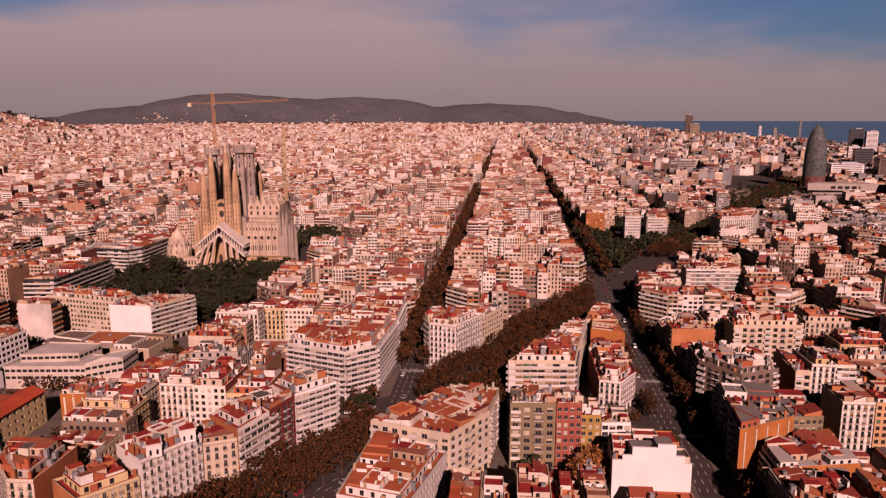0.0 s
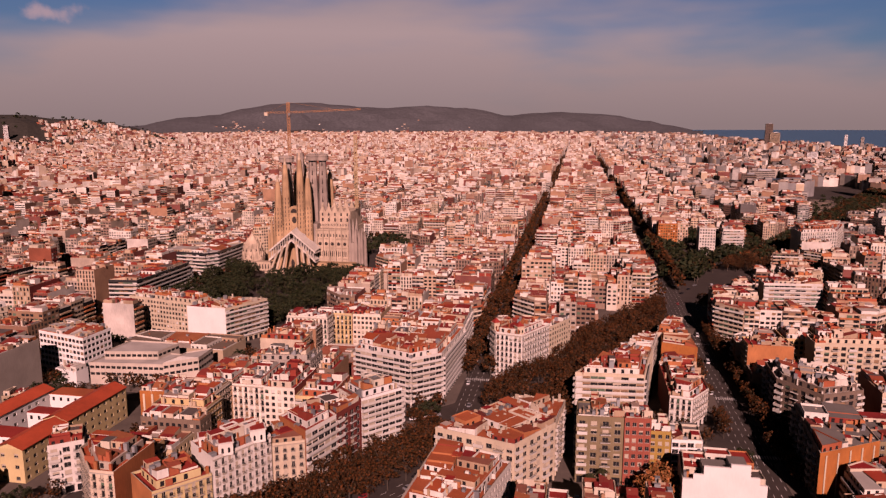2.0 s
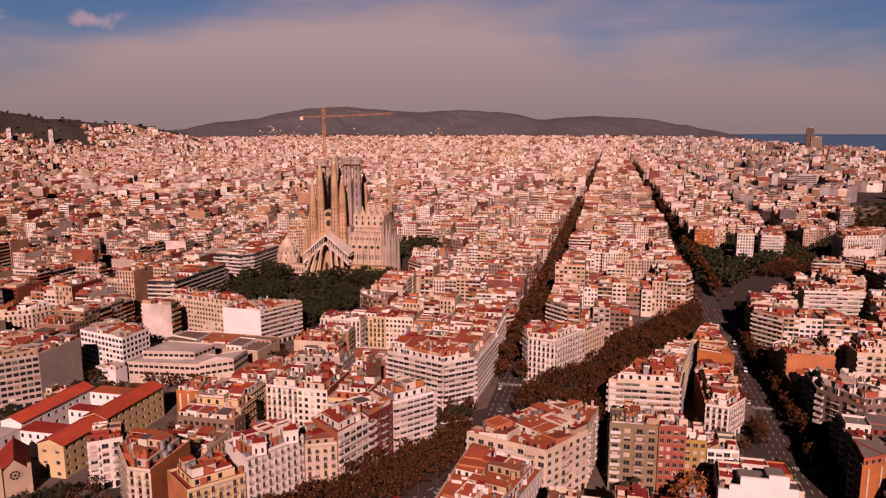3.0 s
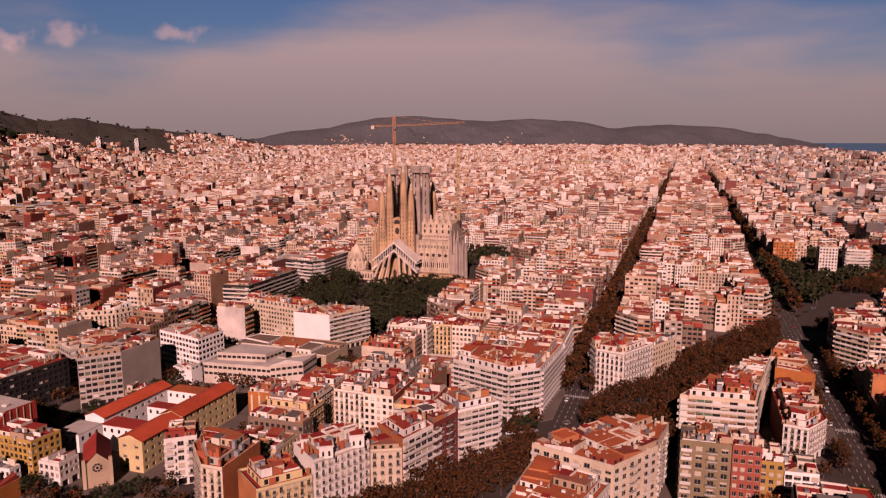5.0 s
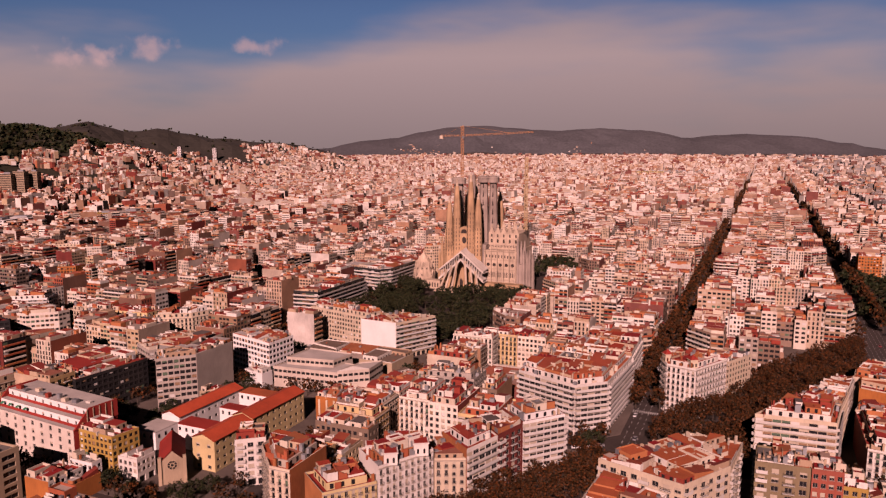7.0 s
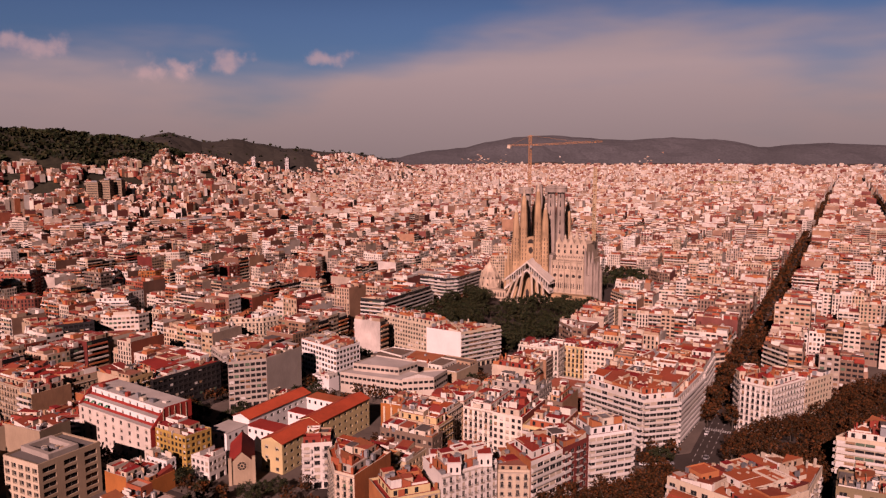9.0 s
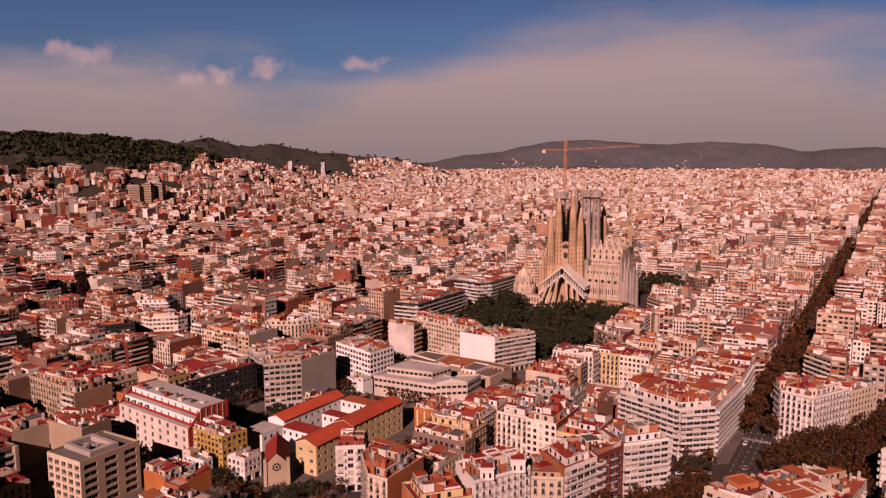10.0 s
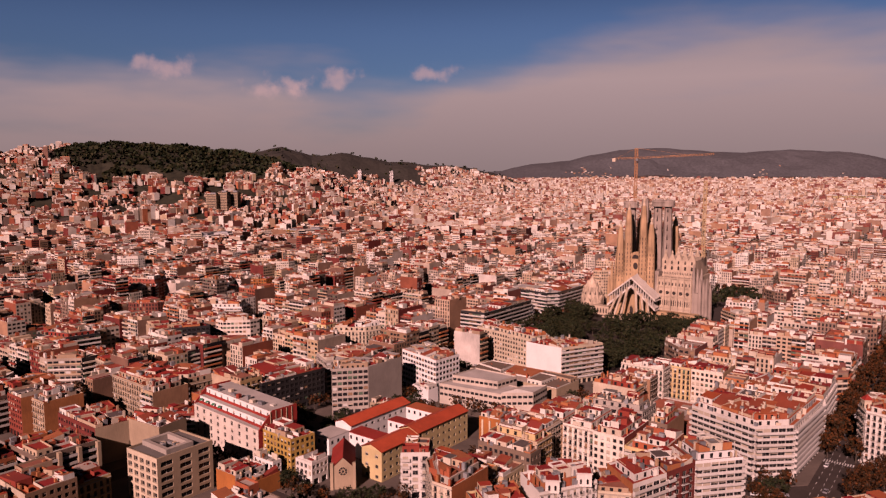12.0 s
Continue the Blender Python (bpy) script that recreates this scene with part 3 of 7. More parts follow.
    if inner:
        for n in range(len(inner)):
            p, q = inner[n], inner[(n + 1) % len(inner)]
            body.poly([(*q, h), (*p, h), (*p, top), (*q, top)], 0)
        if len(inner) == k:
            for n in range(k):
                j = (n + 1) % k
                body.poly([(*pl[n], top), (*pl[j], top), (*inner[j], top), (*inner[n], top)], coping)
    body.put("wall", [wall, party, M_STONE], ob)
    slab = Shape()
    slab.poly([(*p, h + 0.05) for p in (inner or pl)], 0)
    slab.put("roof", [roof], ob)
    for f in range(floors):
        if rows[f].f:
            tagged(rows[f].put("window_row", [M_GLASS, M_SHADE], ob), kind="stuff")
        if balcs[f].f:
            balcs[f].put("balcony_row", [M_WHITE if bal != "iron" else M_STONE, M_RAIL], ob)
    roofscape(ob, pl, h + 0.05, rnd, clutter, attic, wall, roof, detail)
    return ob


def roofscape(ob, pl, h, rnd, clutter, attic, wall, roof, detail):
    """Set-back attic, stair head, low walls, chimneys and machines on a flat roof."""
    long_edge = max(range(len(pl)), key=lambda n: math.dist(pl[n], pl[(n + 1) % len(pl)]))
    p, q = pl[long_edge], pl[(long_edge + 1) % len(pl)]
    turn = math.atan2(q[1] - p[1], q[0] - p[0])
    size = math.sqrt(abs(area(pl)))
    level, plan = h, pl
    if attic is None:
        attic = rnd.random() < 0.45
    if attic:
        small = inset(pl, 2.6)
        if small and area(small) > 40:
            s = Shape()
            s.prism(small, h, h + 2.9, 0)
            s.poly([(*c, h + 2.9) for c in small], 1)
            for n in range(len(small)):
                a, b = small[n], small[(n + 1) % len(small)]
                L = math.dist(a, b)
                if L > 4:
                    ux, uy = (b[0] - a[0]) / L, (b[1] - a[1]) / L
                    for c in range(int(L // 4)):
                        t0, t1 = 1.2 + c * 4, 2.6 + c * 4
                        o = (uy * 0.03, -ux * 0.03)
                        s.poly([(a[0] + ux * t + o[0], a[1] + uy * t + o[1], z) for t, z in ((t0, h + 0.4), (t1, h + 0.4), (t1, h + 2.3), (t0, h + 2.3))], 2)
            s.put("attic", [wall if rnd.random() < 0.6 else M_BOX, roof, M_GLASS], ob)
            level, plan = h + 2.9, small
    heads = [c for c in (spot_in(plan, rnd, 2.2) for _ in range(int(0.5 + clutter * size / 14))) if c]
    for n, c in enumerate(heads):
        s = Shape()
        w, d, t = rnd.uniform(2.6, 5.0), rnd.uniform(2.4, 4.2), rnd.uniform(2.1, 3.1)
        tn = turn + (math.pi / 2 if rnd.random() < 0.5 else 0)
        s.box((c[0], c[1], level), (w, d, t), tn, 0, 1)
        if rnd.random() < 0.4:
            s.box((c[0], c[1], level + t), (w + 0.3, d + 0.3, 0.15), tn, 1)
        fx, fy = -math.sin(tn), math.cos(tn)
        for sgn in (-1, 1):
            o = d / 2 + 0.02
            e = (c[0] - fx * o * sgn, c[1] - fy * o * sgn)
            ax, ay = math.cos(tn) * 0.45 * sgn, math.sin(tn) * 0.45 * sgn
            s.poly([(e[0] - ax, e[1] - ay, level + 0.1), (e[0] + ax, e[1] + ay, level + 0.1), (e[0] + ax, e[1] + ay, level + 1.9), (e[0] - ax, e[1] - ay, level + 1.9)], 2)
        s.put("stair_head", [M_BOX, M_ROOF, M_GLASS], ob)
    # terraces at several levels, each with its own paving and low walls
    inner = inset(plan, 0.5)
    if inner and area(inner) > 30:
        for piece in split(inner, rnd, 3 + int(clutter * size / 5)):
            small = inset(piece, 0.15)
            if not small or area(small) < 6:
                continue
            lift = rnd.choice((0.12, 0.12, 0.4, 0.8, 1.3, 2.5, 2.8))
            s = Shape()
            rim = inset(small, 0.2)
            if lift < 2 and rnd.random() < 0.3:
                # a lean-to of roof tiles
                ux, uy = math.cos(turn), math.sin(turn)
                if rnd.random() < 0.5:
                    ux, uy = -uy, ux
                reach = [c[0] * ux + c[1] * uy for c in small]
                lo, hi = min(reach), max(reach)
                tops = [(c[0], c[1], level + 1.2 + 1.9 * (r - lo) / (hi - lo)) for c, r in zip(small, reach)]
                for i in range(len(small)):
                    j = (i + 1) % len(small)
                    s.poly([(*small[i], level), (*small[j], level), tops[j], tops[i]], 0)
                s.poly(tops, 1)
                s.put("tiled_roof", [M_BOX, R_TILES], ob)
                continue
            s.prism(small, level, level + lift, 0, 1)
            if rim and len(rim) == len(small) and rnd.random() < 0.4:
                t = level + lift + rnd.uniform(0.5, 1.1)
                s.prism(small, level + lift, t, 0)
                for i in range(len(rim)):
                    j = (i + 1) % len(rim)
                    s.poly([(*rim[j], level + lift), (*rim[i], level + lift), (*rim[i], t), (*rim[j], t)], 0)
                    s.poly([(*small[i], t), (*small[j], t), (*rim[j], t), (*rim[i], t)], 0)
            if lift > 2:
                for i in range(len(small)):
                    a, b = small[i], small[(i + 1) % len(small)]
                    L = math.dist(a, b)
                    if L > 3:
                        ux, uy = (b[0] - a[0]) / L, (b[1] - a[1]) / L
                        for c in range(int(L // 3)):
                            s.poly([(a[0] + ux * w + uy * 0.03, a[1] + uy * w - ux * 0.03, level + z) for w, z in ((0.8 + 3 * c, 0.3), (2.0 + 3 * c, 0.3), (2.0 + 3 * c, 2.1), (0.8 + 3 * c, 2.1))], 2)
            s.put("roof_terrace", [M_BOX, roof if rnd.random() < (0.5 if roof is M_ROOF else 0.8) else M_ROOF, M_GLASS], ob)
    # chimneys, vents, low walls and boxes strewn over the terraces
    s = Shape()
    for _ in range(int(rnd.uniform(12, 22) * clutter * size / 18)):
        c = spot_in(pl, rnd, 0.9)
        if not c:
            continue
        z = level if attic and inside(c, plan, -0.3) else h
        kind, tn = rnd.random(), turn + rnd.choice((0, 1.5708))
        if kind < 0.45:
            w, t = rnd.uniform(0.6, 1.4), rnd.uniform(1.6, 3.6)
            s.box((c[0], c[1], z), (w, w * 0.7, t), tn, rnd.choice((0, 0, 1)))
        elif kind < 0.75:
            s.box((c[0], c[1], z), (rnd.uniform(2.0, 4.5), 0.25, rnd.uniform(1.5, 3.2)), tn, 0)
        else:
            s.box((c[0], c[1], z), (rnd.uniform(1.2, 2.4), rnd.uniform(1.0, 1.8), rnd.uniform(0.8, 3.4)), tn, 2)
    if s.f:
        tagged(s.put("rooftop_clutter", [M_BOX, M_PARTY, M_METAL], ob), kind="stuff")
    if detail == 2:
        c = spot_in(plan, rnd, 1.5)
        if c:
            s = Shape()
            for m in range(rnd.randint(1, 3)):
                s.box((c[0] + m * 1.3 * math.cos(turn), c[1] + m * 1.3 * math.sin(turn), level), (1.0, 0.8, 0.9), turn, 0)
            s.put("air_conditioner", [M_METAL], ob)
        c = spot_in(plan, rnd, 1.0)
        if c:
            s = Shape()
            s.box((c[0], c[1], level), (0.08, 0.08, 4.2), 0, 0)
            for z in (3.4, 3.8, 4.1):
                s.box((c[0], c[1], level + z), (1.2, 0.05, 0.05), turn, 0)
            s.put("antenna", [M_METAL], ob)


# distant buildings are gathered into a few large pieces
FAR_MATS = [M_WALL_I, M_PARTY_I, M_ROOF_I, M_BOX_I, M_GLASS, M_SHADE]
EAST_MATS = [M_WALL_EI, M_WALL_EI, M_ROOF_EI, M_WALL_EI, M_GLASS, M_SHADE]
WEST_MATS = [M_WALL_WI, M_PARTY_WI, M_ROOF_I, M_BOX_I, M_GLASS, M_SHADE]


BAYS = ((2.8, 1.5, 1.9, 0), (3.2, 2.3, 1.6, 0), (2.5, 1.2, 2.2, 0), (3.8, 3.1, 1.9, 1), (3.8, 3.2, 2.1, 1))   # bay, window width and height, balconies


def far_building(s, poly, open_edges, z0, h, rnd, windows, scale=1.0):
    k = len(poly)
    slots = [0 if o else 1 for o in open_edges]
    top = z0 + h
    bay, wide, tall, banded = rnd.choice(BAYS)
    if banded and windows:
        # shade put into colour: +x fronts behind the balconies get dark glass walls
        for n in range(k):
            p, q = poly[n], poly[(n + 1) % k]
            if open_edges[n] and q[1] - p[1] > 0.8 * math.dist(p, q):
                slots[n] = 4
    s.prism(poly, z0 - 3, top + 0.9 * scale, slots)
    inner = inset(poly, 0.35 * scale) or poly
    s.poly([(*p, top) for p in inner], 2)
    if windows:
        for n in range(len(inner)):
            p, q = inner[n], inner[(n + 1) % len(inner)]
            s.poly([(*q, top), (*p, top), (*p, top + 0.9), (*q, top + 0.9)], 3)
        floors = max(2, round((h - 4) / 3.15))
        fh = (h - 4) / floors
        for n in range(k):
            p, q = poly[n], poly[(n + 1) % k]
            L = math.dist(p, q)
            if not open_edges[n] or L < 4:
                continue
            ux, uy = (q[0] - p[0]) / L, (q[1] - p[1]) / L
            ox, oy = uy * 0.06, -ux * 0.06
            bays = max(1, round(L / bay))
            for f in range(floors):
                z = z0 + 4 + f * fh + 0.7
                if windows > 1:
                    for b in range(bays):
                        c, w = (b + 0.5) * L / bays, min(wide, L / bays * 0.8) / 2
                        a0, a1 = (p[0] + ux * (c - w) + ox, p[1] + uy * (c - w) + oy), (p[0] + ux * (c + w) + ox, p[1] + uy * (c + w) + oy)
                        s.poly([(*a0, z), (*a1, z), (*a1, z + tall), (*a0, z + tall)], 4 if rnd.random() < 0.75 else 5)
                else:
                    a0, a1 = (p[0] + ux * 0.8 + ox, p[1] + uy * 0.8 + oy), (q[0] - ux * 0.8 + ox, q[1] - uy * 0.8 + oy)
                    s.poly([(*a0, z), (*a1, z), (*a1, z + 1.3), (*a0, z + 1.3)], 4)
                if banded:
                    m = ((p[0] + q[0]) / 2 + uy * 0.55, (p[1] + q[1]) / 2 - ux * 0.55, z - 0.5)
                    s.box(m, (L - 1, 1.1, 0.95), math.atan2(uy, ux), 3)
    turn = math.atan2(poly[1][1] - poly[0][1], poly[1][0] - poly[0][0])
    if scale > 0.8:
        for piece in split(inner, rnd, 7 if windows > 1 else 4 if windows else 2):
            small = inset(piece, 0.2 * scale)
            if small and area(small) > 8 * scale and rnd.random() < 0.8:
                s.prism(small, top, top + rnd.choice((0.3, 0.6, 1.5, 2.8, 3.2)) * scale, 3, rnd.choice((2, 2, 2, 3)))
    if windows > 1:
        for _ in range(rnd.randint(6, 12)):
            c = spot_in(poly, rnd, 1.0)
            if c:
                s.box((c[0], c[1], top), (rnd.uniform(0.7, 3.5), rnd.uniform(0.4, 1.4), rnd.uniform(1.6, 4.2)), turn, rnd.choice((3, 3, 1)))
    for _ in range(rnd.randint(1, 4) if scale > 0.6 else rnd.randint(0, 2)):
        c = spot_in(poly, rnd, 2.5 * scale)
        if c:
            s.box((c[0], c[1], top), (rnd.uniform(3, 8) * scale, rnd.uniform(3, 6) * scale, rnd.uniform(2, 3.4) * scale), turn + rnd.choice((0, 1.5708)), 3, rnd.choice((3, 2, 2)))


def block_parcels(cx, cy, rnd, half=56.7, cut=15.0, turn=0.0):
    """Plans of the houses round one chamfered block: plan, open edges. Edges: street, party, yard, party."""
    out = []
    deep = rnd.uniform(22, 26)
    ca, sa = math.cos(turn), math.sin(turn)

    def place(pts):
        return [(cx + x * ca - y * sa, cy + x * sa + y * ca) for x, y in pts]

    def spin(pts, n):
        for _ in range(n):
            pts = [(-y, x) for x, y in pts]
        return pts

    inn = half - deep
    for side in range(4):
        n = rnd.choice((4, 5, 5, 6))
        cuts = [-inn + 2 * inn * (i + (rnd.uniform(-0.18, 0.18) if 0 < i < n else 0)) / n for i in range(n + 1)]
        for a, b in zip(cuts, cuts[1:]):
            back = inn + rnd.uniform(-4, 4)
            out.append((place(spin([(a, -half), (b, -half), (b, -back), (a, -back)], side)), [1, 0, 1, 0]))
        out.append((place(spin([(inn, -half), (half - cut, -half), (half, -half + cut), (half, -inn), (inn, -inn)], side)), [1, 1, 1, 0, 0]))
    return out, inn


# ---- the city blocks ----
HEROES = []                          # plans kept free for the buildings described one by one below
OPEN_BLOCKS = {(0, 0), (0, -1), (0, 1), (3, 1)}   # church, its two squares, and the grove by the avenue


def free_of_heroes(poly):
    c = middle(poly)
    pts = [c] + [((p[0] + c[0]) / 2, (p[1] + c[1]) / 2) for p in poly]
    return not any(inside(p, h, 1.0) for h in HEROES for p in pts)


def bearing(x, y):
    return math.degrees(math.atan2(x - EYE.x, y - EYE.y))


def in_sight(x, y, room=0.0):
    d = math.hypot(x - EYE.x, y - EYE.y)
    extra = math.degrees(math.atan2(room, max(d, 1.0)))
    return -70.5 - extra < bearing(x, y) < 28.5 + extra


def build_city():
    far_pieces, near_count = {}, 0
    for i in range(-62, 26):
        for j in range(-8, 88):
            cx, cy = MID[0] + PITCH * i, MID[1] + PITCH * j
            d = math.hypot(cx - EYE.x, cy - EYE.y)
            if d > 11500 or (i, j) in OPEN_BLOCKS or (d > 5600 and (i + j) % 2):
                continue
            seen = in_sight(cx, cy, 90)
            if not seen and d > 420:
                continue
            if cx > 1750 and d > 1500:
                continue
            rnd = random.Random(i * 971 + j * 13 + 5)
            if d > 2600 and rnd.random() < 0.10:
                continue
            if i >= 5 and d > 900 and rnd.random() < 0.38:
                continue
            x0, y0, z0, k = afar(cx, cy)
            hz, hill, which = terrain(x0, y0)
            if which > 0 and hill > (0.25 if rnd.random() < 0.7 else 0.5) and not (which == 1 and bearing(x0, y0) > -39 and hill < 0.85):
                continue
            if which == 0 and hill > 0.12 and wooded(x0, y0):
                continue
            if d < 1600:
                pave = beside_avenue([(cx + a, cy + b) for a, b in ((-61, -45), (-45, -61), (45, -61), (61, -45), (61, 45), (45, 61), (-45, 61), (-61, 45))])
                if pave and d < 1000:
                    s = Shape()
                    s.prism(pave, 0.0, 0.15, 0, 0)
                    tagged(s.put("pavement", [M_PAVE]), "pale paved footway round a city block", "pavement", kind="structure")
            wild = d > 1300 and (cx < -350 or rnd.random() < 0.25)
            parcels, inn = block_parcels(cx, cy, rnd, half=(56.7 if abs(i - 2.5) > 1 else 54.0), turn=rnd.uniform(-0.6, 0.6) if wild else 0.0)
            tall = rnd.uniform(20, 24)
            west = cx + 0.75 * cy < -260 and cx < 40
            if d > 2600:
                parcels = [p for n, p in enumerate(parcels) if n % 2 == 0 or d < 3600]
            if d > 5600:
                # the farthest houses are drawn broader and fewer
                parcels = [([(m[0] + 1.8 * (x - m[0]), m[1] + 1.8 * (y - m[1])) for x, y in poly], edges) for poly, edges in parcels[::3] for m in (middle(poly),)]
            if which == 0 and hill > 0.1:
                # small houses crowd the hillside
                small = []
                for poly, edges in parcels:
                    m = middle(poly)
                    for _ in range(4):
                        ox, oy, w = rnd.uniform(-14, 14), rnd.uniform(-14, 14), rnd.uniform(0.5, 0.95)
                        small.append(([(m[0] + ox + w * (x - m[0]), m[1] + oy + w * (y - m[1])) for x, y in poly], edges))
                parcels = small
            for poly, edges in parcels:
                c = middle(poly)
                dc = math.hypot(c[0] - EYE.x, c[1] - EYE.y)
                if d < 1600:
                    cut = beside_avenue(poly)
                    if not cut:
                        continue
                    if len(cut) != len(poly) or any(math.dist(a, b) > 0.5 for a, b in zip(cut, poly)):
                        poly, edges = cut, [1] * len(cut)
                        if not inset(poly, 5.0):
                            continue
                    if not free_of_heroes(poly):
                        continue
                if dc < 1000:
                    # half of the bare walls facing the camera get windows, for its view
                    edges = [1 if e or (rnd.random() < 0.5 and q[0] - p[0] > 0.7 * math.dist(p, q)) else 0 for e, p, q in zip(edges, poly, poly[1:] + poly[:1])]
                h = max(10.0, rnd.gauss(tall, 4.4))
                if hill > 0.1:
                    h *= 0.9 if rnd.random() < 0.03 else rnd.uniform(0.28, 0.55)
                if rnd.random() < 0.12:
                    h *= rnd.choice((0.6, 1.25, 1.3))
                style = rnd.choice(("classic", "classic", "plain", "band", "loggia", "classic"))
                if dc < 560:
                    h = min(h, 25.0)
                if dc < NEAR_LIMIT and seen and in_sight(*c, 25):
                    building(poly, edges, h, style, 2 if dc < FINE_LIMIT else 1, rnd, wall=M_WALL_W if west and rnd.random() < 0.55 else None)
                    near_count += 1
                    continue
                key = ("mid" if dc < 1200 else "far", int(bearing(*c) // 26), 1 if west and rnd.random() < 0.5 else 2 if cx > 400 and cy > 120 and rnd.random() < 0.42 else 0)
                s = far_pieces.setdefault(key, Shape())
                if dc <= NEAR_D:
                    far_building(s, poly, edges, 0.0, h, rnd, 2 if dc < 1150 else 1 if dc < 1500 else 0)
                else:
                    pts = [afar(*p) for p in poly]
                    pz = terrain(pts[0][0], pts[0][1])[0]
                    if dc > 3600:
                        h *= rnd.uniform(0.8, 1.5)
                    far_building(s, [(p[0], p[1]) for p in pts], edges, pz, h * k, rnd, 0, k)
            # low roofs and sheds that fill the inner yard
            if d < 1500:
                for _ in range(5):
                    px, py = cx + rnd.uniform(-inn, inn) * 0.75, cy + rnd.uniform(-inn, inn) * 0.75
                    w, l = rnd.uniform(10, 24), rnd.uniform(12, 30)
                    plan = beside_avenue([(px - w / 2, py - l / 2), (px + w / 2, py - l / 2), (px + w / 2, py + l / 2), (px - w / 2, py + l / 2)])
                    if not plan or not free_of_heroes(plan) or not all(abs(p[0] - cx) < inn and abs(p[1] - cy) < inn for p in plan):
                        continue
                    key = ("yard", int(bearing(px, py) // 26), 0)
                    s = far_pieces.setdefault(key, Shape())
                    far_building(s, plan, [0] * len(plan), 0.0, rnd.uniform(4, 8), rnd, 0)
    for (ring, sector, old), s in far_pieces.items():
        ob = s.put("city_houses" if ring != "yard" else "courtyard_roofs", (FAR_MATS, WEST_MATS, EAST_MATS)[old])
        tagged(ob, "dense pale city houses with red roof terraces" if ring != "yard" else "low roofs in the yards of the city blocks", "houses", kind="stuff")
    return near_count


# ---- trees ----
def tree_meshes(seed, height, spread, clumps, leaf, leaves=15):
    rnd = random.Random(seed)
    trunk, crown = Shape(), Shape()

    def limb(a, b, r0, r1, sides=6):
        ax = (Vector(b) - Vector(a)).normalized()
        u = ax.orthogonal().normalized()
        v = ax.cross(u)
        n = len(trunk.v)
        for c, r in ((a, r0), (b, r1)):
            for i in range(sides):
                t = 2 * math.pi * i / sides
                trunk.v.append(tuple(Vector(c) + u * r * math.cos(t) + v * r * math.sin(t)))
        for i in range(sides):
            j = (i + 1) % sides
            trunk.f.append((n + i, n + j, n + sides + j, n + sides + i))
            trunk.m.append(0)

    fork = height * 0.38
    limb((0, 0, 0), (0.1, 0.05, fork), 0.26, 0.18)
    for i in range(6):
        t = i * 1.05 + rnd.uniform(-0.3, 0.3)
        r = spread * rnd.uniform(0.4, 0.7)
        limb((0.1, 0.05, fork), (r * math.cos(t), r * math.sin(t), height * rnd.uniform(0.6, 0.9)), 0.13, 0.04, 4)
    for _ in range(clumps):
        t, e = rnd.uniform(0, 2 * math.pi), rnd.uniform(-0.85, 1.0)
        rr = spread * math.sqrt(max(0.0, 1 - e * e * 0.8)) * rnd.uniform(0.55, 1.05)
        c = Vector((rr * math.cos(t), rr * math.sin(t), height * 0.64 + e * height * 0.34 * rnd.uniform(0.8, 1.05)))
        for _ in range(leaves):
            p = c + Vector((rnd.gauss(0, 0.62), rnd.gauss(0, 0.62), rnd.gauss(0, 0.42)))
            n = Vector((rnd.gauss(0, 1), rnd.gauss(0, 1), rnd.gauss(0.6, 0.8))).normalized()
            u = n.orthogonal().normalized() * leaf * rnd.uniform(0.6, 1.3)
            v = n.cross(u.normalized()) * leaf * rnd.uniform(0.6, 1.3)
            crown.poly([p - u, p - v * 0.8, p + u, p + v], 0)
    return trunk.mesh("trunk", [M_BARK]), crown.v, crown.f, crown.m


class Grove:
    """Trees of one kind in a few shapes."""

    def __init__(self, name, label, group, leaf_mat, seed, height, spread, clumps=70, leaf=0.38, kinds=3):
        self.name, self.label, self.group, self.shapes = name, label, group, []
        for n in range(kinds):
            trunk, v, f, m = tree_meshes(seed + n, height * (1 + 0.08 * (n - 1)), spread, clumps, leaf)
            s = Shape()
            s.v, s.f, s.m = v, f, m
            self.shapes.append((trunk, s.mesh("crown", [leaf_mat])))

    def plant(self, x, y, rnd, scale=1.0, z=0.0):
        trunk, crown = self.shapes[rnd.randrange(len(self.shapes))]
        ob = thing(self.name, self.label, "tree", self.group, (x, y, z), rnd.uniform(0, 6.28))
        k = scale * rnd.uniform(0.85, 1.15)
        for name, me in (("trunk", trunk), ("crown", crown)):
            share(name, me, ob, Matrix.Diagonal((k, k, k * rnd.uniform(0.95, 1.1), 1)))
        return ob


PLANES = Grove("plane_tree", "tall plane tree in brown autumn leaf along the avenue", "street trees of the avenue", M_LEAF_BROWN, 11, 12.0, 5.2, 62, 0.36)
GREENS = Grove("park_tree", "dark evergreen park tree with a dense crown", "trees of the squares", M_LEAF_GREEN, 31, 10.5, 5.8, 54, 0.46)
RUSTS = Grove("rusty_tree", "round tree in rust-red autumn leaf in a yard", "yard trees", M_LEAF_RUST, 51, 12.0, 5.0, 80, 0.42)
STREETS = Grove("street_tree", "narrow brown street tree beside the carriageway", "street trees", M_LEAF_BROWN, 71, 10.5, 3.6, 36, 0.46)


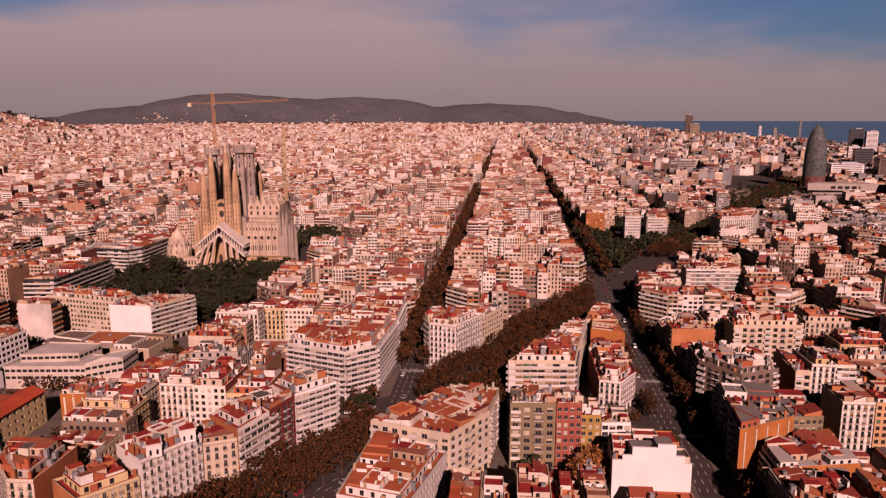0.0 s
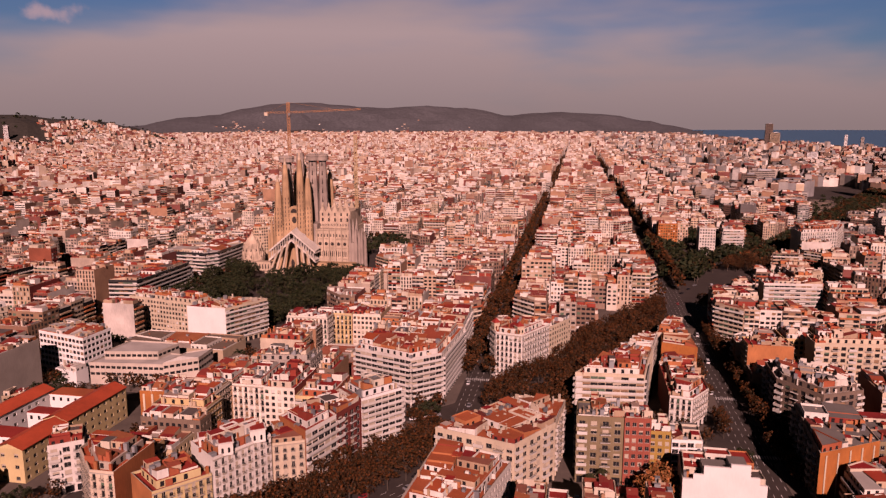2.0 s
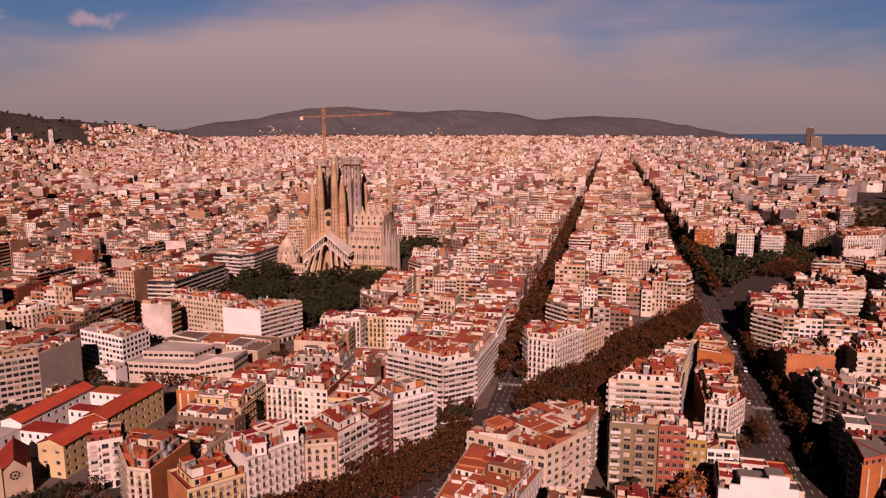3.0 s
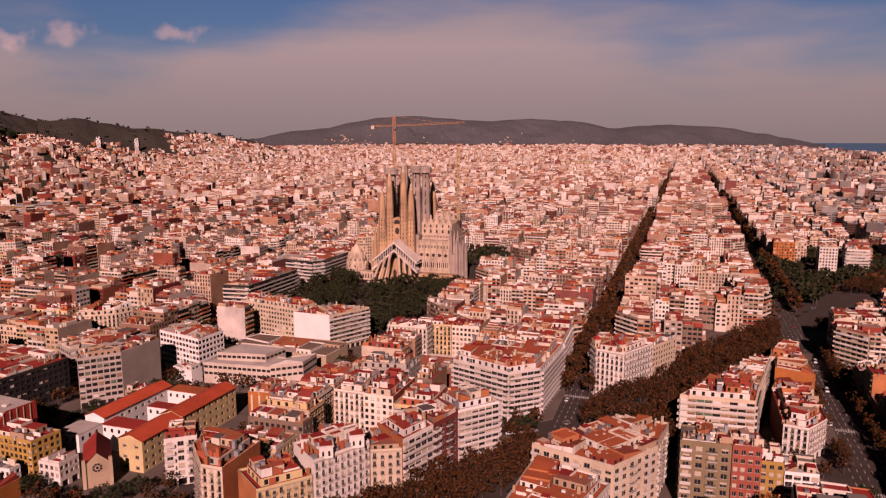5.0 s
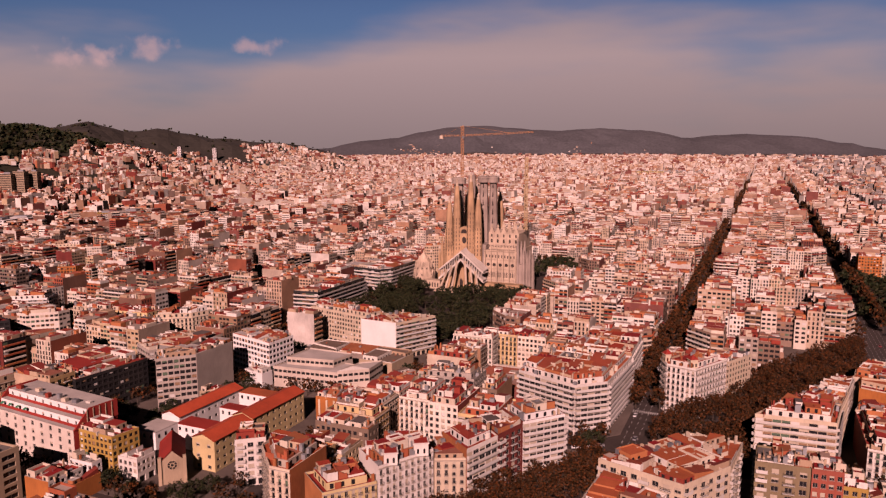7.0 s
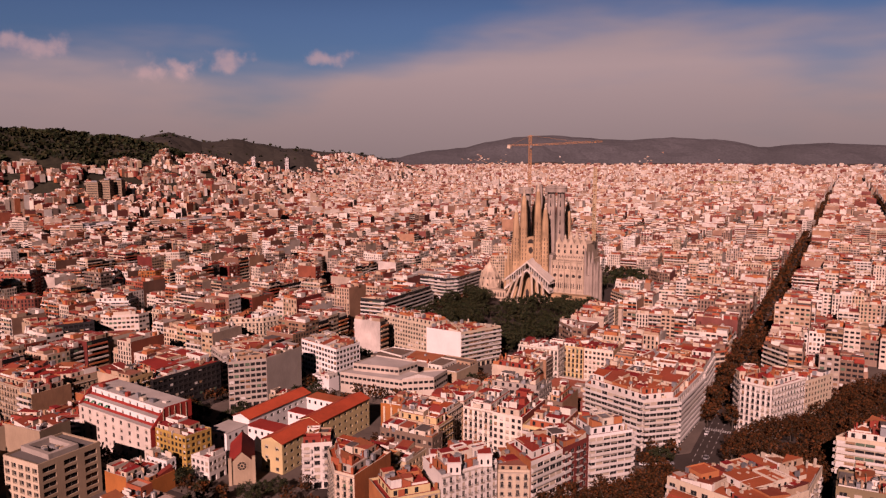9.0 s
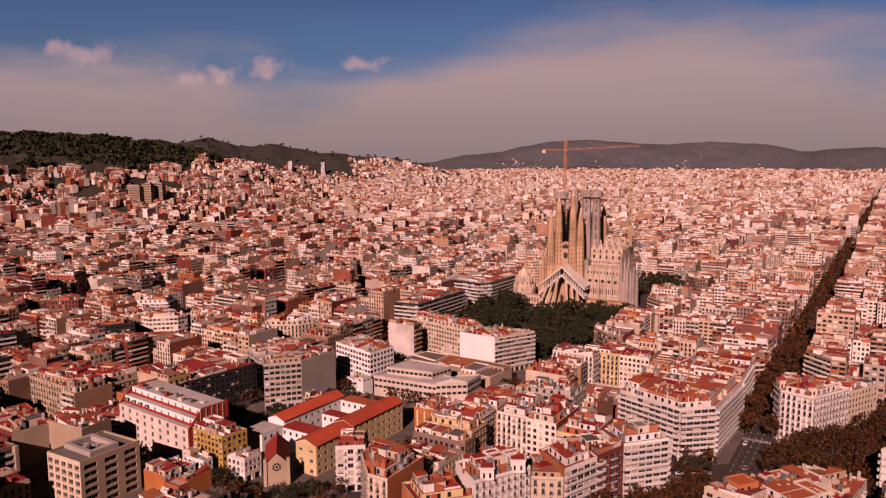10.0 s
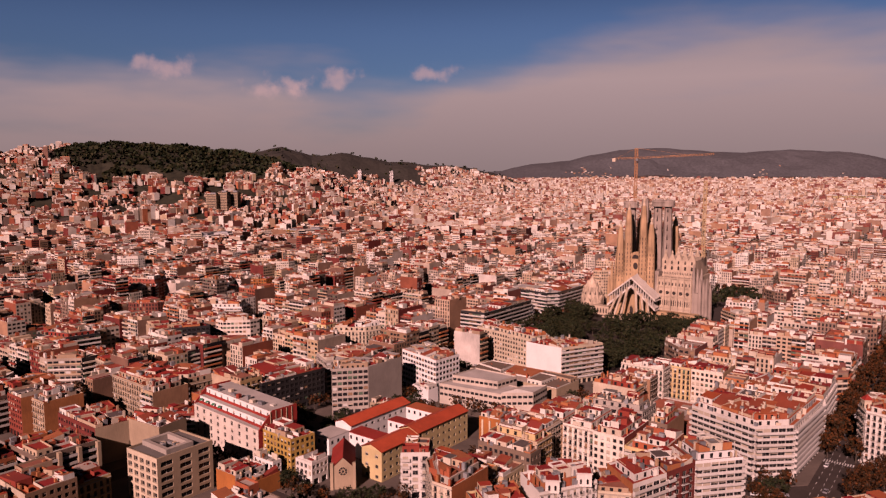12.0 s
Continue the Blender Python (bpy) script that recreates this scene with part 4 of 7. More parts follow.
def build_palm(x, y, h):
    rnd = random.Random(int(x * 7 + h))
    ob = thing("palm_tree", "slender palm tree with a ragged crown in a yard", "palm tree", "palms in the yard", (x, y, 0))
    s = Shape()
    n = 7
    for z, r in ((0, 0.32), (h * 0.5, 0.24), (h, 0.22)):
        s.v.extend((r * math.cos(6.2832 * i / n), r * math.sin(6.2832 * i / n), z) for i in range(n))
    for a in range(2):
        for i in range(n):
            j = (i + 1) % n
            s.f.append((a * n + i, a * n + j, a * n + n + j, a * n + n + i))
            s.m.append(0)
    s.put("trunk", [M_BARK], ob)
    for k in range(18):
        t, lift = 6.2832 * k / 18 + rnd.uniform(-0.2, 0.2), rnd.uniform(-0.3, 1.0)
        s = Shape()
        c, sn, pts = math.cos(t), math.sin(t), []
        for u in (0.0, 0.35, 0.7, 1.0):
            r, z = 2.9 * u, h + lift * 1.6 * u - 2.3 * u * u
            w = 0.42 * (1 - abs(2 * u - 0.8) * 0.6)
            pts.append(((r * c - sn * w, r * sn + c * w, z - 0.12), (r * c, r * sn, z), (r * c + sn * w, r * sn - c * w, z - 0.12)))
        for a, b in zip(pts, pts[1:]):
            s.poly([a[0], a[1], b[1], b[0]], 0)
            s.poly([a[1], a[2], b[2], b[1]], 0)
        s.put("frond", [M_LEAF_GREEN], ob)


FAR_TREES = {}


def far_tree(x, y, rnd, mat, height=11.0, spread=4.0, z=0.0, clumps=16):
    """A tree too far to be picked out singly: clumps of leaf on a short trunk, joined with its row."""
    s = FAR_TREES.setdefault(mat, Shape())
    s.box((x, y, z), (0.4, 0.4, height * 0.5), 0, 1)
    leaf = spread * 0.3 * math.sqrt(16 / clumps)
    for _ in range(clumps):
        t, e = rnd.uniform(0, 6.28), rnd.uniform(-0.6, 1)
        r = spread * math.sqrt(1 - 0.8 * e * e) * rnd.uniform(0.3, 1.0)
        c = Vector((x + r * math.cos(t), y + r * math.sin(t), z + height * (0.64 + 0.34 * e)))
        for _ in range(3):
            n = Vector((rnd.gauss(0, 1), rnd.gauss(0, 1), rnd.gauss(0.6, 0.8))).normalized()
            u = n.orthogonal().normalized() * leaf * rnd.uniform(0.6, 1.3)
            v = n.cross(u.normalized()) * leaf * rnd.uniform(0.6, 1.3)
            p = c + Vector((rnd.gauss(0, 0.8), rnd.gauss(0, 0.8), rnd.gauss(0, 0.5)))
            s.poly([p - u, p - v * 0.8, p + u, p + v], 0)


def clear_of(x, y, grow=2.0):
    return not any(inside((x, y), h, grow) for h in HEROES if h not in CLEAR)


def plant_all():
    rnd = random.Random(77)
    # rows along the diagonal avenue
    y = -450.0
    while y < 1500.0:
        near = y < 110
        for off in (4.0, 12.5, 21.0, 36.0, 44.0, 53.0):
            x = diag_left(y) + off + rnd.uniform(-1, 1)
            if y < -345:
                x = 133 + 0.62 * (y + 431) + (7.0 if off < 10 else 15.0 if off < 20 else 25.0)
                if off > 30:
                    continue
            elif off == 21.0 and y < -262:
                continue
            yy = y + rnd.uniform(-1.5, 1.5)
            crossing = (-345 < yy < -262 and 190 < x < 211) or abs(x - 333.3) < 15 or (-75 < yy < 85 and not (off > 50 and yy > 40))
            if crossing or not clear_of(x, yy):
                continue
            if near:
                PLANES.plant(x, yy, rnd, 1.12)
            else:
                far_tree(x, yy, rnd, "square" if rnd.random() < 0.55 else "avenue", 11.5, 4.6)
        y += 8.5 if near else 12.0
    # the square before the church, and the one behind it
    for n in range(140):
        x, yy = rnd.uniform(-78, 62), rnd.uniform(-178, 4)
        if yy > -16 and -46 < x < 2:
            continue
        GREENS.plant(x, yy, rnd, rnd.uniform(0.95, 1.4))
    for n in range(40):
        far_tree(rnd.uniform(10, 66), rnd.uniform(95, 200), rnd, "square", 13, 5.5)
    # the grove where the avenue meets the wide street
    for n in range(360):
        x, yy = rnd.uniform(337, 470), rnd.uniform(22, 320)
        if x > diag_left(yy) - 3 or (yy > 225 and x < 375) or any(math.hypot(x - a, yy - b) < 17 for a, b in ((398, 178), (426, 190), (362, 232))):
            continue
        far_tree(x, yy, rnd, "square", rnd.uniform(9, 14), 5.5)
    for n in range(520):
        x, yy = rnd.uniform(520, 1500), rnd.uniform(180, 1300)
        if noise.noise((x * 0.006, yy * 0.006, 2.0)) > 0.05 and abs((x + 66.7) % PITCH - 66.7) > 50:
            far_tree(x, yy, rnd, "square", 10, 5.0)
    for n in range(150):
        a, b = rnd.uniform(0, 1), rnd.uniform(-1, 1)
        if rnd.random() < 0.75:
            far_tree(668 + 135 * a + 75 * b, 535 + 300 * a - 20 * b, rnd, "square", rnd.uniform(5, 10), 4.5)
    for n in range(60):
        a = rnd.uniform(0, 1)
        far_tree(520 + 330 * a + rnd.uniform(-60, 60), 330 + 260 * a + rnd.uniform(-50, 50), rnd, "square", 11, 5.0)
    # rows along the two straight streets
    for sx, off, y0 in ((201.5, 6.2, -256), (333.3, 10.5, -430)):
        yy = y0
        while yy < 2400:
            for side in (-1, 1):
                x = sx + side * off
                if not (diag_left(yy) - 2 < x < diag_left(yy) + 59) and rnd.random() < (0.92 if sx < 300 or side > 0 or yy > 300 else 0.25) and clear_of(x, yy, 1.5):
                    if yy < -60:
                        STREETS.plant(x, yy + rnd.uniform(-1, 1), rnd, 1.32 if sx < 300 else 1.0)
                    else:
                        fx, fy, fz, k = afar(x, yy)
                        far_tree(fx, fy, rnd, "rows", 14.5 * k, 5.0 * k, fz)
            yy += 8.0 if yy < 300 else 13
    # thin rows along the other streets of the grid
    for n in range(-7, 9):
        for along in (0, 1):
            mid = (MID[0] if along else MID[1]) + PITCH * (n + 0.5)
            for m in range(-40, 130):
                c = m * 9.0 + rnd.uniform(-1.5, 1.5) - 100
                for side in (-6.0, 6.0):
                    x, yy = (mid + side, c) if along else (c, mid + side)
                    cross = abs((x - MID[0]) % PITCH - PITCH / 2) < 12 and abs((yy - MID[1]) % PITCH - PITCH / 2) < 12
                    if cross or rnd.random() < 0.3 or (along and (abs(mid - 200) < 5 or abs(mid - 333) < 5)) or not in_sight(x, yy) or not 150 < math.hypot(x - EYE.x, yy - EYE.y) < 1050:
                        continue
                    if diag_left(yy) - 4 < x < diag_left(yy) + 61 or not clear_of(x, yy, 3.0) or (abs(x) < 66 and -185 < yy < 215):
                        continue
                    far_tree(x, yy, rnd, "rows", rnd.uniform(7, 11), rnd.uniform(2.8, 4.2), 0.0, 48 if math.hypot(x - EYE.x, yy - EYE.y) < 520 else 16)
    # single trees in yards and by the crossing
    for grove, spots in ((RUSTS, [(288, -381), (284.5, -384), (291.5, -386)]), (GREENS, [(46, -433), (50, -428), (-36, -241), (-30, -243), (-42, -240), (-8, -330), (-14, -334), (22, -443), (-292, -437), (-300, -432), (-308, -428), (-318, -420), (-326, -412), (-285, -442), (-25, -372), (-30, -380), (-22, -388), (-34, -366), (-40, -392), (-28, -398), (-46, -380), (-24, -340), (-18, -322), (-26, -328), (-12, -340), (-60, -375), (-55, -392), (-62, -398), (-24, -310), (56, -300), (60, -288), (54, -255), (-20, -350), (42, -438), (10, -442), (30, -455), (48, -440),
                         (-88, -436), (-92, -430), (-100, -428), (322, -352), (325, -346), (186, -318), (181, -321)]), (PLANES, [(345, -395), (347, -405), (344, -412), (341, -330), (342, -340), (160, -335)])):
        for x, yy in spots:
            grove.plant(x, yy, rnd, 0.72 if grove is GREENS else 1.15 if grove is RUSTS else 0.85)
    build_palm(266, -376, 9.0)
    build_palm(261.5, -377, 7.0)
    for name, s in FAR_TREES.items():
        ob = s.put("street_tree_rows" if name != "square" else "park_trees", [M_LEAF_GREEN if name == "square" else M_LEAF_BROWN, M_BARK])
        tagged(ob, "distant brown street trees in rows" if name != "square" else "distant dark green park trees", "trees", kind="stuff")


# ---- buildings described one by one: plan (counter-clockwise), open fronts, height, look ----
C_WHITE = one("warm_white_render", (0.80, 0.73, 0.65))
C_PURE = one("bright_white_render", (0.90, 0.85, 0.80), stain=0.15)
C_HALL = one("stained_white_panels", (0.66, 0.55, 0.45))
C_CREAM = one("cream_render", (0.70, 0.56, 0.40))
C_YELLOW = one("yellow_render", (0.50, 0.30, 0.07))
C_PALE_YELLOW = one("pale_yellow_render", (0.72, 0.54, 0.27))
C_ORANGE = one("orange_render", (0.52, 0.17, 0.04), stain=0.4)
C_RED = one("red_brick", (0.22, 0.04, 0.028), stain=0.35)
C_PINKRED = one("salmon_red_render", (0.40, 0.10, 0.06))
C_OLIVE = one("olive_render", (0.27, 0.20, 0.11))
C_GREY = one("grey_cladding", (0.46, 0.39, 0.33), stain=0.3)
C_DARK = one("dark_curtain_wall", (0.03, 0.028, 0.028), rough=0.35)
C_BROWN = one("brown_concrete", (0.22, 0.15, 0.11))
C_TAN = one("tan_stone", (0.48, 0.35, 0.23))
R_RED = one("red_roof_tiles", (0.40, 0.040, 0.024), stain=0.35, streak=False)
R_ORANGE = one("orange_roof_tiles", (0.50, 0.12, 0.042), stain=0.35, streak=False)
R_SCHOOL = one("bright_red_roof_tiles", (0.58, 0.090, 0.032), stain=0.35, grain=0.7, streak=False)
R_PALE = one("pale_roof_gravel", (0.55, 0.49, 0.44), stain=0.35, streak=False)
R_GREY = one("grey_roof_felt", (0.22, 0.19, 0.17), stain=0.4, streak=False)

SPECS = [
    # along the left side of the avenue
    dict(poly=[(141, -297), (174, -310), (187.5, -297.5), (191, -248), (152, -248), (141, -262)], edges=[1, 1, 1, 0, 0, 0], h=26, floors=8, style="band", wall=C_WHITE, roof=R_ORANGE, attic=True,
         clutter=2.0, balcony_deep=1.9, label="white chamfered block of flats with continuous balconies and orange terraces"),
    dict(poly=[(152, -247.6), (191, -247.6), (190.5, -208), (160, -208)], edges=[0, 1, 0, 0], h=27.5, style="band", wall=C_WHITE, clutter=1.6, label="white block of flats with stepped balconies on the street"),
    dict(poly=[(166.2, -369), (180, -353), (168, -341), (153.2, -357)], edges=[1, 1, 0, 0], h=27.5, floors=9, balcony_deep=1.6, style="band", wall=C_PURE, roof=R_GREY, attic=True, label="bright white block of flats with slanted balcony bands"),
    dict(poly=[(161, -385), (166, -369.4), (153, -357.4), (147, -372)], edges=[1, 0, 0, 0], h=27, style="loggia", wall=C_RED, party=C_RED, label="dark red brick block of flats with loggias"),
    dict(poly=[(154.6, -403), (160.8, -385.4), (146.8, -372.3), (139, -391)], edges=[1, 0, 0, 0], h=27, style="band", wall=C_WHITE, roof=R_RED, attic=True, label="white block of flats with long balconies and red roof"),
    dict(poly=[(143.5, -408.5), (154.3, -403.3), (139, -391.3), (131, -398)], edges=[1, 0, 0, 0], h=23.5, style="classic", wall=C_CREAM, label="cream block of flats with a tall cornice"),
    dict(poly=[(131.5, -431), (143.2, -408.8), (130.6, -398.2), (117, -420)], edges=[1, 0, 0, 0], h=27.5, style="classic", wall=C_WHITE, party=C_WHITE, clutter=2.2, label="ornate white corner house with towers on the roof"),
    dict(poly=[(118, -447), (131, -431.4), (116.6, -420.3), (103, -436)], edges=[1, 1, 0, 0], h=22, style="classic", wall=C_PALE_YELLOW, roof=R_RED, attic=True, label="pale yellow house with a red attic roof"),
    # ornate corner house across the crossing and its neighbours
    dict(poly=[(206.5, -247), (211, -258), (226, -262), (240, -236), (222, -236), (208, -240)], edges=[1, 1, 1, 0, 0, 1], h=27, style="classic", wall=C_WHITE, clutter=2.0, label="ornate warm white corner house with corner turrets"),
    dict(poly=[(222, -235.6), (240.2, -235.6), (252, -213), (222, -213)], edges=[0, 1, 0, 1], h=25, style="plain", wall=C_CREAM, clutter=1.6, label="cream house with a plain side wall on the avenue"),
    # the wedge of houses between crossing, avenue and wide street
    dict(poly=[(201, -384), (233, -394), (247.5, -371), (251, -346), (230, -344)], edges=[1, 1, 1, 0, 1], h=24, style="loggia", wall=C_CREAM, roof=R_ORANGE, clutter=2.6, attic=False, label="cream corner block with small balconies and terraces"),
    dict(poly=[(198, -430), (222, -436), (232, -396), (201.5, -386.5)], edges=[1, 1, 0, 1], h=18, style="plain", wall=C_WHITE, roof=R_ORANGE, attic=True, clutter=1.4, label="low white corner house with an orange terrace"),
    dict(poly=[(255.6, -371), (274, -370), (274, -355), (256, -355)], edges=[1, 0, 1, 1], h=27.5, style="loggia", wall=C_OLIVE, party=C_OLIVE, roof=R_GREY, clutter=1.6, label="olive brown block of flats with white balconies"),
    dict(poly=[(274.3, -370), (284.6, -369), (284.6, -355), (274.3, -355)], edges=[1, 0, 1, 0], h=27.5, style="plain", wall=C_PINKRED, party=C_PINKRED, roof=R_RED, clutter=1.2, label="salmon red block of flats with white windows"),
    dict(poly=[(285, -361), (293.5, -360.5), (293.5, -348), (285, -348)], edges=[1, 0, 1, 0], h=19, style="plain", wall=C_YELLOW, party=C_YELLOW, clutter=0.6, label="narrow bright yellow house"),
    dict(poly=[(293.9, -360), (306, -359), (306, -345), (293.9, -345)], edges=[1, 0, 1, 0], h=15.5, style="office", wall=C_PURE, roof=R_GREY, clutter=0.8, label="white house with dark roof lights"),
    dict(poly=[(255, -314), (287, -312), (291, -286), (268.5, -286)], edges=[1, 1, 0, 1], h=25.5, style="band", wall=C_CREAM, roof=R_ORANGE, attic=True, clutter=1.8, label="cream block of flats with terraces and orange roof"),
    dict(poly=[(268.7, -285.6), (291, -285.6), (296, -262), (280, -262)], edges=[0, 1, 0, 1], h=24.5, style="plain", wall=C_CREAM, roof=R_ORANGE, clutter=2.0, label="cream house on the avenue with an orange roof"),
    dict(poly=[(280.2, -261.6), (296, -261.6), (301, -236), (293, -236)], edges=[0, 1, 0, 1], h=24, style="classic", wall=C_WHITE, roof=R_ORANGE, clutter=2.0, label="white house on the avenue with an orange roof"),
    dict(poly=[(302, -247), (320, -254), (319, -226), (305, -226)], edges=[0, 1, 0, 0], h=22.5, style="plain", wall=C_ORANGE, party=C_ORANGE, roof=R_ORANGE, clutter=0.7, attic=False, label="house with a large bare orange gable wall"),
    dict(poly=[(299, -311), (309, -313), (318.5, -298), (318, -262), (299, -265)], edges=[1, 1, 1, 0, 0], h=16, style="classic", wall=C_WHITE, roof=R_RED, clutter=2.2, attic=True, label="low white rounded corner house with red terraces"),
    dict(poly=[(299, -264.6), (318, -261.6), (319, -255), (303, -249)], edges=[0, 1, 0, 0], h=17, style="plain", wall=C_WHITE, roof=R_RED, clutter=0.8, attic=False, label="low white house with a red roof"),
    dict(poly=[(301.2, -225.6), (319, -225.6), (319, -192), (312, -190)], edges=[0, 1, 1, 1], h=22, style="classic", wall=C_TAN, roof=R_ORANGE, clutter=2.0, label="tapering tan house at the tip of the wedge"),
    dict(poly=[(293, -396.5), (321.5, -396.5), (320, -372), (295, -372)], edges=[0, 1, 1, 0], h=16.5, style="plain", wall=C_WHITE, party=C_PURE, roof=R_RED, clutter=1.6, attic=False, label="house with a tall stepped blank white gable wall"),
    dict(poly=[(296, -434), (319, -434), (320, -404), (297, -404)], edges=[1, 1, 0, 0], h=9.5, style="plain", wall=C_TAN, roof=R_ORANGE, floors=2, attic=False, clutter=1.2, label="low tan house with a pale and orange terrace"),
    # right side of the wide street
    dict(poly=[(349, -297), (364, -316), (384, -306), (384, -280), (350, -272)], edges=[1, 1, 0, 0, 1], h=22.5, style="loggia", wall=C_BROWN, roof=R_PALE, attic=True, clutter=2.2, label="brown concrete block of flats with dark loggias and white attic"),
    dict(poly=[(344, -377), (370, -361.5), (371, -330), (349, -326)], edges=[0, 0, 0, 1], h=22, style="loggia", wall=C_BROWN, party=C_ORANGE, roof=R_GREY, clutter=1.2, attic=False, label="block of flats with a bare orange end wall"),
    dict(poly=[(353, -394), (384, -388), (384, -362), (373, -362), (353, -376)], edges=[0, 0, 0, 0, 1], h=15.5, style="band", wall=C_WHITE, party=C_ORANGE, roof=R_PALE, clutter=1.6, attic=False, label="low block with a long orange end wall"),
    dict(poly=[(371.4, -358), (384, -356), (384, -331), (371.6, -331)], edges=[1, 0, 0, 0], h=20, style="plain", wall=C_OLIVE, party=C_OLIVE, roof=R_GREY, clutter=0.8, label="narrow olive green house"),
    dict(poly=[(380, -249), (418, -246), (418, -232), (380, -234)], edges=[1, 0, 1, 0], h=27, style="loggia", wall=C_CREAM, roof=R_RED, attic=True, clutter=1.6, label="long cream block of flats with green awnings"),
    dict(poly=[(388, -108), (428, -105), (428, -90), (388, -92)], edges=[1, 0, 1, 0], h=29, style="band", wall=C_WHITE, party=C_TAN, roof=R_RED, attic=False, clutter=1.2, label="broad white slab of flats with a red roof edge"),
    dict(poly=[(350, -128), (381, -124), (381, -100), (352, -98)], edges=[1, 0, 1, 1], h=23, style="plain", wall=C_CREAM, clutter=1.6, label="cream street block with pale party walls"),
    dict(poly=[(481, 134), (520, 150), (545, 206), (520, 215), (481, 170)], edges=[1, 1, 1, 0, 0], h=33, style="classic", wall=C_WHITE, clutter=1.6, label="tall white block of flats by the avenue"),
    # left of the avenue, round the school court
    dict(poly=[(-46, -362), (-32, -346), (-32, -316), (-56, -316), (-62, -345)], edges=[1, 0, 0, 0, 1], h=27, style="office", wall=C_GREY, party=C_GREY, roof=R_PALE, attic=False, clutter=2.0, label="grey office block with a broad blank end wall"),
    dict(poly=[(5, -228), (33, -230), (48, -199), (20, -199)], edges=[0, 1, 1, 0], h=25, style="band", wall=C_CREAM, party=C_PURE, roof=R_RED, clutter=2.0, label="block of flats with a blank bright white end wall"),
    dict(poly=[(-54, -202), (4.5, -216), (10, -200), (-50, -186)], edges=[1, 0, 1, 0], h=23.5, style="plain", wall=C_CREAM, roof=R_RED, clutter=2.0, label="long cream row of flats before the square"),
    dict(poly=[(-52, -292), (-16, -302), (-14, -280), (-48, -270)], edges=[1, 1, 1, 0], h=24, style="office", wall=C_PURE, roof=R_PALE, clutter=2.2, attic=False, label="white office block with square dark windows"),
    dict(poly=[(92, -314), (121, -310), (121, -292), (93, -296)], edges=[1, 1, 1, 0], h=22, style="office", wall=C_GREY, roof=R_GREY, clutter=1.4, attic=True, label="grey office block with ribbon windows"),
    dict(poly=[(-18, -434), (3, -435), (5, -422), (-18, -422)], edges=[1, 1, 0, 0], h=18.5, style="plain", wall=C_YELLOW, roof=R_RED, party=C_YELLOW, clutter=1.2, attic=False, label="ochre yellow house with a red roof"),
    dict(poly=[(5, -434), (16, -434), (16, -424), (5.3, -424)], edges=[1, 1, 0, 0], h=10, style="plain", wall=C_WHITE, roof=R_RED, clutter=0.4, attic=False, floors=2, label="small white house with a red roof"),
    dict(poly=[(-106, -382), (-73, -391), (-69, -346), (-106, -342)], edges=[1, 1, 0, 0], h=20.5, style="office", wall=C_DARK, party=C_RED, roof=R_RED, clutter=1.2, attic=False, label="black glazed office block with a red roof"),
    dict(poly=[(56, -419), (66, -411), (58, -399), (48, -406)], edges=[1, 1, 0, 1], h=20, style="loggia", wall=C_WHITE, roof=R_RED, clutter=1.8, label="white corner flats with stepped terraces"),
    dict(poly=[(-22, -262), (48, -264), (50, -238), (-16, -238)], edges=[0, 0, 0, 0], h=8.5, style="plain", wall=C_BROWN, party=C_TAN, roof=C_BROWN, floors=1, attic=False, clutter=0.5, label="low brown-roofed workshops in the yard"),
    dict(poly=[(-158, -434), (-122, -435), (-105, -417), (-103, -398), (-125, -398), (-158, -410)], edges=[1, 1, 1, 0, 0, 0], h=21, style="classic", wall=C_TAN, roof=R_RED, attic=True, clutter=1.8,
         label="ornate tan corner house with a slate attic and balconies"),
    dict(poly=[(-242, -416), (-197, -419), (-196, -400), (-240, -398)], edges=[1, 1, 0, 0], h=19, style="classic", wall=C_CREAM, roof=R_RED, clutter=1.4, label="cream gabled house with arched windows"),
    dict(poly=[(264, -402), (277, -402), (277, -390), (264, -390)], edges=[1, 1, 1, 1], h=8, style="plain", wall=C_GREY, roof=R_GREY, floors=1, attic=False, clutter=0.4, label="low grey house in the yard"),
    dict(poly=[(-16, -462), (-2, -462), (-2, -446), (-16, -446)], edges=[0, 1, 0, 0], h=9, style="plain", wall=C_WHITE, party=C_ORANGE, roof=R_RED, floors=2, attic=False, clutter=1.0, label="low house with a red roof in the yard"),
    dict(poly=[(2, -464), (6, -465), (6, -444), (2, -443)], edges=[0, 0, 0, 0], h=7, style="plain", wall=C_ORANGE, party=C_ORANGE, roof=R_PALE, floors=1, attic=False, clutter=0.4, label="narrow orange brick outhouse"),
    dict(poly=[(-12, -444), (1, -444), (1, -439), (-12, -438.5)], edges=[1, 1, 0, 0], h=10, style="plain", wall=C_PURE, roof=R_GREY, floors=2, attic=False, clutter=0.6, label="small white house with a grey roof"),
    dict(poly=[(52, -290), (64, -296), (72, -272), (58, -266)], edges=[0, 0, 0, 0], h=7, style="plain", wall=C_TAN, party=C_TAN, roof=C_BROWN, floors=1, attic=False, clutter=1.0, label="low brown-roofed shed behind the hall"),
    dict(poly=[(-30, -308), (-14, -312), (-13, -303.5), (-29, -300)], edges=[0, 0, 0, 0], h=8, style="plain", wall=C_PURE, party=C_PURE, roof=R_PALE, floors=1, attic=False, clutter=1.0, label="low white annexe with a pale flat roof"),
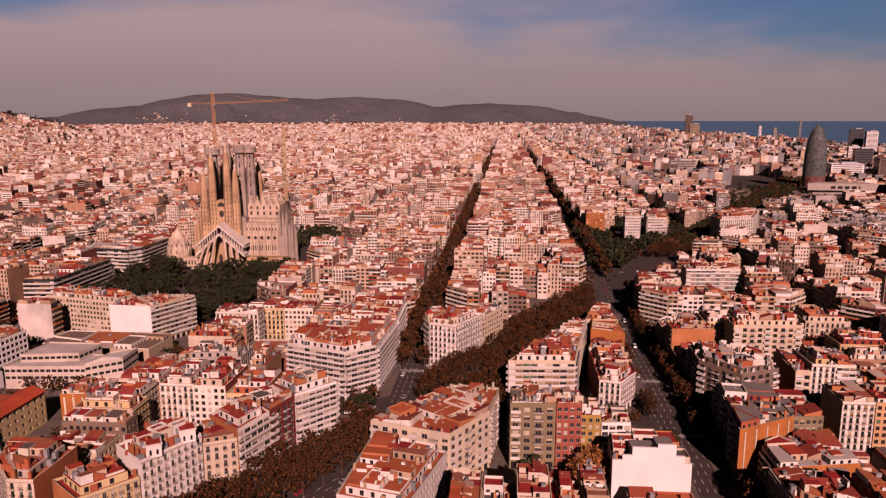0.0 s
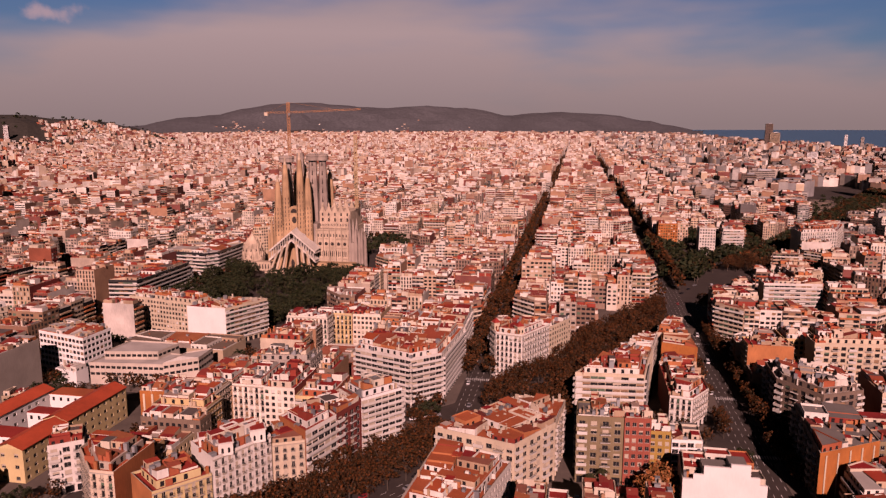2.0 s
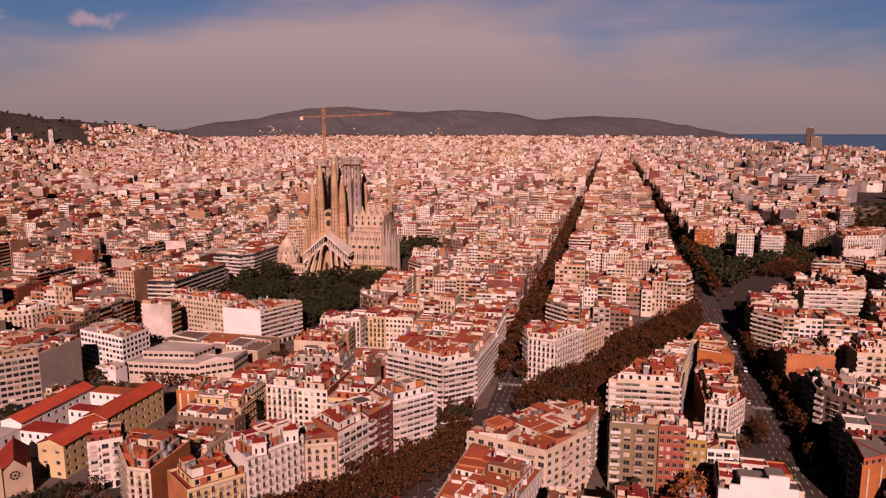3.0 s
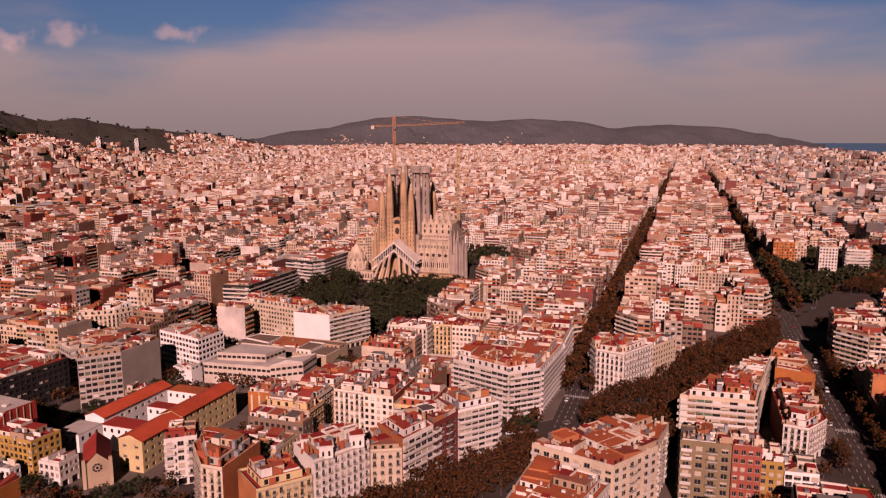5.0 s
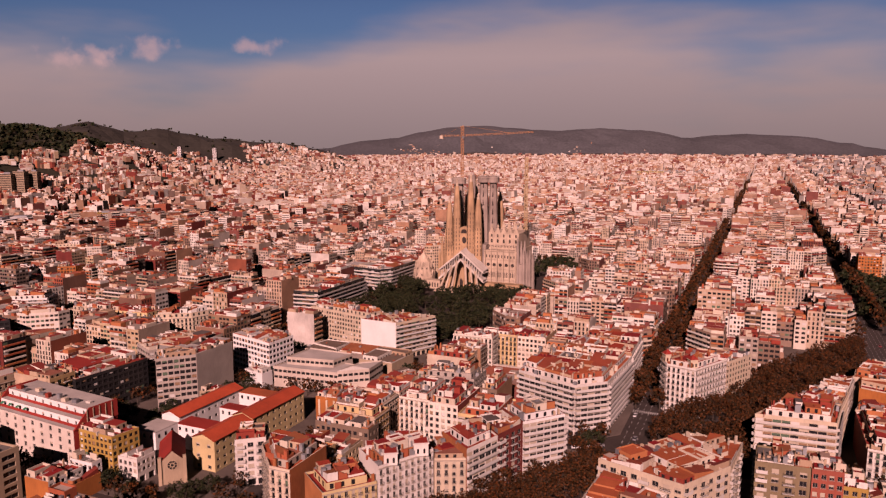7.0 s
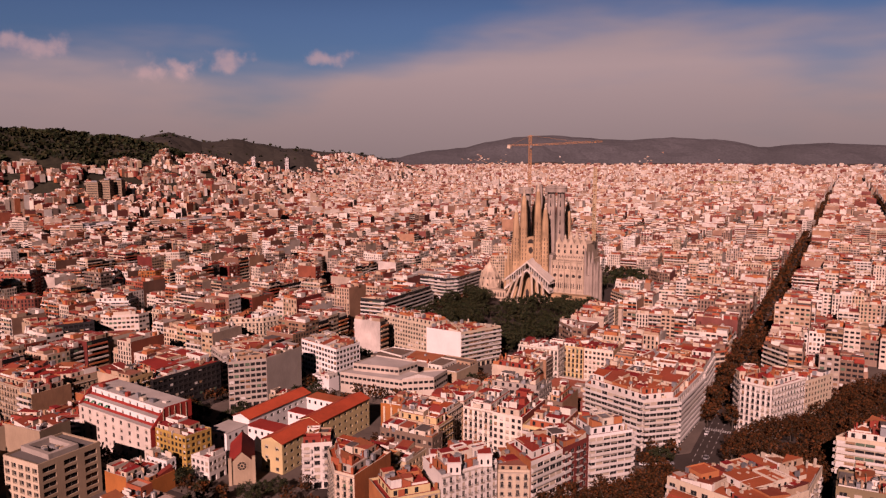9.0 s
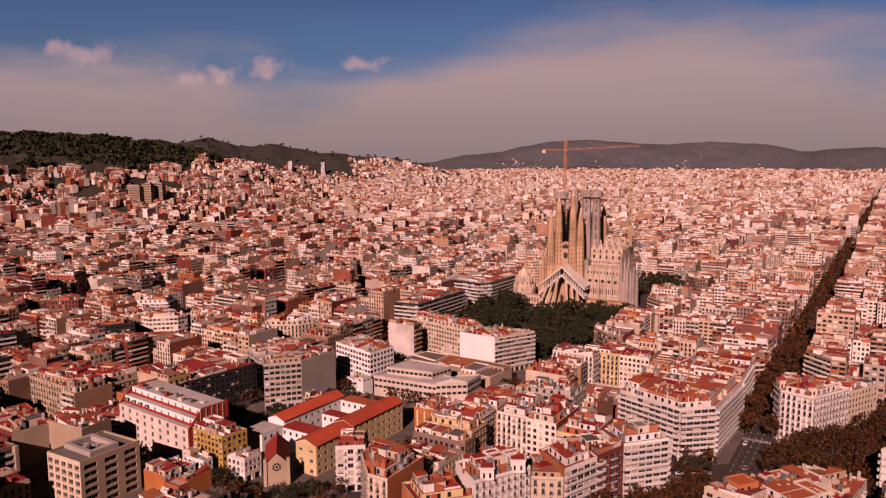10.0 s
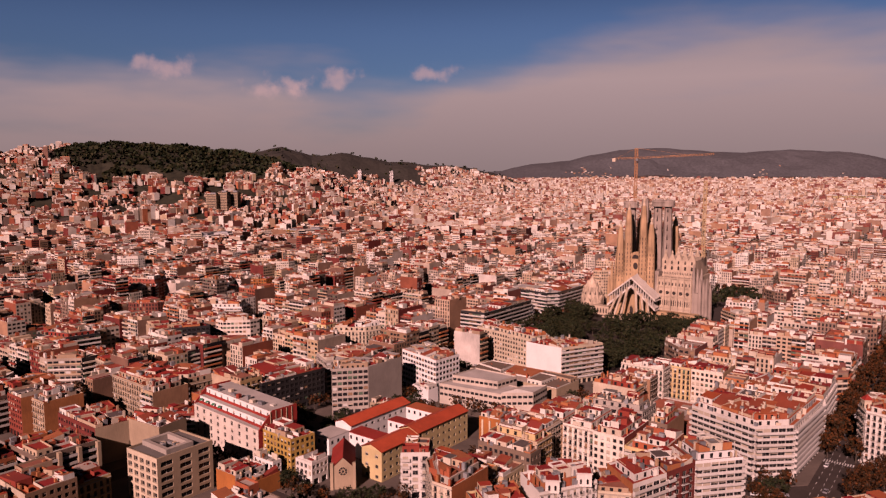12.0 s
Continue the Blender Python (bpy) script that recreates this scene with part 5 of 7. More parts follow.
    dict(poly=[(-31, -346), (-6, -341), (-6, -334), (-31, -338)], edges=[0, 0, 0, 0], h=6, style="plain", wall=C_TAN, party=C_TAN, roof=C_BROWN, floors=1, attic=False, clutter=1.0, label="low brown-roofed workshop behind the school"),
    dict(poly=[(-92, -332), (-73, -341), (-63, -317), (-78, -300)], edges=[1, 1, 0, 0], h=23, style="office", wall=C_GREY, roof=R_RED, clutter=0.5, attic=False, label="grey office wing with a broad flat red roof"),
    dict(poly=[(-122, -482), (-84, -482), (-82, -464), (-120, -456)], edges=[1, 0, 0, 0], h=18, style="plain", wall=C_RED, party=C_TAN, roof=R_RED, clutter=1.6, attic=False, label="dark red brick house with red terraces"),
    dict(poly=[(-83.6, -466), (-58, -464), (-60, -448), (-90, -452)], edges=[0, 0, 0, 0], h=19, style="plain", wall=C_RED, party=C_TAN, roof=R_RED, clutter=1.0, attic=False, label="red-roofed house with bare tan party walls"),
    dict(poly=[(-90, -519), (-62, -518), (-61, -492), (-84, -494)], edges=[1, 1, 0, 0], h=21, style="band", balcony_deep=1.3, wall=C_BROWN, roof=R_RED, attic=False, clutter=1.4, label="brown block of flats with deep balconies and tan fins"),
    dict(poly=[(-308, -413), (-278, -405), (-274, -382), (-312, -384)], edges=[1, 1, 0, 0], h=21, style="band", balcony_deep=1.6, wall=C_DARK, roof=R_GREY, clutter=1.6, attic=True, label="dark office block with continuous white ribbon balconies"),
    dict(poly=[(58, -362), (78, -360), (78, -342), (60, -342)], edges=[0, 1, 0, 0], h=21, style="loggia", wall=C_CREAM, party=C_ORANGE, roof=R_RED, clutter=1.6, attic=False, label="house with a striped bare orange end wall"),
    # houses further out on the west side
    dict(poly=[(-216, -281), (-178, -280), (-178, -262), (-216, -262)], edges=[1, 0, 0, 0], h=23, style="classic", wall=C_CREAM, roof=R_RED, clutter=1.4, label="long cream house with iron balconies and a cornice"),
    dict(poly=[(-177.6, -280), (-141, -277), (-141, -258), (-177.6, -262)], edges=[1, 0, 0, 0], h=23, style="classic", wall=C_PALE_YELLOW, roof=R_RED, clutter=1.4, label="pale yellow house with iron balconies and a cornice"),
    dict(poly=[(-140.6, -277), (-116, -260), (-110, -244), (-125, -240), (-140.6, -255)], edges=[1, 1, 0, 0, 0], h=22, style="classic", wall=C_CREAM, roof=R_GREY, attic=True, clutter=1.0, label="cream corner house with a grey attic and balconies"),
    # the +x front takes a dark wall: its shade is put into the colour
    dict(poly=[(-262, -352), (-236, -357), (-218, -325), (-244, -318)], edges=[0, 1, 0, 0], h=24, style="office", wall=C_DARK, party=C_TAN, roof=R_RED, clutter=1.2, attic=False, label="dark house with tan party walls"),
    dict(poly=[(-479, -253), (-442, -237), (-456, -212), (-495, -228)], edges=[1, 1, 0, 0], h=26, style="loggia", wall=C_PINKRED, roof=R_PALE, clutter=1.4, attic=True, label="red block of flats with white balconies"),
    dict(poly=[(-367, -172), (-354, -162), (-356, -148), (-371, -158)], edges=[1, 1, 0, 0], h=28, style="plain", wall=C_ORANGE, party=C_RED, roof=R_RED, attic=False, label="tall orange brick tower of flats"),
    dict(poly=[(-398, -207), (-377, -192), (-390, -172), (-412, -187)], edges=[1, 1, 0, 0], h=26, style="office", wall=C_DARK, party=C_PURE, roof=R_PALE, attic=True, label="dark glazed house with a white top storey"),
    dict(poly=[(-543, -61), (-503, -33), (-520, -8), (-560, -36)], edges=[1, 1, 0, 0], h=24, style="band", wall=C_CREAM, roof=R_RED, attic=True, label="cream block of flats with continuous balconies"),
    dict(poly=[(-650, -127), (-621, -76), (-680, -40), (-708, -90)], edges=[1, 1, 0, 0], h=20, style="office", wall=C_GREY, roof=R_GREY, attic=False, label="long grey office block with a flat roof"),
    dict(poly=[(-296, -276), (-270, -257), (-280, -240), (-308, -258)], edges=[1, 1, 0, 0], h=22, style="band", wall=C_PURE, roof=R_PALE, attic=True, label="bright white block of flats with terraces"),
    # blocks of flats by the grove
    dict(poly=[(388, 172), (405, 172), (405, 190), (388, 190)], edges=[1, 1, 1, 1], h=30, style="plain", wall=C_WHITE, roof=R_PALE, attic=False, label="slim white tower of flats among dark trees"),
    dict(poly=[(415, 184), (437, 186), (437, 200), (415, 198)], edges=[1, 1, 1, 1], h=27, style="band", wall=C_WHITE, roof=R_PALE, attic=False, label="white tower of flats among dark trees"),
    dict(poly=[(350, 224), (372, 224), (372, 244), (350, 244)], edges=[1, 1, 1, 1], h=27, style="plain", wall=C_ORANGE, roof=R_RED, attic=False, label="brick-orange tower of flats by the grove"),
    # blocks of flats on the right of the church square
    # both have a dark wall, so that the pale balconies read as stripes
    dict(poly=[(-100, -160), (-77, -158), (-77, -82), (-100, -82)], edges=[1, 1, 0, 0], h=24, style="band", wall=C_DARK, party=C_WHITE, roof=R_RED, clutter=1.6, label="block with dark glazed galleries and pale balconies by the square"),
    dict(poly=[(-128, -34), (-84, -40), (-77, -30), (-77, 45), (-100, 45), (-128, -8)], edges=[1, 1, 1, 0, 0, 0], h=24, style="band", wall=C_DARK, party=C_WHITE, roof=R_PALE, clutter=1.5, label="white block with long balconies beside the church"),
]
for spec in SPECS:
    HEROES.append(spec["poly"])
CHAPEL = [(24, -436), (36, -424), (18, -404), (6, -416)]
SCHOOL = [(-10, -416), (38, -416), (42, -343), (-10, -343)]
MANSARD = [(-79, -431), (-19, -436), (-17, -414), (-77, -409)]
HALL = [(-12, -312), (36, -306), (52, -268), (-10, -272)]
CLEAR = [[(131, -440), (199, -440), (202, -386), (181, -354)], [(181, -354), (202, -386), (230, -343), (205, -268), (190, -300)], [(-12, -474), (62, -474), (62, -437), (-12, -438)], [(30, -442), (58, -442), (58, -412), (30, -412)], [(-32, -350), (-4, -350), (-4, -312), (-32, -312)], [(33, -234), (62, -234), (62, -196), (46, -196)], [(-45, -268), (60, -268), (60, -233), (-45, -233)], [(254, -416), (291, -416), (291, -372), (254, -372)], [(286, -455), (322, -455), (322, -412), (286, -412)],
         [(690, 620), (940, 620), (940, 870), (690, 870)], [(590, 530), (745, 540), (860, 760), (720, 900)],
         [(336, -25), (348, -25), (440, 160), (470, 250), (350, 225), (336, 120)],
         [(-66, -412), (-11, -412), (-11, -346), (-66, -346)]]
GRID_BLOCK = [(-40, -490), (-18, -489), (-18, -462), (-42, -463)]
HEROES += [CHAPEL, SCHOOL, MANSARD, HALL, GRID_BLOCK] + CLEAR

NEAR_LIMIT, FINE_LIMIT = 480.0, 0.0
build_city()
for n, spec in enumerate(SPECS):
    mid = middle(spec["poly"])
    fine = 2 if math.hypot(mid[0] - 252, mid[1] + 645) < 330 or n == 0 else 1
    built = building(rnd=random.Random(900 + n), open_edges=spec["edges"], detail=fine, group="", **{k: v for k, v in spec.items() if k != "edges"})
    if "striped" in spec["label"]:
        m = middle(spec["poly"])
        for i in range(5):
            band = Shape()
            band.box((60.0 + 4.0 * i - m[0], -361.9 + 0.4 * i - m[1], 6.0), (0.9, 0.5, 14.5), 0.1, 0)
            band.put("wall_strip", [C_CREAM], built, "pale strip on the orange wall")
    if "fins" in spec["label"]:
        m = middle(spec["poly"])
        for t in (0.02, 0.34, 0.66, 0.98):
            fin = Shape()
            fin.box((-61.1 + t - m[0], -518.0 + 26.0 * t - m[1], 0), (2.6, 1.5, 21.6), 0, 0)
            fin.put("fin", [C_TAN], built, "tall tan vertical fin")
    if "stepped" in spec["label"] and "gable" in spec["label"]:
        # the end wall climbs in steps above the roof
        rise, m, line = Shape(), middle(spec["poly"]), []
        for x0, x1, z in ((293.0, 296.5, 18.4), (296.5, 300.0, 20.4), (300.0, 309.0, 23.6), (309.0, 315.6, 25.0), (315.6, 318.8, 20.6), (318.8, 321.4, 17.9)):
            line += [(x0 - m[0], z), (x1 - m[0], z)]
        line = [(293.0 - m[0], 0.0)] + line + [(321.4 - m[0], 0.0)]
        front, back = -396.75 - m[1], -395.85 - m[1]
        for (xa, za), (xb, zb) in zip(line, line[1:]):
            rise.poly([(xa, front, za), (xa, back, za), (xb, back, zb), (xb, front, zb)], 0)
            if za == zb:
                rise.poly([(xa, front, 0), (xb, front, 0), (xb, front, zb), (xa, front, za)], 0)
                rise.poly([(xb, back, 0), (xa, back, 0), (xa, back, za), (xb, back, zb)], 0)
        rise.put("stepped_gable", [C_PURE], built, "blank white gable wall rising in steps")
        for x0, x1, z in ((300.0, 309.0, 21.6), (309.0, 315.6, 23.4)):
            room = Shape()
            room.box(((x0 + x1) / 2 - m[0], -391.0 - m[1], 0), (x1 - x0 - 0.6, 9.6, z), 0, 0, 1)
            room.put("roof_room", [C_WHITE, R_GREY], built)


def turret(x, y, z, w, h, wall, label, pointed):
    """A square roof tower with paired windows and a flat or pointed red top."""
    ob = thing("roof_turret", label, "turret", "turrets on the ornate houses", (x, y, z), 0.55)
    s = Shape()
    s.box((0, 0, 0), (w, w, h), 0, 0)
    s.box((0, 0, h), (w + 0.7, w + 0.7, 0.35), 0, 0)
    s.put("shaft", [wall], ob)
    for t in range(4):
        for o in (-0.22, 0.22):
            s = Shape()
            s.poly([(o * w - 0.4, -w / 2 - 0.04, 1.0), (o * w + 0.4, -w / 2 - 0.04, 1.0), (o * w + 0.4, -w / 2 - 0.04, 2.6), (o * w, -w / 2 - 0.04, 3.0), (o * w - 0.4, -w / 2 - 0.04, 2.6)], 0)
            win = s.put("window", [M_GLASS], ob)
            win.matrix_basis = Matrix.Rotation(t * math.pi / 2, 4, "Z")
    s = Shape()
    top = h + 0.35
    if pointed:
        k = w / 2 + 0.2
        for a, b in (((-k, -k), (k, -k)), ((k, -k), (k, k)), ((k, k), (-k, k)), ((-k, k), (-k, -k))):
            s.poly([(*a, top), (*b, top), (0, 0, top + 2.4)], 0)
    else:
        s.box((0, 0, top), (w - 0.4, w - 0.4, 0.15), 0, 0)
    s.put("roof", [R_RED], ob)


for x, y, w, h in ((139.5, -412.5, 5.5, 4.8), (133.0, -424.5, 5.0, 4.5), (130.0, -409.0, 5.5, 4.5), (122.5, -419.5, 4.5, 3.6)):
    turret(x, y, 27.5, w, h, C_WHITE, "white square turret with a red top on the corner house", False)
for x, y in ((210.5, -252.0), (224.0, -257.5)):
    turret(x, y, 27.0, 4.0, 4.6, C_CREAM, "cream corner turret with a pointed red roof", True)
# cream strips on the bare orange end wall by the wide street
for i in range(5):
    t = 0.1 + 0.2 * i
    s = Shape()
    s.box((344.0 + 26 * t + 0.1, -377.0 + 15.5 * t - 0.15, 2.0), (0.7, 0.16, 19.5), math.atan2(15.5, 26), 0)
    tagged(s.put("wall_strip", [C_CREAM]), "narrow cream strip on a bare orange wall", "wall strip", "strips on the orange wall")



# ---- mansard block, school court, chapel and hall ----
def wall_with_windows(s, p, q, z0, z1, floors, bays, ww, wh, sill, parent, slot=0, kind_pick=None):
    rnd = kind_pick or random.Random(3)
    for f, c, turn, w, h in facade(s, slot, p, q, z0, z1, floors, bays, ww, wh, sill):
        share("window", window_mesh(w, h, rnd.choice((0, 0, 1))), parent, Matrix.Translation(c) @ Matrix.Rotation(turn, 4, "Z"))


def build_mansard():
    ob = thing("mansard_building", "long pinkish white building with a steep red mansard and dormers", "building")
    a, b, c, d = MANSARD
    s = Shape()
    wall_with_windows(s, a, b, 0, 19, 5, 9, 1.9, 2.2, 0.7, ob)
    s.poly([(*b, 0), (*c, 0), (*c, 19), (*b, 19)], 1)
    s.poly([(*c, 0), (*d, 0), (*d, 19), (*c, 19)], 0)
    s.poly([(*d, 0), (*a, 0), (*a, 19), (*d, 19)], 1)
    s.put("wall", [one("pinkish_stone", (0.80, 0.69, 0.58)), R_RED], ob)

    def at(p, q, t):
        return (p[0] + (q[0] - p[0]) * t, p[1] + (q[1] - p[1]) * t)

    # two set-back dormer storeys between red end walls
    for n, (t, z0, z1) in enumerate(((0.16, 19.0, 22.6), (0.34, 22.6, 26.2))):
        p, q = at(a, d, t), at(b, c, t)
        s = Shape()
        wall_with_windows(s, p, q, z0, z1, 1, 10, 1.3, 1.9, 0.7, ob)
        e, f = at(a, d, 1.0), at(b, c, 1.0)
        s.poly([(*p, z1), (*q, z1), (*f, z1), (*e, z1)], 1)
        s.poly([(*f, z0), (*e, z0), (*e, z1), (*f, z1)], 0)
        s.put("dormer_storey", [C_PURE, R_PALE], ob)
        s = Shape()
        lo = at(a, d, t - 0.05), at(b, c, t - 0.05)
        edge = at(a, d, t - 0.16), at(b, c, t - 0.16)
        s.poly([(*edge[0], z0 + 0.06), (*edge[1], z0 + 0.06), (q[0], q[1], z0 + 0.06), (p[0], p[1], z0 + 0.06)], 1)
        s.poly([(*lo[0], z0 + 0.1), (*lo[1], z0 + 0.1), (q[0], q[1], z0 + 0.9), (p[0], p[1], z0 + 0.9)], 0)
        s.put("red_eave", [R_RED, R_PALE], ob)
    for p, q, out in ((b, c, 1), (a, d, -1)):
        s = Shape()
        pts = [(*p, 19), (*q, 19), (*q, 27), (*at(p, q, 0.36), 27)]
        off = 0.5 * out
        front = [(x + off, y, z) for x, y, z in pts]
        s.poly(front if out > 0 else front[::-1], 0)
        s.poly(pts[::-1] if out > 0 else pts, 0)
        for i in range(4):
            j = (i + 1) % 4
            quad = [pts[i], pts[j], front[j], front[i]]
            s.poly(quad, 0)
        s.put("gable_wall", [R_RED], ob)
        for i in range(5):
            m = at(p, q, 0.3 + 0.14 * i)
            r = Shape()
            r.box((m[0] + off * 1.2, m[1], 19.2), (0.35, 0.35, 7.4), 0, 0)
            r.put("pilaster", [C_TAN], ob)
    rnd = random.Random(8)
    for i in range(9):
        m = at(at(a, d, 0.5), at(b, c, 0.5), 0.08 + 0.1 * i)
        s = Shape()
        s.box((m[0], m[1] + rnd.uniform(-2, 3), 26.2), (rnd.uniform(1.5, 3.5), rnd.uniform(1.5, 2.5), rnd.uniform(0.8, 2.2)), 0.06, 0)
        s.put("roof_machine", [M_METAL if i % 2 else M_BOX], ob)
    for i in range(4):
        m = at(at(a, d, 0.12), at(b, c, 0.12), 0.06 + 0.1 * i)
        s = Shape()
        s.poly([(m[0] - 1, m[1], 22.0), (m[0] - 1, m[1] - 1.4, 21.2), (m[0] + 1, m[1] - 1.4, 21.2), (m[0] + 1, m[1], 22.0)], 0)
        s.put("awning", [one("green_awning_cloth", (0.03, 0.22, 0.12))], ob, "green cloth awning")


def wing(ob, x0, y0, x1, y1, eave, rise, wall, roof, east=0, west=0, south=0, name="wing"):
    """A ridged wing along y, with windows on the sides asked for (storeys)."""
    s = Shape()
    for (p, q), n in ((((x0, y0), (x1, y0)), south), (((x1, y0), (x1, y1)), east), (((x1, y1), (x0, y1)), 0), (((x0, y1), (x0, y0)), west)):
        if n:
            wall_with_windows(s, p, q, 0, eave, n, max(2, int(math.dist(p, q) / 4.2)), 1.9, 1.6, 1.2, ob)
        else:
            s.poly([(*p, 0), (*q, 0), (*q, eave), (*p, eave)], 0)
    s.put("wall", [wall], ob)
    s, xm, o = Shape(), (x0 + x1) / 2, 0.5
    for sx, e in ((x1 + o, 1), (x0 - o, -1)):
        quad = [(sx, y0 - o, eave + 0.1), (sx, y1 + o, eave + 0.1), (xm, y1 + o, eave + rise), (xm, y0 - o, eave + rise)]
        s.poly(quad if e > 0 else quad[::-1], 0)
        low = [(x, y, z - 0.25) for x, y, z in quad]
        s.poly(low[::-1] if e > 0 else low, 0)
        s.poly([quad[0], low[0], low[1], quad[1]][:: -e], 0)
    s.put("roof", [roof], ob)
    s = Shape()
    for y in (y0, y1):
        s.poly([(x0, y, eave), (x1, y, eave), (xm, y, eave + rise - 0.2)], 0)
    s.put("gable_wall", [wall], ob)


def build_school():
    ob = thing("school_building", "pale yellow school with orange tiled wings round a white court", "school")
    wing(ob, 26, -412, 38.5, -386, 14.6, 2.6, C_PALE_YELLOW, R_SCHOOL, east=4, south=3)
    wing(ob, 26.2, -385.4, 38.2, -344, 15.5, 2.6, C_PALE_YELLOW, R_SCHOOL, east=4)
    wing(ob, -8, -396, 3, -350, 14.5, 2.4, C_PURE, R_SCHOOL, east=3)
    for poly, h, wall, roof in (([(3, -353), (26, -353), (26, -344), (3, -344)], 13, C_PURE, R_ORANGE), ([(3, -398), (26, -398), (26, -388), (3, -388)], 12, C_PURE, R_RED),
                                ([(10, -376), (26, -376), (26, -369), (10, -369)], 13.5, C_PURE, R_RED), ([(-9, -412), (4, -412), (4, -398), (-9, -398)], 12.5, C_PURE, R_PALE)):
        s = Shape()
        s.prism(poly, 0, h, 0)
        for n in range(4):
            p, q = poly[n], poly[(n + 1) % 4]
            L = math.dist(p, q)
            ux, uy = (q[0] - p[0]) / L, (q[1] - p[1]) / L
            for i in range(int(L // 4)):
                t = 1.5 + i * 4
                s.poly([(p[0] + ux * a + uy * 0.05, p[1] + uy * a - ux * 0.05, z) for a, z in ((t, h - 3), (t + 1.3, h - 3), (t + 1.3, h - 1.2), (t, h - 1.2))], 1)
        s.put("court_wing", [wall, M_GLASS], ob)
        s = Shape()
        s.prism(poly, h + 0.02, h + 0.35, 0, 0)
        s.put("roof", [roof], ob)


def build_chapel():
    ob = thing("chapel", "small tan stone chapel with a rose window and steep red roof", "chapel", at=(21, -419, 0), turn=radians(-46))
    s = Shape()
    s.gable((0, 0, 0), (24, 10.5, 10), 5.0, 0.0, 0, 1, 0.3)
    s.put("nave", [C_TAN, R_RED], ob)
    s = Shape()
    for sy in (-1, 1):
        s.box((12.0, sy * 5.0, 0), (1.4, 1.4, 12.5), 0, 0)
    s.put("buttress", [C_TAN], ob)
    rose = Shape()
    n = 20
    ring = [(12.12, 2.0 * math.cos(6.2832 * i / n), 8.6 + 2.0 * math.sin(6.2832 * i / n)) for i in range(n)]
    rose.poly(ring, 0)
    rose.put("rose_window", [M_GLASS], ob)
    tracery = Shape()
    for r in (2.15, 0.8):
        for i in range(n):
            a, b = 6.2832 * i / n, 6.2832 * (i + 1) / n
            tracery.poly([(12.3, k * math.cos(t), 8.6 + k * math.sin(t)) for k, t in ((r - 0.22, a), (r + 0.22, a), (r + 0.22, b), (r - 0.22, b))], 0)
    for i in range(8):
        a = 6.2832 * i / 8
        ca, sa = math.cos(a), math.sin(a)
        tracery.poly([(12.25, u * ca - v * sa, 8.6 + u * sa + v * ca) for u, v in ((0.6, -0.12), (2.0, -0.12), (2.0, 0.12), (0.6, 0.12))], 0)
    tracery.put("tracery", [C_TAN], ob)


def build_hall():
    ob = thing("market_hall", "low white stepped hall with ribbon windows and pale roof", "hall")
    tiers = [([(-10, -306), (33, -302), (36, -284), (-6, -280)], 12.0), ([(-6, -298), (24, -293), (27, -276), (-4, -276)], 16.0), ([(33.5, -304), (48, -292), (47, -274), (36, -284)], 13.5)]
    for poly, h in tiers:
        s = Shape()
        s.prism(poly, 0, h + 0.8, 0)
        for n in range(len(poly)):
            p, q = poly[n], poly[(n + 1) % len(poly)]
            L = math.dist(p, q)
            ux, uy = (q[0] - p[0]) / L, (q[1] - p[1]) / L
            for z in ([h - 2.6, h - 6.4] if h < 14 else [h - 2.4]):
                count = int(L // 3)
                for i in range(count):
                    a, b = L * (i + 0.12) / count, L * (i + 0.88) / count
                    s.poly([(p[0] + ux * t + uy * 0.05, p[1] + uy * t - ux * 0.05, w) for t, w in ((a, z), (b, z), (b, z + 1.5), (a, z + 1.5))], 1)
        s.put("wall", [C_HALL, M_GLASS], ob)
        s = Shape()
        s.poly([(*p, h) for p in inset(poly, 0.3)], 0)
        s.put("roof", [R_PALE], ob)
    s = Shape()
    s.poly([(33.5, -304, 14.3), (48, -292, 14.3), (40.5, -298, 16.6)], 0)
    s.put("pediment", [C_WHITE], ob)


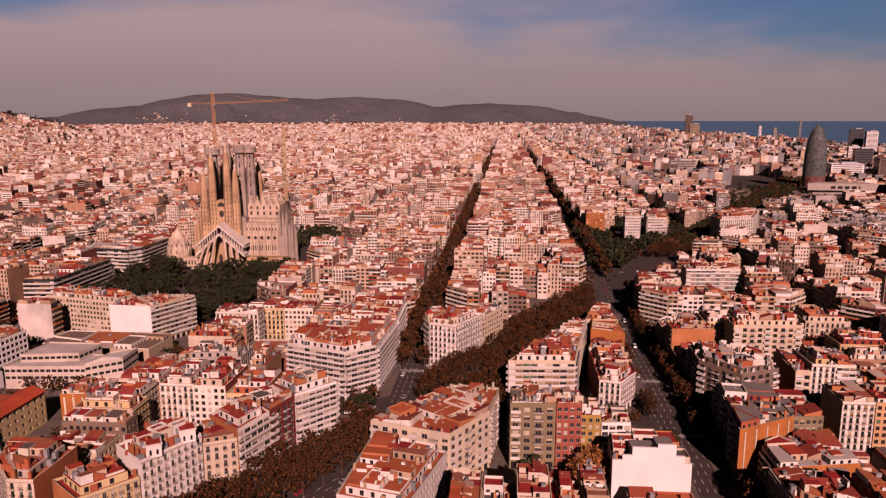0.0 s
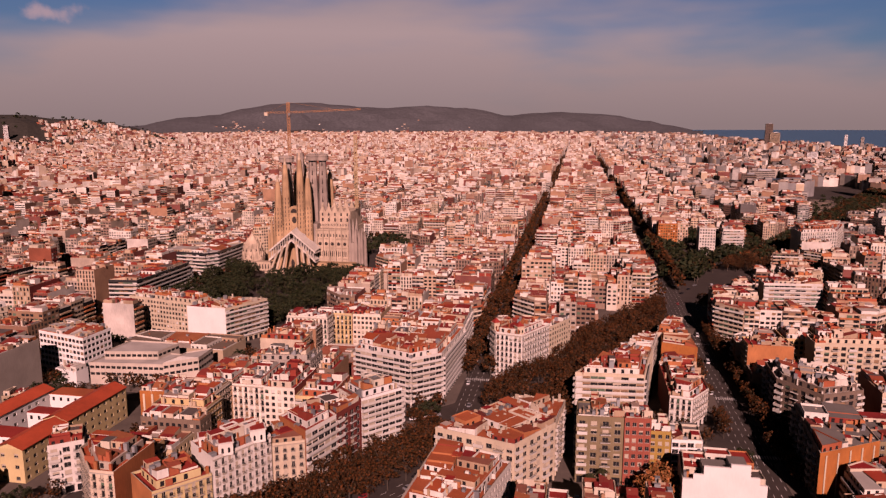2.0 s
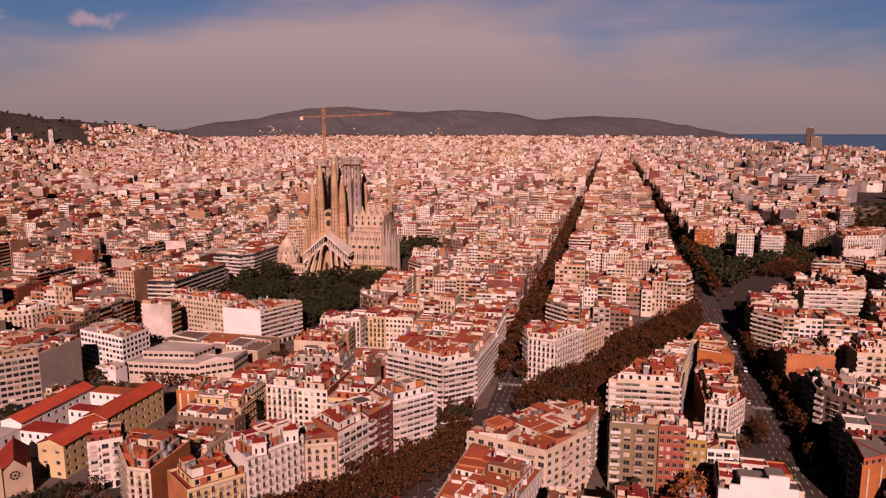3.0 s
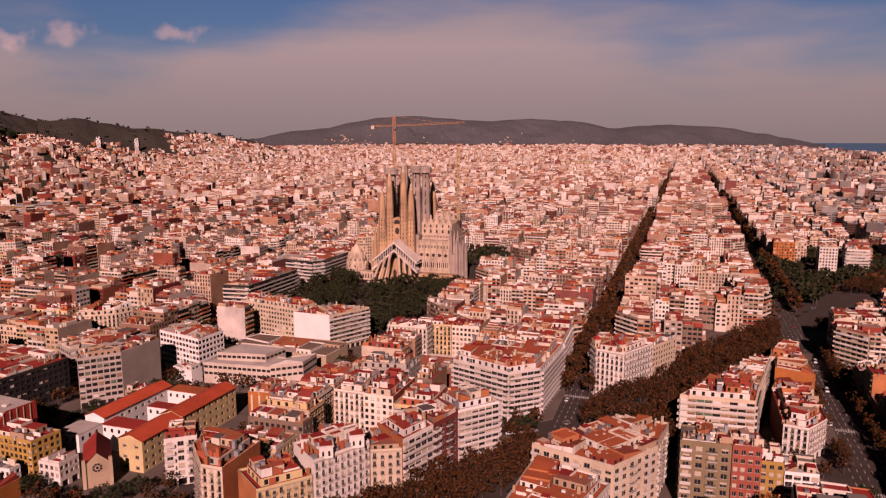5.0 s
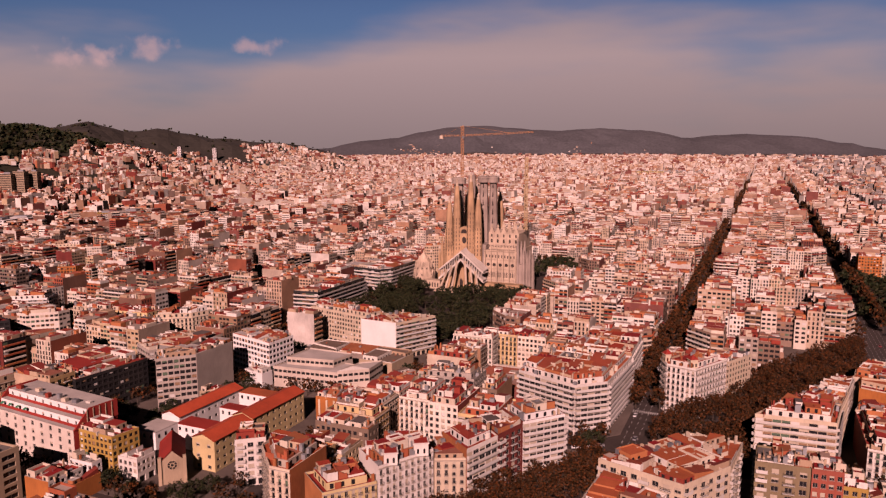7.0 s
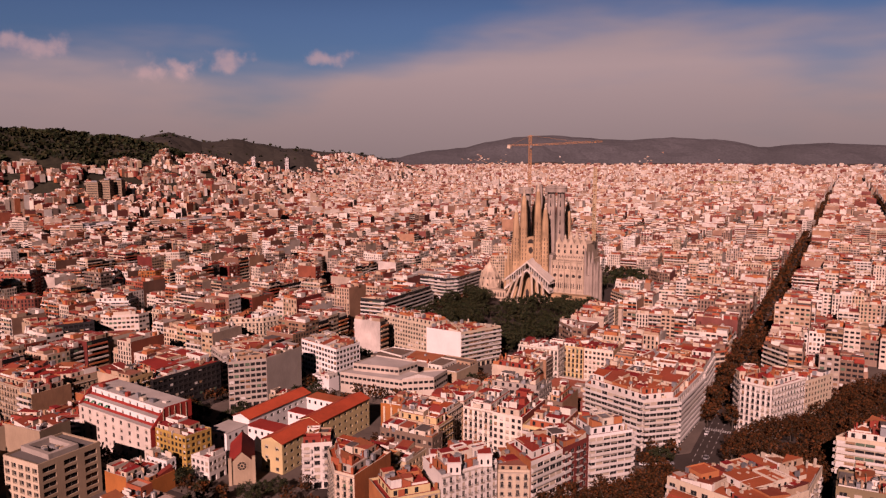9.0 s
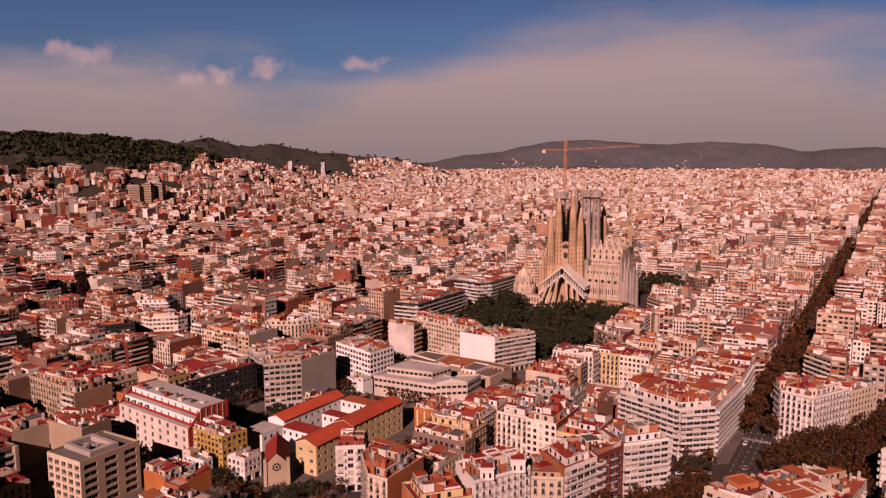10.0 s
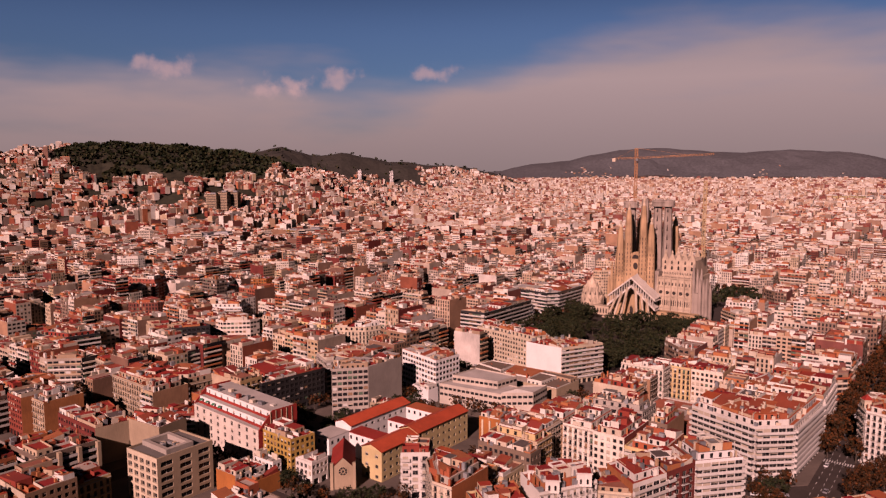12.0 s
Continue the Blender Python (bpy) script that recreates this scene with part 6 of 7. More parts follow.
def build_grid_block():
    """A square block: deep square windows in a white frame on one front, wide paired windows in tan stone on the other, and a sunk roof with machines."""
    ob = thing("grid_block", "tan stone block with deep square windows and grey roof", "building")
    a, b, c, d = GRID_BLOCK
    s = Shape()
    for p, q, slot, bays, ww, wh, deep in ((a, b, 1, 5, 2.9, 2.3, 0.9), (b, c, 0, 3, 5.6, 2.1, 0.5)):
        for f, m, turn, w, h in facade(s, slot, p, q, 1.0, 21.0, 6, bays, ww, wh, 0.5, deep):
            share("window", window_mesh(w, h, 0), ob, Matrix.Translation(m) @ Matrix.Rotation(turn, 4, "Z"))
        s.poly([(*p, 0), (*q, 0), (*q, 1.0), (*p, 1.0)], 0)
        s.poly([(*p, 21), (*q, 21), (*q, 22.6), (*p, 22.6)], slot)
    for p, q in ((c, d), (d, a)):
        s.poly([(*p, 0), (*q, 0), (*q, 22.6), (*p, 22.6)], 0)
    inner = inset(GRID_BLOCK, 0.6)
    for n in range(4):
        j = (n + 1) % 4
        s.poly([(*GRID_BLOCK[n], 22.6), (*GRID_BLOCK[j], 22.6), (*inner[j], 22.6), (*inner[n], 22.6)], 0)
        s.poly([(*inner[j], 21.8), (*inner[n], 21.8), (*inner[n], 22.6), (*inner[j], 22.6)], 0)
    s.put("wall", [C_TAN, C_CREAM], ob)
    s = Shape()
    s.poly([(*p, 21.8) for p in inner], 0)
    s.put("roof", [R_GREY], ob)
    # raised plant floor round a sunk well
    for x, y, w, l, z in ((-30, -471, 19, 2.0, 2.2), (-30, -482, 19, 2.0, 2.2), (-38.5, -476.5, 2.0, 9.0, 2.2), (-21.5, -476.5, 2.0, 9.0, 2.2)):
        s = Shape()
        s.box((x, y, 21.8), (w, l, z), 0, 0)
        s.put("roof_screen", [C_GREY], ob)
    rnd = random.Random(19)
    for i in range(16):
        s = Shape()
        s.box((rnd.uniform(-36, -24), rnd.uniform(-480, -473), 21.85), (rnd.uniform(0.8, 2.2), rnd.uniform(0.8, 1.8), rnd.uniform(0.8, 2.6)), 0, 0)
        s.put("roof_machine", [M_METAL if i % 3 else M_BOX], ob)


build_grid_block()
build_mansard()
build_school()
build_chapel()
build_hall()


# ---- the basilica ----
S_SAND = one("sandstone", (0.60, 0.38, 0.21), stain=0.5, grain=0.6)
S_PALE = one("pale_carved_stone", (0.66, 0.50, 0.36), stain=0.5, grain=0.6)
S_WHITE = one("white_carved_stone", (0.78, 0.68, 0.58), stain=0.4, grain=0.6)
S_GREY = one("grey_tower_stone", (0.42, 0.33, 0.27), stain=0.45, grain=0.5)
# windows and openings are flat sheets; their inner shade is this colour
S_DARK = one("dark_opening_shade", (0.05, 0.035, 0.028))
C_CRANE = one("orange_crane_paint", (0.60, 0.27, 0.10), stain=0.2, rough=0.5)
C_CRANE2 = one("yellow_crane_paint", (0.62, 0.42, 0.20), stain=0.2, rough=0.5)


def spindle(s, x, y, z0, profile, sides=14, slot=0, ribs=0.0):
    """A tower turned from rows of (height, radius), with shallow ribs."""
    n0 = len(s.v)
    for z, r in profile:
        for i in range(sides):
            t = 2 * math.pi * i / sides
            k = r * (1 + (ribs if i % 2 else -ribs))
            s.v.append((x + k * math.cos(t), y + k * math.sin(t), z0 + z))
    for a in range(len(profile) - 1):
        for i in range(sides):
            j = (i + 1) % sides
            s.f.append((n0 + a * sides + i, n0 + a * sides + j, n0 + (a + 1) * sides + j, n0 + (a + 1) * sides + i))
            s.m.append(slot)
    s.f.append(tuple(n0 + (len(profile) - 1) * sides + i for i in range(sides)))
    s.m.append(slot)


def radius_at(profile, z):
    for (a, ra), (b, rb) in zip(profile, profile[1:]):
        if a <= z <= b:
            return ra + (rb - ra) * (z - a) / (b - a)
    return profile[-1][1]


def bell_tower(ob, x, y, h, r, stone, slits=True):
    prof = [(0, r * 1.05), (h * 0.25, r), (h * 0.5, r * 0.95), (h * 0.68, r * 0.86), (h * 0.8, r * 0.74), (h * 0.88, r * 0.58), (h * 0.93, r * 0.42)]
    s = Shape()
    spindle(s, x, y, 0, prof, 16, 0, 0.035)
    tower = s.put("bell_tower", [stone], ob, "tapering sandstone bell tower with louvre slits")
    s = Shape()
    spindle(s, x, y, h * 0.92, [(0, r * 0.34), (h * 0.02, r * 0.40), (h * 0.035, r * 0.22), (h * 0.06, r * 0.30), (h * 0.08, 0.15)], 10)
    s.put("pinnacle", [S_PALE], tower)
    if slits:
        # slits are dark sheets laid on the shaft, shade put into their colour
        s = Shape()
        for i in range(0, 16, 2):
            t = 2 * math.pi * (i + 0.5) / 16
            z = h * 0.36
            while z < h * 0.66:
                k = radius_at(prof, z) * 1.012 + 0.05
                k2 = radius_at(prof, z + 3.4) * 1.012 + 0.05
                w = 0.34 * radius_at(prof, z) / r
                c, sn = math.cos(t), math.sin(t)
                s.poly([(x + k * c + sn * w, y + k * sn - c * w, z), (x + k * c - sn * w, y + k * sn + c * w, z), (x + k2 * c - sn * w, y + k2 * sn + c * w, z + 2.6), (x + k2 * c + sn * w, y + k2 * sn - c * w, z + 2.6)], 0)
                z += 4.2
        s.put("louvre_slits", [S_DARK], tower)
    return tower


def strut(s, a, b, w, slot=0):
    """A square bar from a to b."""
    ax = Vector(b) - Vector(a)
    u = ax.orthogonal().normalized() * w / 2
    v = ax.normalized().cross(u.normalized()) * w / 2
    n = len(s.v)
    for p in (Vector(a), Vector(b)):
        for d in (u + v, v - u, -u - v, u - v):
            s.v.append(tuple(p + d))
    for i in range(4):
        j = (i + 1) % 4
        s.f.append((n + i, n + j, n + 4 + j, n + 4 + i))
        s.m.append(slot)
    s.f.extend([(n + 3, n + 2, n + 1, n), (n + 4, n + 5, n + 6, n + 7)])
    s.m.extend([slot, slot])


def arch_windows(s, x0, x1, y, z, count, w, h, slot):
    """Pointed dark windows on a wall that faces -y."""
    for i in range(count):
        c = x0 + (x1 - x0) * (i + 0.5) / count
        s.poly([(c - w / 2, y, z), (c + w / 2, y, z), (c + w / 2, y, z + h * 0.7), (c, y, z + h), (c - w / 2, y, z + h * 0.7)], slot)


def round_windows(s, x0, x1, y, z, count, r, slot):
    for i in range(count):
        c = x0 + (x1 - x0) * (i + 0.5) / count
        s.poly([(c + r * math.cos(6.2832 * k / 12), y, z + r * math.sin(6.2832 * k / 12)) for k in range(12)], slot)


def build_basilica():
    ob = thing("basilica", "great sandstone basilica with clustered bell towers, gabled porch and unfinished spires", "church", at=(0, 0, 0))
    yf = 19.0
    for x, h in ((-36.6, 94), (-28.4, 112), (-13.3, 117), (-5.4, 98)):
        bell_tower(ob, x, yf + 2, h, 4.2, S_SAND)
    # towers of the far front
    for x, h in ((-42, 98), (-33, 107), (-14, 107), (-4.5, 98)):
        bell_tower(ob, x, 84, h, 4.6, S_SAND, False)
    # unfinished central towers with working platforms
    for x, y, h, r in ((-37, 46, 112, 6.2), (-27, 58, 114, 5.2), (-9.0, 46, 114, 5.2), (1.0, 47, 114, 4.8), (-16, 64, 112, 5.4)):
        s = Shape()
        spindle(s, x, y, 0, [(0, r), (60, r * 0.95), (90, r * 0.82), (h, r * 0.66)], 16, 0, 0.05)
        tower = s.put("central_tower", [S_GREY], ob, "grey unfinished central tower")
        # tall openings are painted shade: dark sheets laid on the tower
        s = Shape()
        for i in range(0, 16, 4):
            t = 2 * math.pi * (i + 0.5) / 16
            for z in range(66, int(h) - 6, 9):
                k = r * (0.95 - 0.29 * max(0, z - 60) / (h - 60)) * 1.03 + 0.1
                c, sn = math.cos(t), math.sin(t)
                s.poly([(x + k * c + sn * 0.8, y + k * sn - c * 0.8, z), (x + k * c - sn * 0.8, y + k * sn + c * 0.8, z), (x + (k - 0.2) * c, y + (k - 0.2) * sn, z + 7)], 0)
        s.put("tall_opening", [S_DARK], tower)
        if y < 50:
            s = Shape()
            spindle(s, x, y, h - 7, [(0, r * 0.9), (0.5, r * 1.28), (1.2, r * 1.28), (1.2, r * 1.2), (4.5, r * 1.2), (4.6, r * 1.28), (6.5, r * 1.2)], 16)
            s.put("work_platform", [S_GREY], tower)
    # wall between the towers with the round-headed opening and rose
    s = Shape()
    s.box((-20.0, yf + 3, 0), (30, 6, 44), 0, 0)
    s.box((-20.0, yf + 3, 44), (12, 5, 14), 0, 0)
    for i in range(9):
        a, b = math.pi * i / 9, math.pi * (i + 1) / 9
        s.poly([(-20.0 + 6 * math.cos(a), yf + 0.5, 58 + 6 * math.sin(a)), (-20.0 + 6 * math.cos(a), yf + 5.5, 58 + 6 * math.sin(a)),
                (-20.0 + 6 * math.cos(b), yf + 5.5, 58 + 6 * math.sin(b)), (-20.0 + 6 * math.cos(b), yf + 0.5, 58 + 6 * math.sin(b))], 0)
        s.poly([(-20.0, yf + 0.5, 58), (-20.0 + 6 * math.cos(a), yf + 0.5, 58 + 6 * math.sin(a)), (-20.0 + 6 * math.cos(b), yf + 0.5, 58 + 6 * math.sin(b))], 0)
    front = s.put("porch_wall", [S_SAND], ob)
    s = Shape()
    s.poly([(-20.0 + 2.4 * math.cos(6.2832 * k / 16), yf - 0.06 + 0.5, 50 + 3.4 * math.sin(6.2832 * k / 16)) for k in range(16)], 0)
    s.put("oval_window", [S_DARK], front)
    # the arch is not cut through: a dark sheet carries its shade
    s = Shape()
    s.poly([(-20.0 + 3.6 * math.cos(math.pi * k / 10), yf + 0.42, 57 + 4.2 * math.sin(math.pi * k / 10)) for k in range(11)], 0)
    s.put("arched_opening", [S_DARK], front)
    # portals are dark sheets on the wall, their depth of shade painted
    s = Shape()
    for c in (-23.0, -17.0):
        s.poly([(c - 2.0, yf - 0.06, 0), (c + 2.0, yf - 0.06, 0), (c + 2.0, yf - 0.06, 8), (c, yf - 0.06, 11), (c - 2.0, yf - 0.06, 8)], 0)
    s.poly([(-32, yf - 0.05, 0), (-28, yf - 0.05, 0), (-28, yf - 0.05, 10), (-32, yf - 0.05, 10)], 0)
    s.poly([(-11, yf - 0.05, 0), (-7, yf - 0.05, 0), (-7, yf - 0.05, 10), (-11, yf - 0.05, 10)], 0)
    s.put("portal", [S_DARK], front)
    # gabled porch roof: upper coping, colonnade, lower coping that springs in three arches
    xm, half, ya, yb = -17.5, 24.0, 4.0, yf
    for side in (-1, 1):
        s = Shape()
        x1 = xm + side * half
        top = [(xm, ya, 41), (x1, ya, 21.5), (x1, yb, 23), (xm, yb, 43)]
        s.poly(top if side < 0 else top[::-1], 0)
        s.poly([(xm, ya, 39.2), (x1, ya, 19.7), (x1, ya, 21.5), (xm, ya, 41)][:: side], 0)
        low = [(xm, ya, 39.2), (x1, ya, 19.7), (x1, yb, 19.7), (xm, yb, 39.2)]
        s.poly(low[:: side], 0)
        s.put("porch_coping", [S_WHITE], ob, "pale stone gable coping")
        s = Shape()
        pts = []
        for i in range(13):
            u = i / 12
            x = xm + side * half * u
            z = 33.5 - 20.5 * u
            pts.append((x, z))
        for (xa, za), (xb, zb) in zip(pts, pts[1:]):
            for y, flip in ((ya, 1), (yb - 4, -1)):
                s.poly([(xa, y, za - 2.4), (xb, y, zb - 2.4), (xb, y, zb), (xa, y, za)][:: side * flip], 0)
            s.poly([(xa, ya, za), (xb, ya, zb), (xb, yb - 4, zb), (xa, yb - 4, za)][:: side], 0)
            s.poly([(xa, ya, za - 2.4), (xa, yb - 4, za - 2.4), (xb, yb - 4, zb - 2.4), (xb, ya, zb - 2.4)][:: side], 0)
        s.put("porch_beam", [S_WHITE], ob)
        for i in range(1, 10):
            u = i / 10
            c = Shape()
            x = xm + side * half * u
            strut(c, (x, ya + 1, 33.2 - 20.5 * u), (x, ya + 1, 40 - 19.4 * u), 0.75)
            c.put("small_column", [S_WHITE], ob)
    for base, head, z in ((-39.0, -32.5, 17.5), (-33.0, -27.0, 22), (-26.0, -21.5, 27), (-9.0, -13.5, 27), (-2.0, -8.0, 22), (4.0, -2.5, 17.5)):
        c = Shape()
        a, b = Vector((base, -1.0, 0)), Vector((head, ya + 2, z + 3.5))
        n = 12
        ax = (b - a).normalized()
        u = ax.orthogonal().normalized()
        v = ax.cross(u)
        rings = [(0.0, 2.0), (0.12, 1.3), (0.5, 1.05), (0.85, 1.4), (1.0, 2.3)]
        n0 = len(c.v)
        for t, r in rings:
            for i in range(n):
                w = 2 * math.pi * i / n
                c.v.append(tuple(a.lerp(b, t) + (u * math.cos(w) + v * math.sin(w)) * r))
        for q in range(len(rings) - 1):
            for i in range(n):
                j = (i + 1) % n
                c.f.append((n0 + q * n + i, n0 + q * n + j, n0 + (q + 1) * n + j, n0 + (q + 1) * n + i))
                c.m.append(0)
        c.put("slanting_column", [S_PALE], ob)
    s = Shape()
    s.box((-17.5, 4, -0.2), (52, 14, 1.6), 0, 0)
    s.put("steps", [S_PALE], ob)
    # nave: high wall with gables, lower aisle with rows of windows, end still open
    x0, x1, yn = 1.5, 33.5, 27.0
    s = Shape()
    s.box(((x0 + x1) / 2, yn + 24, 0), (x1 - x0, 36, 57.5), 0, 0)
    high = s.put("nave_wall", [S_PALE], ob)
    for i in range(5):
        a, b = x0 + (x1 - x0) * i / 5, x0 + (x1 - x0) * (i + 1) / 5
        for y, name in ((yn + 6, "nave_gable"), (yn + 41, "nave_gable")):
            s = Shape()
            m = (a + b) / 2
            pts = [(a + 0.2, 57.5), (b - 0.2, 57.5), (b - 1.2, 59.5), (m + 0.7, 63.2), (m - 0.7, 63.2), (a + 1.2, 59.5)]
            s.poly([(x, y, z) for x, z in pts], 0)
            s.poly([(x, y + 1.2, z) for x, z in reversed(pts)], 0)
            for k in range(6):
                p, q = pts[k], pts[(k + 1) % 6]
                s.poly([(q[0], y, q[1]), (p[0], y, p[1]), (p[0], y + 1.2, p[1]), (q[0], y + 1.2, q[1])], 0)
            gable = s.put(name, [S_PALE], ob)
            p = Shape()
            spindle(p, m, y + 0.6, 62.7, [(0, 0.9), (1.0, 1.2), (2.0, 0.9), (3.6, 0.2)], 8)
            p.put("finial", [S_PALE], gable)
    s = Shape()
    arch_windows(s, x0, x1, yn + 5.95, 53.2, 5, 1.5, 3.4, 0)
    arch_windows(s, x0, x1, yn + 5.95, 47.5, 5, 1.9, 4.0, 0)
    arch_windows(s, x0, x1, yn + 5.95, 43.0, 20, 0.6, 2.4, 0)
    s.put("nave_windows", [S_DARK], high)
    s = Shape()
    s.box(((x0 + x1) / 2, yn + 22, 0), (x1 - x0 + 2, 52, 41), 0, 0)
    aisle = s.put("aisle_wall", [S_PALE], ob)
    s = Shape()
    arch_windows(s, x0, x1, yn - 4.06, 33.5, 10, 1.1, 3.2, 0)
    round_windows(s, x0, x1, yn - 4.06, 26.5, 5, 1.7, 0)
    arch_windows(s, x0, x1, yn - 4.06, 14, 15, 1.0, 6.0, 0)
    arch_windows(s, x0, x1, yn - 4.06, 3.5, 15, 1.0, 5.0, 0)
    s.put("aisle_windows", [S_DARK], aisle)
    for i in range(6):
        x = x0 + (x1 - x0) * i / 5
        s = Shape()
        s.box((x, yn - 4.6, 0), (1.3, 1.6, 39), 0, 0)
        s.box((x, yn - 4.6, 39), (0.8, 1.0, 4), 0, 0)
        s.put("buttress", [S_PALE], ob)
    for z in (11.5, 22.5, 31.5, 40.0):
        s = Shape()
        s.box(((x0 + x1) / 2, yn - 4.35, z), (x1 - x0, 0.9, 0.7), 0, 0)
        s.put("string_course", [S_PALE], ob)
    s = Shape()
    s.box((23, yn - 9, 0), (38, 10, 9), 0, 0)
    s.put("low_annex", [S_SAND], ob)
    s = Shape()
    s.box((37.5, yn + 16, 0), (7.5, 38, 28), 0, 0)
    s.put("end_wall", [S_GREY], ob)
    # the open end of the nave: bare piers and scaffold
    rnd = random.Random(4)
    for i in range(8):
        s = Shape()
        x, y, h = 35.0 + 2.0 * i, yn - 2 + 5 * (i % 3), 58 - 3.2 * i + rnd.uniform(-5, 5)
        spindle(s, x, y, 0, [(0, 2.2), (h * 0.5, 1.9), (h * 0.8, 1.4), (h, 0.4)], 8)
        s.put("bare_pier", [S_GREY], ob)
    # sacristy dome and lower buildings of the other end
    s = Shape()
    spindle(s, -67.0, yf + 4, 0, [(0, 11), (9, 11), (9.3, 11.6), (10, 10.8), (16, 10.2), (22, 8.6), (28, 5.6), (32, 2.6), (34.5, 0.9), (37, 0.3)], 12, 0, 0.05)
    s.put("sacristy_dome", [S_PALE], ob, "pale ribbed stone sacristy dome")
    s = Shape()
    for i in range(12):
        t = 2 * math.pi * (i + 0.5) / 12
        for z, r, h in ((11, 10.9, 4), (18, 9.9, 3), (2, 11.3, 5)):
            c, sn = math.cos(t), math.sin(t)
            s.poly([(-67.0 + r * c + sn * 0.8, yf + 4 + r * sn - c * 0.8, z), (-67.0 + r * c - sn * 0.8, yf + 4 + r * sn + c * 0.8, z), (-67.0 + (r - 0.6) * c, yf + 4 + (r - 0.6) * sn, z + h)], 0)
    s.put("dome_windows", [S_DARK], ob)
    for tier, (r, z0, wide, tall, count) in enumerate(((11.0, 7.0, 6.2, 10.0, 8), (8.6, 17.0, 4.4, 8.5, 8), (5.4, 24.5, 3.0, 6.0, 8))):
        for i in range(count):
            t = 2 * math.pi * (i + 0.5 * tier) / count
            c, sn = math.cos(t), math.sin(t)
            s = Shape()
            tri = [(-wide / 2, z0), (wide / 2, z0), (wide / 2, z0 + tall * 0.35), (0, z0 + tall), (-wide / 2, z0 + tall * 0.35)]
            front = [(-67.0 + r * c - u * sn, yf + 4 + r * sn + u * c, z) for u, z in tri]
            back = [(-67.0 + (r - 2.0) * c - u * sn, yf + 4 + (r - 2.0) * sn + u * c, z) for u, z in tri]
            s.poly(front, 0)
            for k in range(5):
                j = (k + 1) % 5
                s.poly([front[j], front[k], back[k], back[j]], 0)
            s.put("dome_gable", [S_PALE], ob)
            t += math.pi / count
            if tier < 2:
                s = Shape()
                spindle(s, -67.0 + r * math.cos(t), yf + 4 + r * math.sin(t), z0, [(0, 0.8), (tall * 0.7, 0.7), (tall * 1.05, 0.15)], 6)
                s.put("dome_pinnacle", [S_PALE], ob)
    s = Shape()
    s.box((-61, yf - 6, 0), (38, 9, 8.5), 0, 0)
    s.put("low_annex", [S_PALE], ob)
    s = Shape()
    arch_windows(s, -79, -43, yf - 10.56, 2, 12, 1.3, 5, 0)
    s.put("annex_windows", [S_DARK], ob)
    for i, (x, h) in enumerate(((-47.5, 52), (-51, 38), (-44.5, 60), (-78, 22), (-81, 18))):
        s = Shape()
        spindle(s, x, yf + 8 + i, 0, [(0, 2.2), (h * 0.6, 1.9), (h * 0.85, 1.2), (h, 0.2)], 8)
        s.put("pinnacle_tower", [S_SAND], ob)
    s = Shape()
    s.box((-20, 52, 0), (44, 56, 46), 0, 0)
    s.put("transept_wall", [S_GREY], ob)


def lattice(s, a, b, w, bay, bar, slot=0):
    """A square lattice mast or jib from a to b."""
    a, b = Vector(a), Vector(b)
    ax = (b - a).normalized()
    u = (Vector((0, 0, 1)) if abs(ax.z) < 0.7 else Vector((1, 0, 0))).cross(ax).normalized() * w / 2
    v = ax.cross(u.normalized()) * w / 2
    corner = [u + v, v - u, -u - v, u - v]
    for c in corner:
        strut(s, a + c, b + c, bar, slot)
    n = max(1, int((b - a).length / bay))
    for i in range(n):
        p, q = a.lerp(b, i / n), a.lerp(b, (i + 1) / n)
        for k in range(4):
            strut(s, p + corner[k], q + corner[(k + 1) % 4], bar * 0.7, slot)


def tower_crane(x, y, z0, top, tips, mat, label, w=2.2, weight=True):
    ob = thing("tower_crane", label, "crane")
    s = Shape()
    lattice(s, (x, y, z0), (x, y, top), w, 3.0, 0.32)
    s.put("mast", [mat], ob)
    if tips:
        (lx, ly, lz), (rx, ry, rz) = tips
        s = Shape()
        lattice(s, (x, y, top - 10), (rx, ry, rz), 1.3, 3.0, 0.18)
        s.put("jib", [mat], ob)
        s = Shape()
        lattice(s, (x, y, top - 10), (lx, ly, lz), 1.3, 3.0, 0.18)
        s.put("counter_jib", [mat], ob)
        s = Shape()
        s.box((lx, ly, lz - 3.2), (3.5, 2.5, 3.4), 0, 0)
        s.put("counterweight", [M_BOX], ob)
        s = Shape()
        for p, t in (((rx, ry, rz), 0.7), ((lx, ly, lz), 0.9)):
            e = Vector((x, y, top - 10)).lerp(Vector(p), t)
            strut(s, (x, y, top), e, 0.12)
        s.put("stay", [mat], ob)
        s = Shape()
        s.box((x + 1.8, y - 1.8, top - 13), (2.2, 2.2, 2.6), 0, 0)
        s.put("cab", [M_METAL], ob)
    return ob


build_basilica()
tower_crane(-33.5, 47.0, 108.0, 165.0, ((-57, 47, 155), (41, 52, 158)), C_CRANE, "orange lattice tower crane over the central towers")
tower_crane(36.5, 45.0, 60.0, 133.0, None, C_CRANE2, "pale yellow crane mast beside the nave", 2.4)


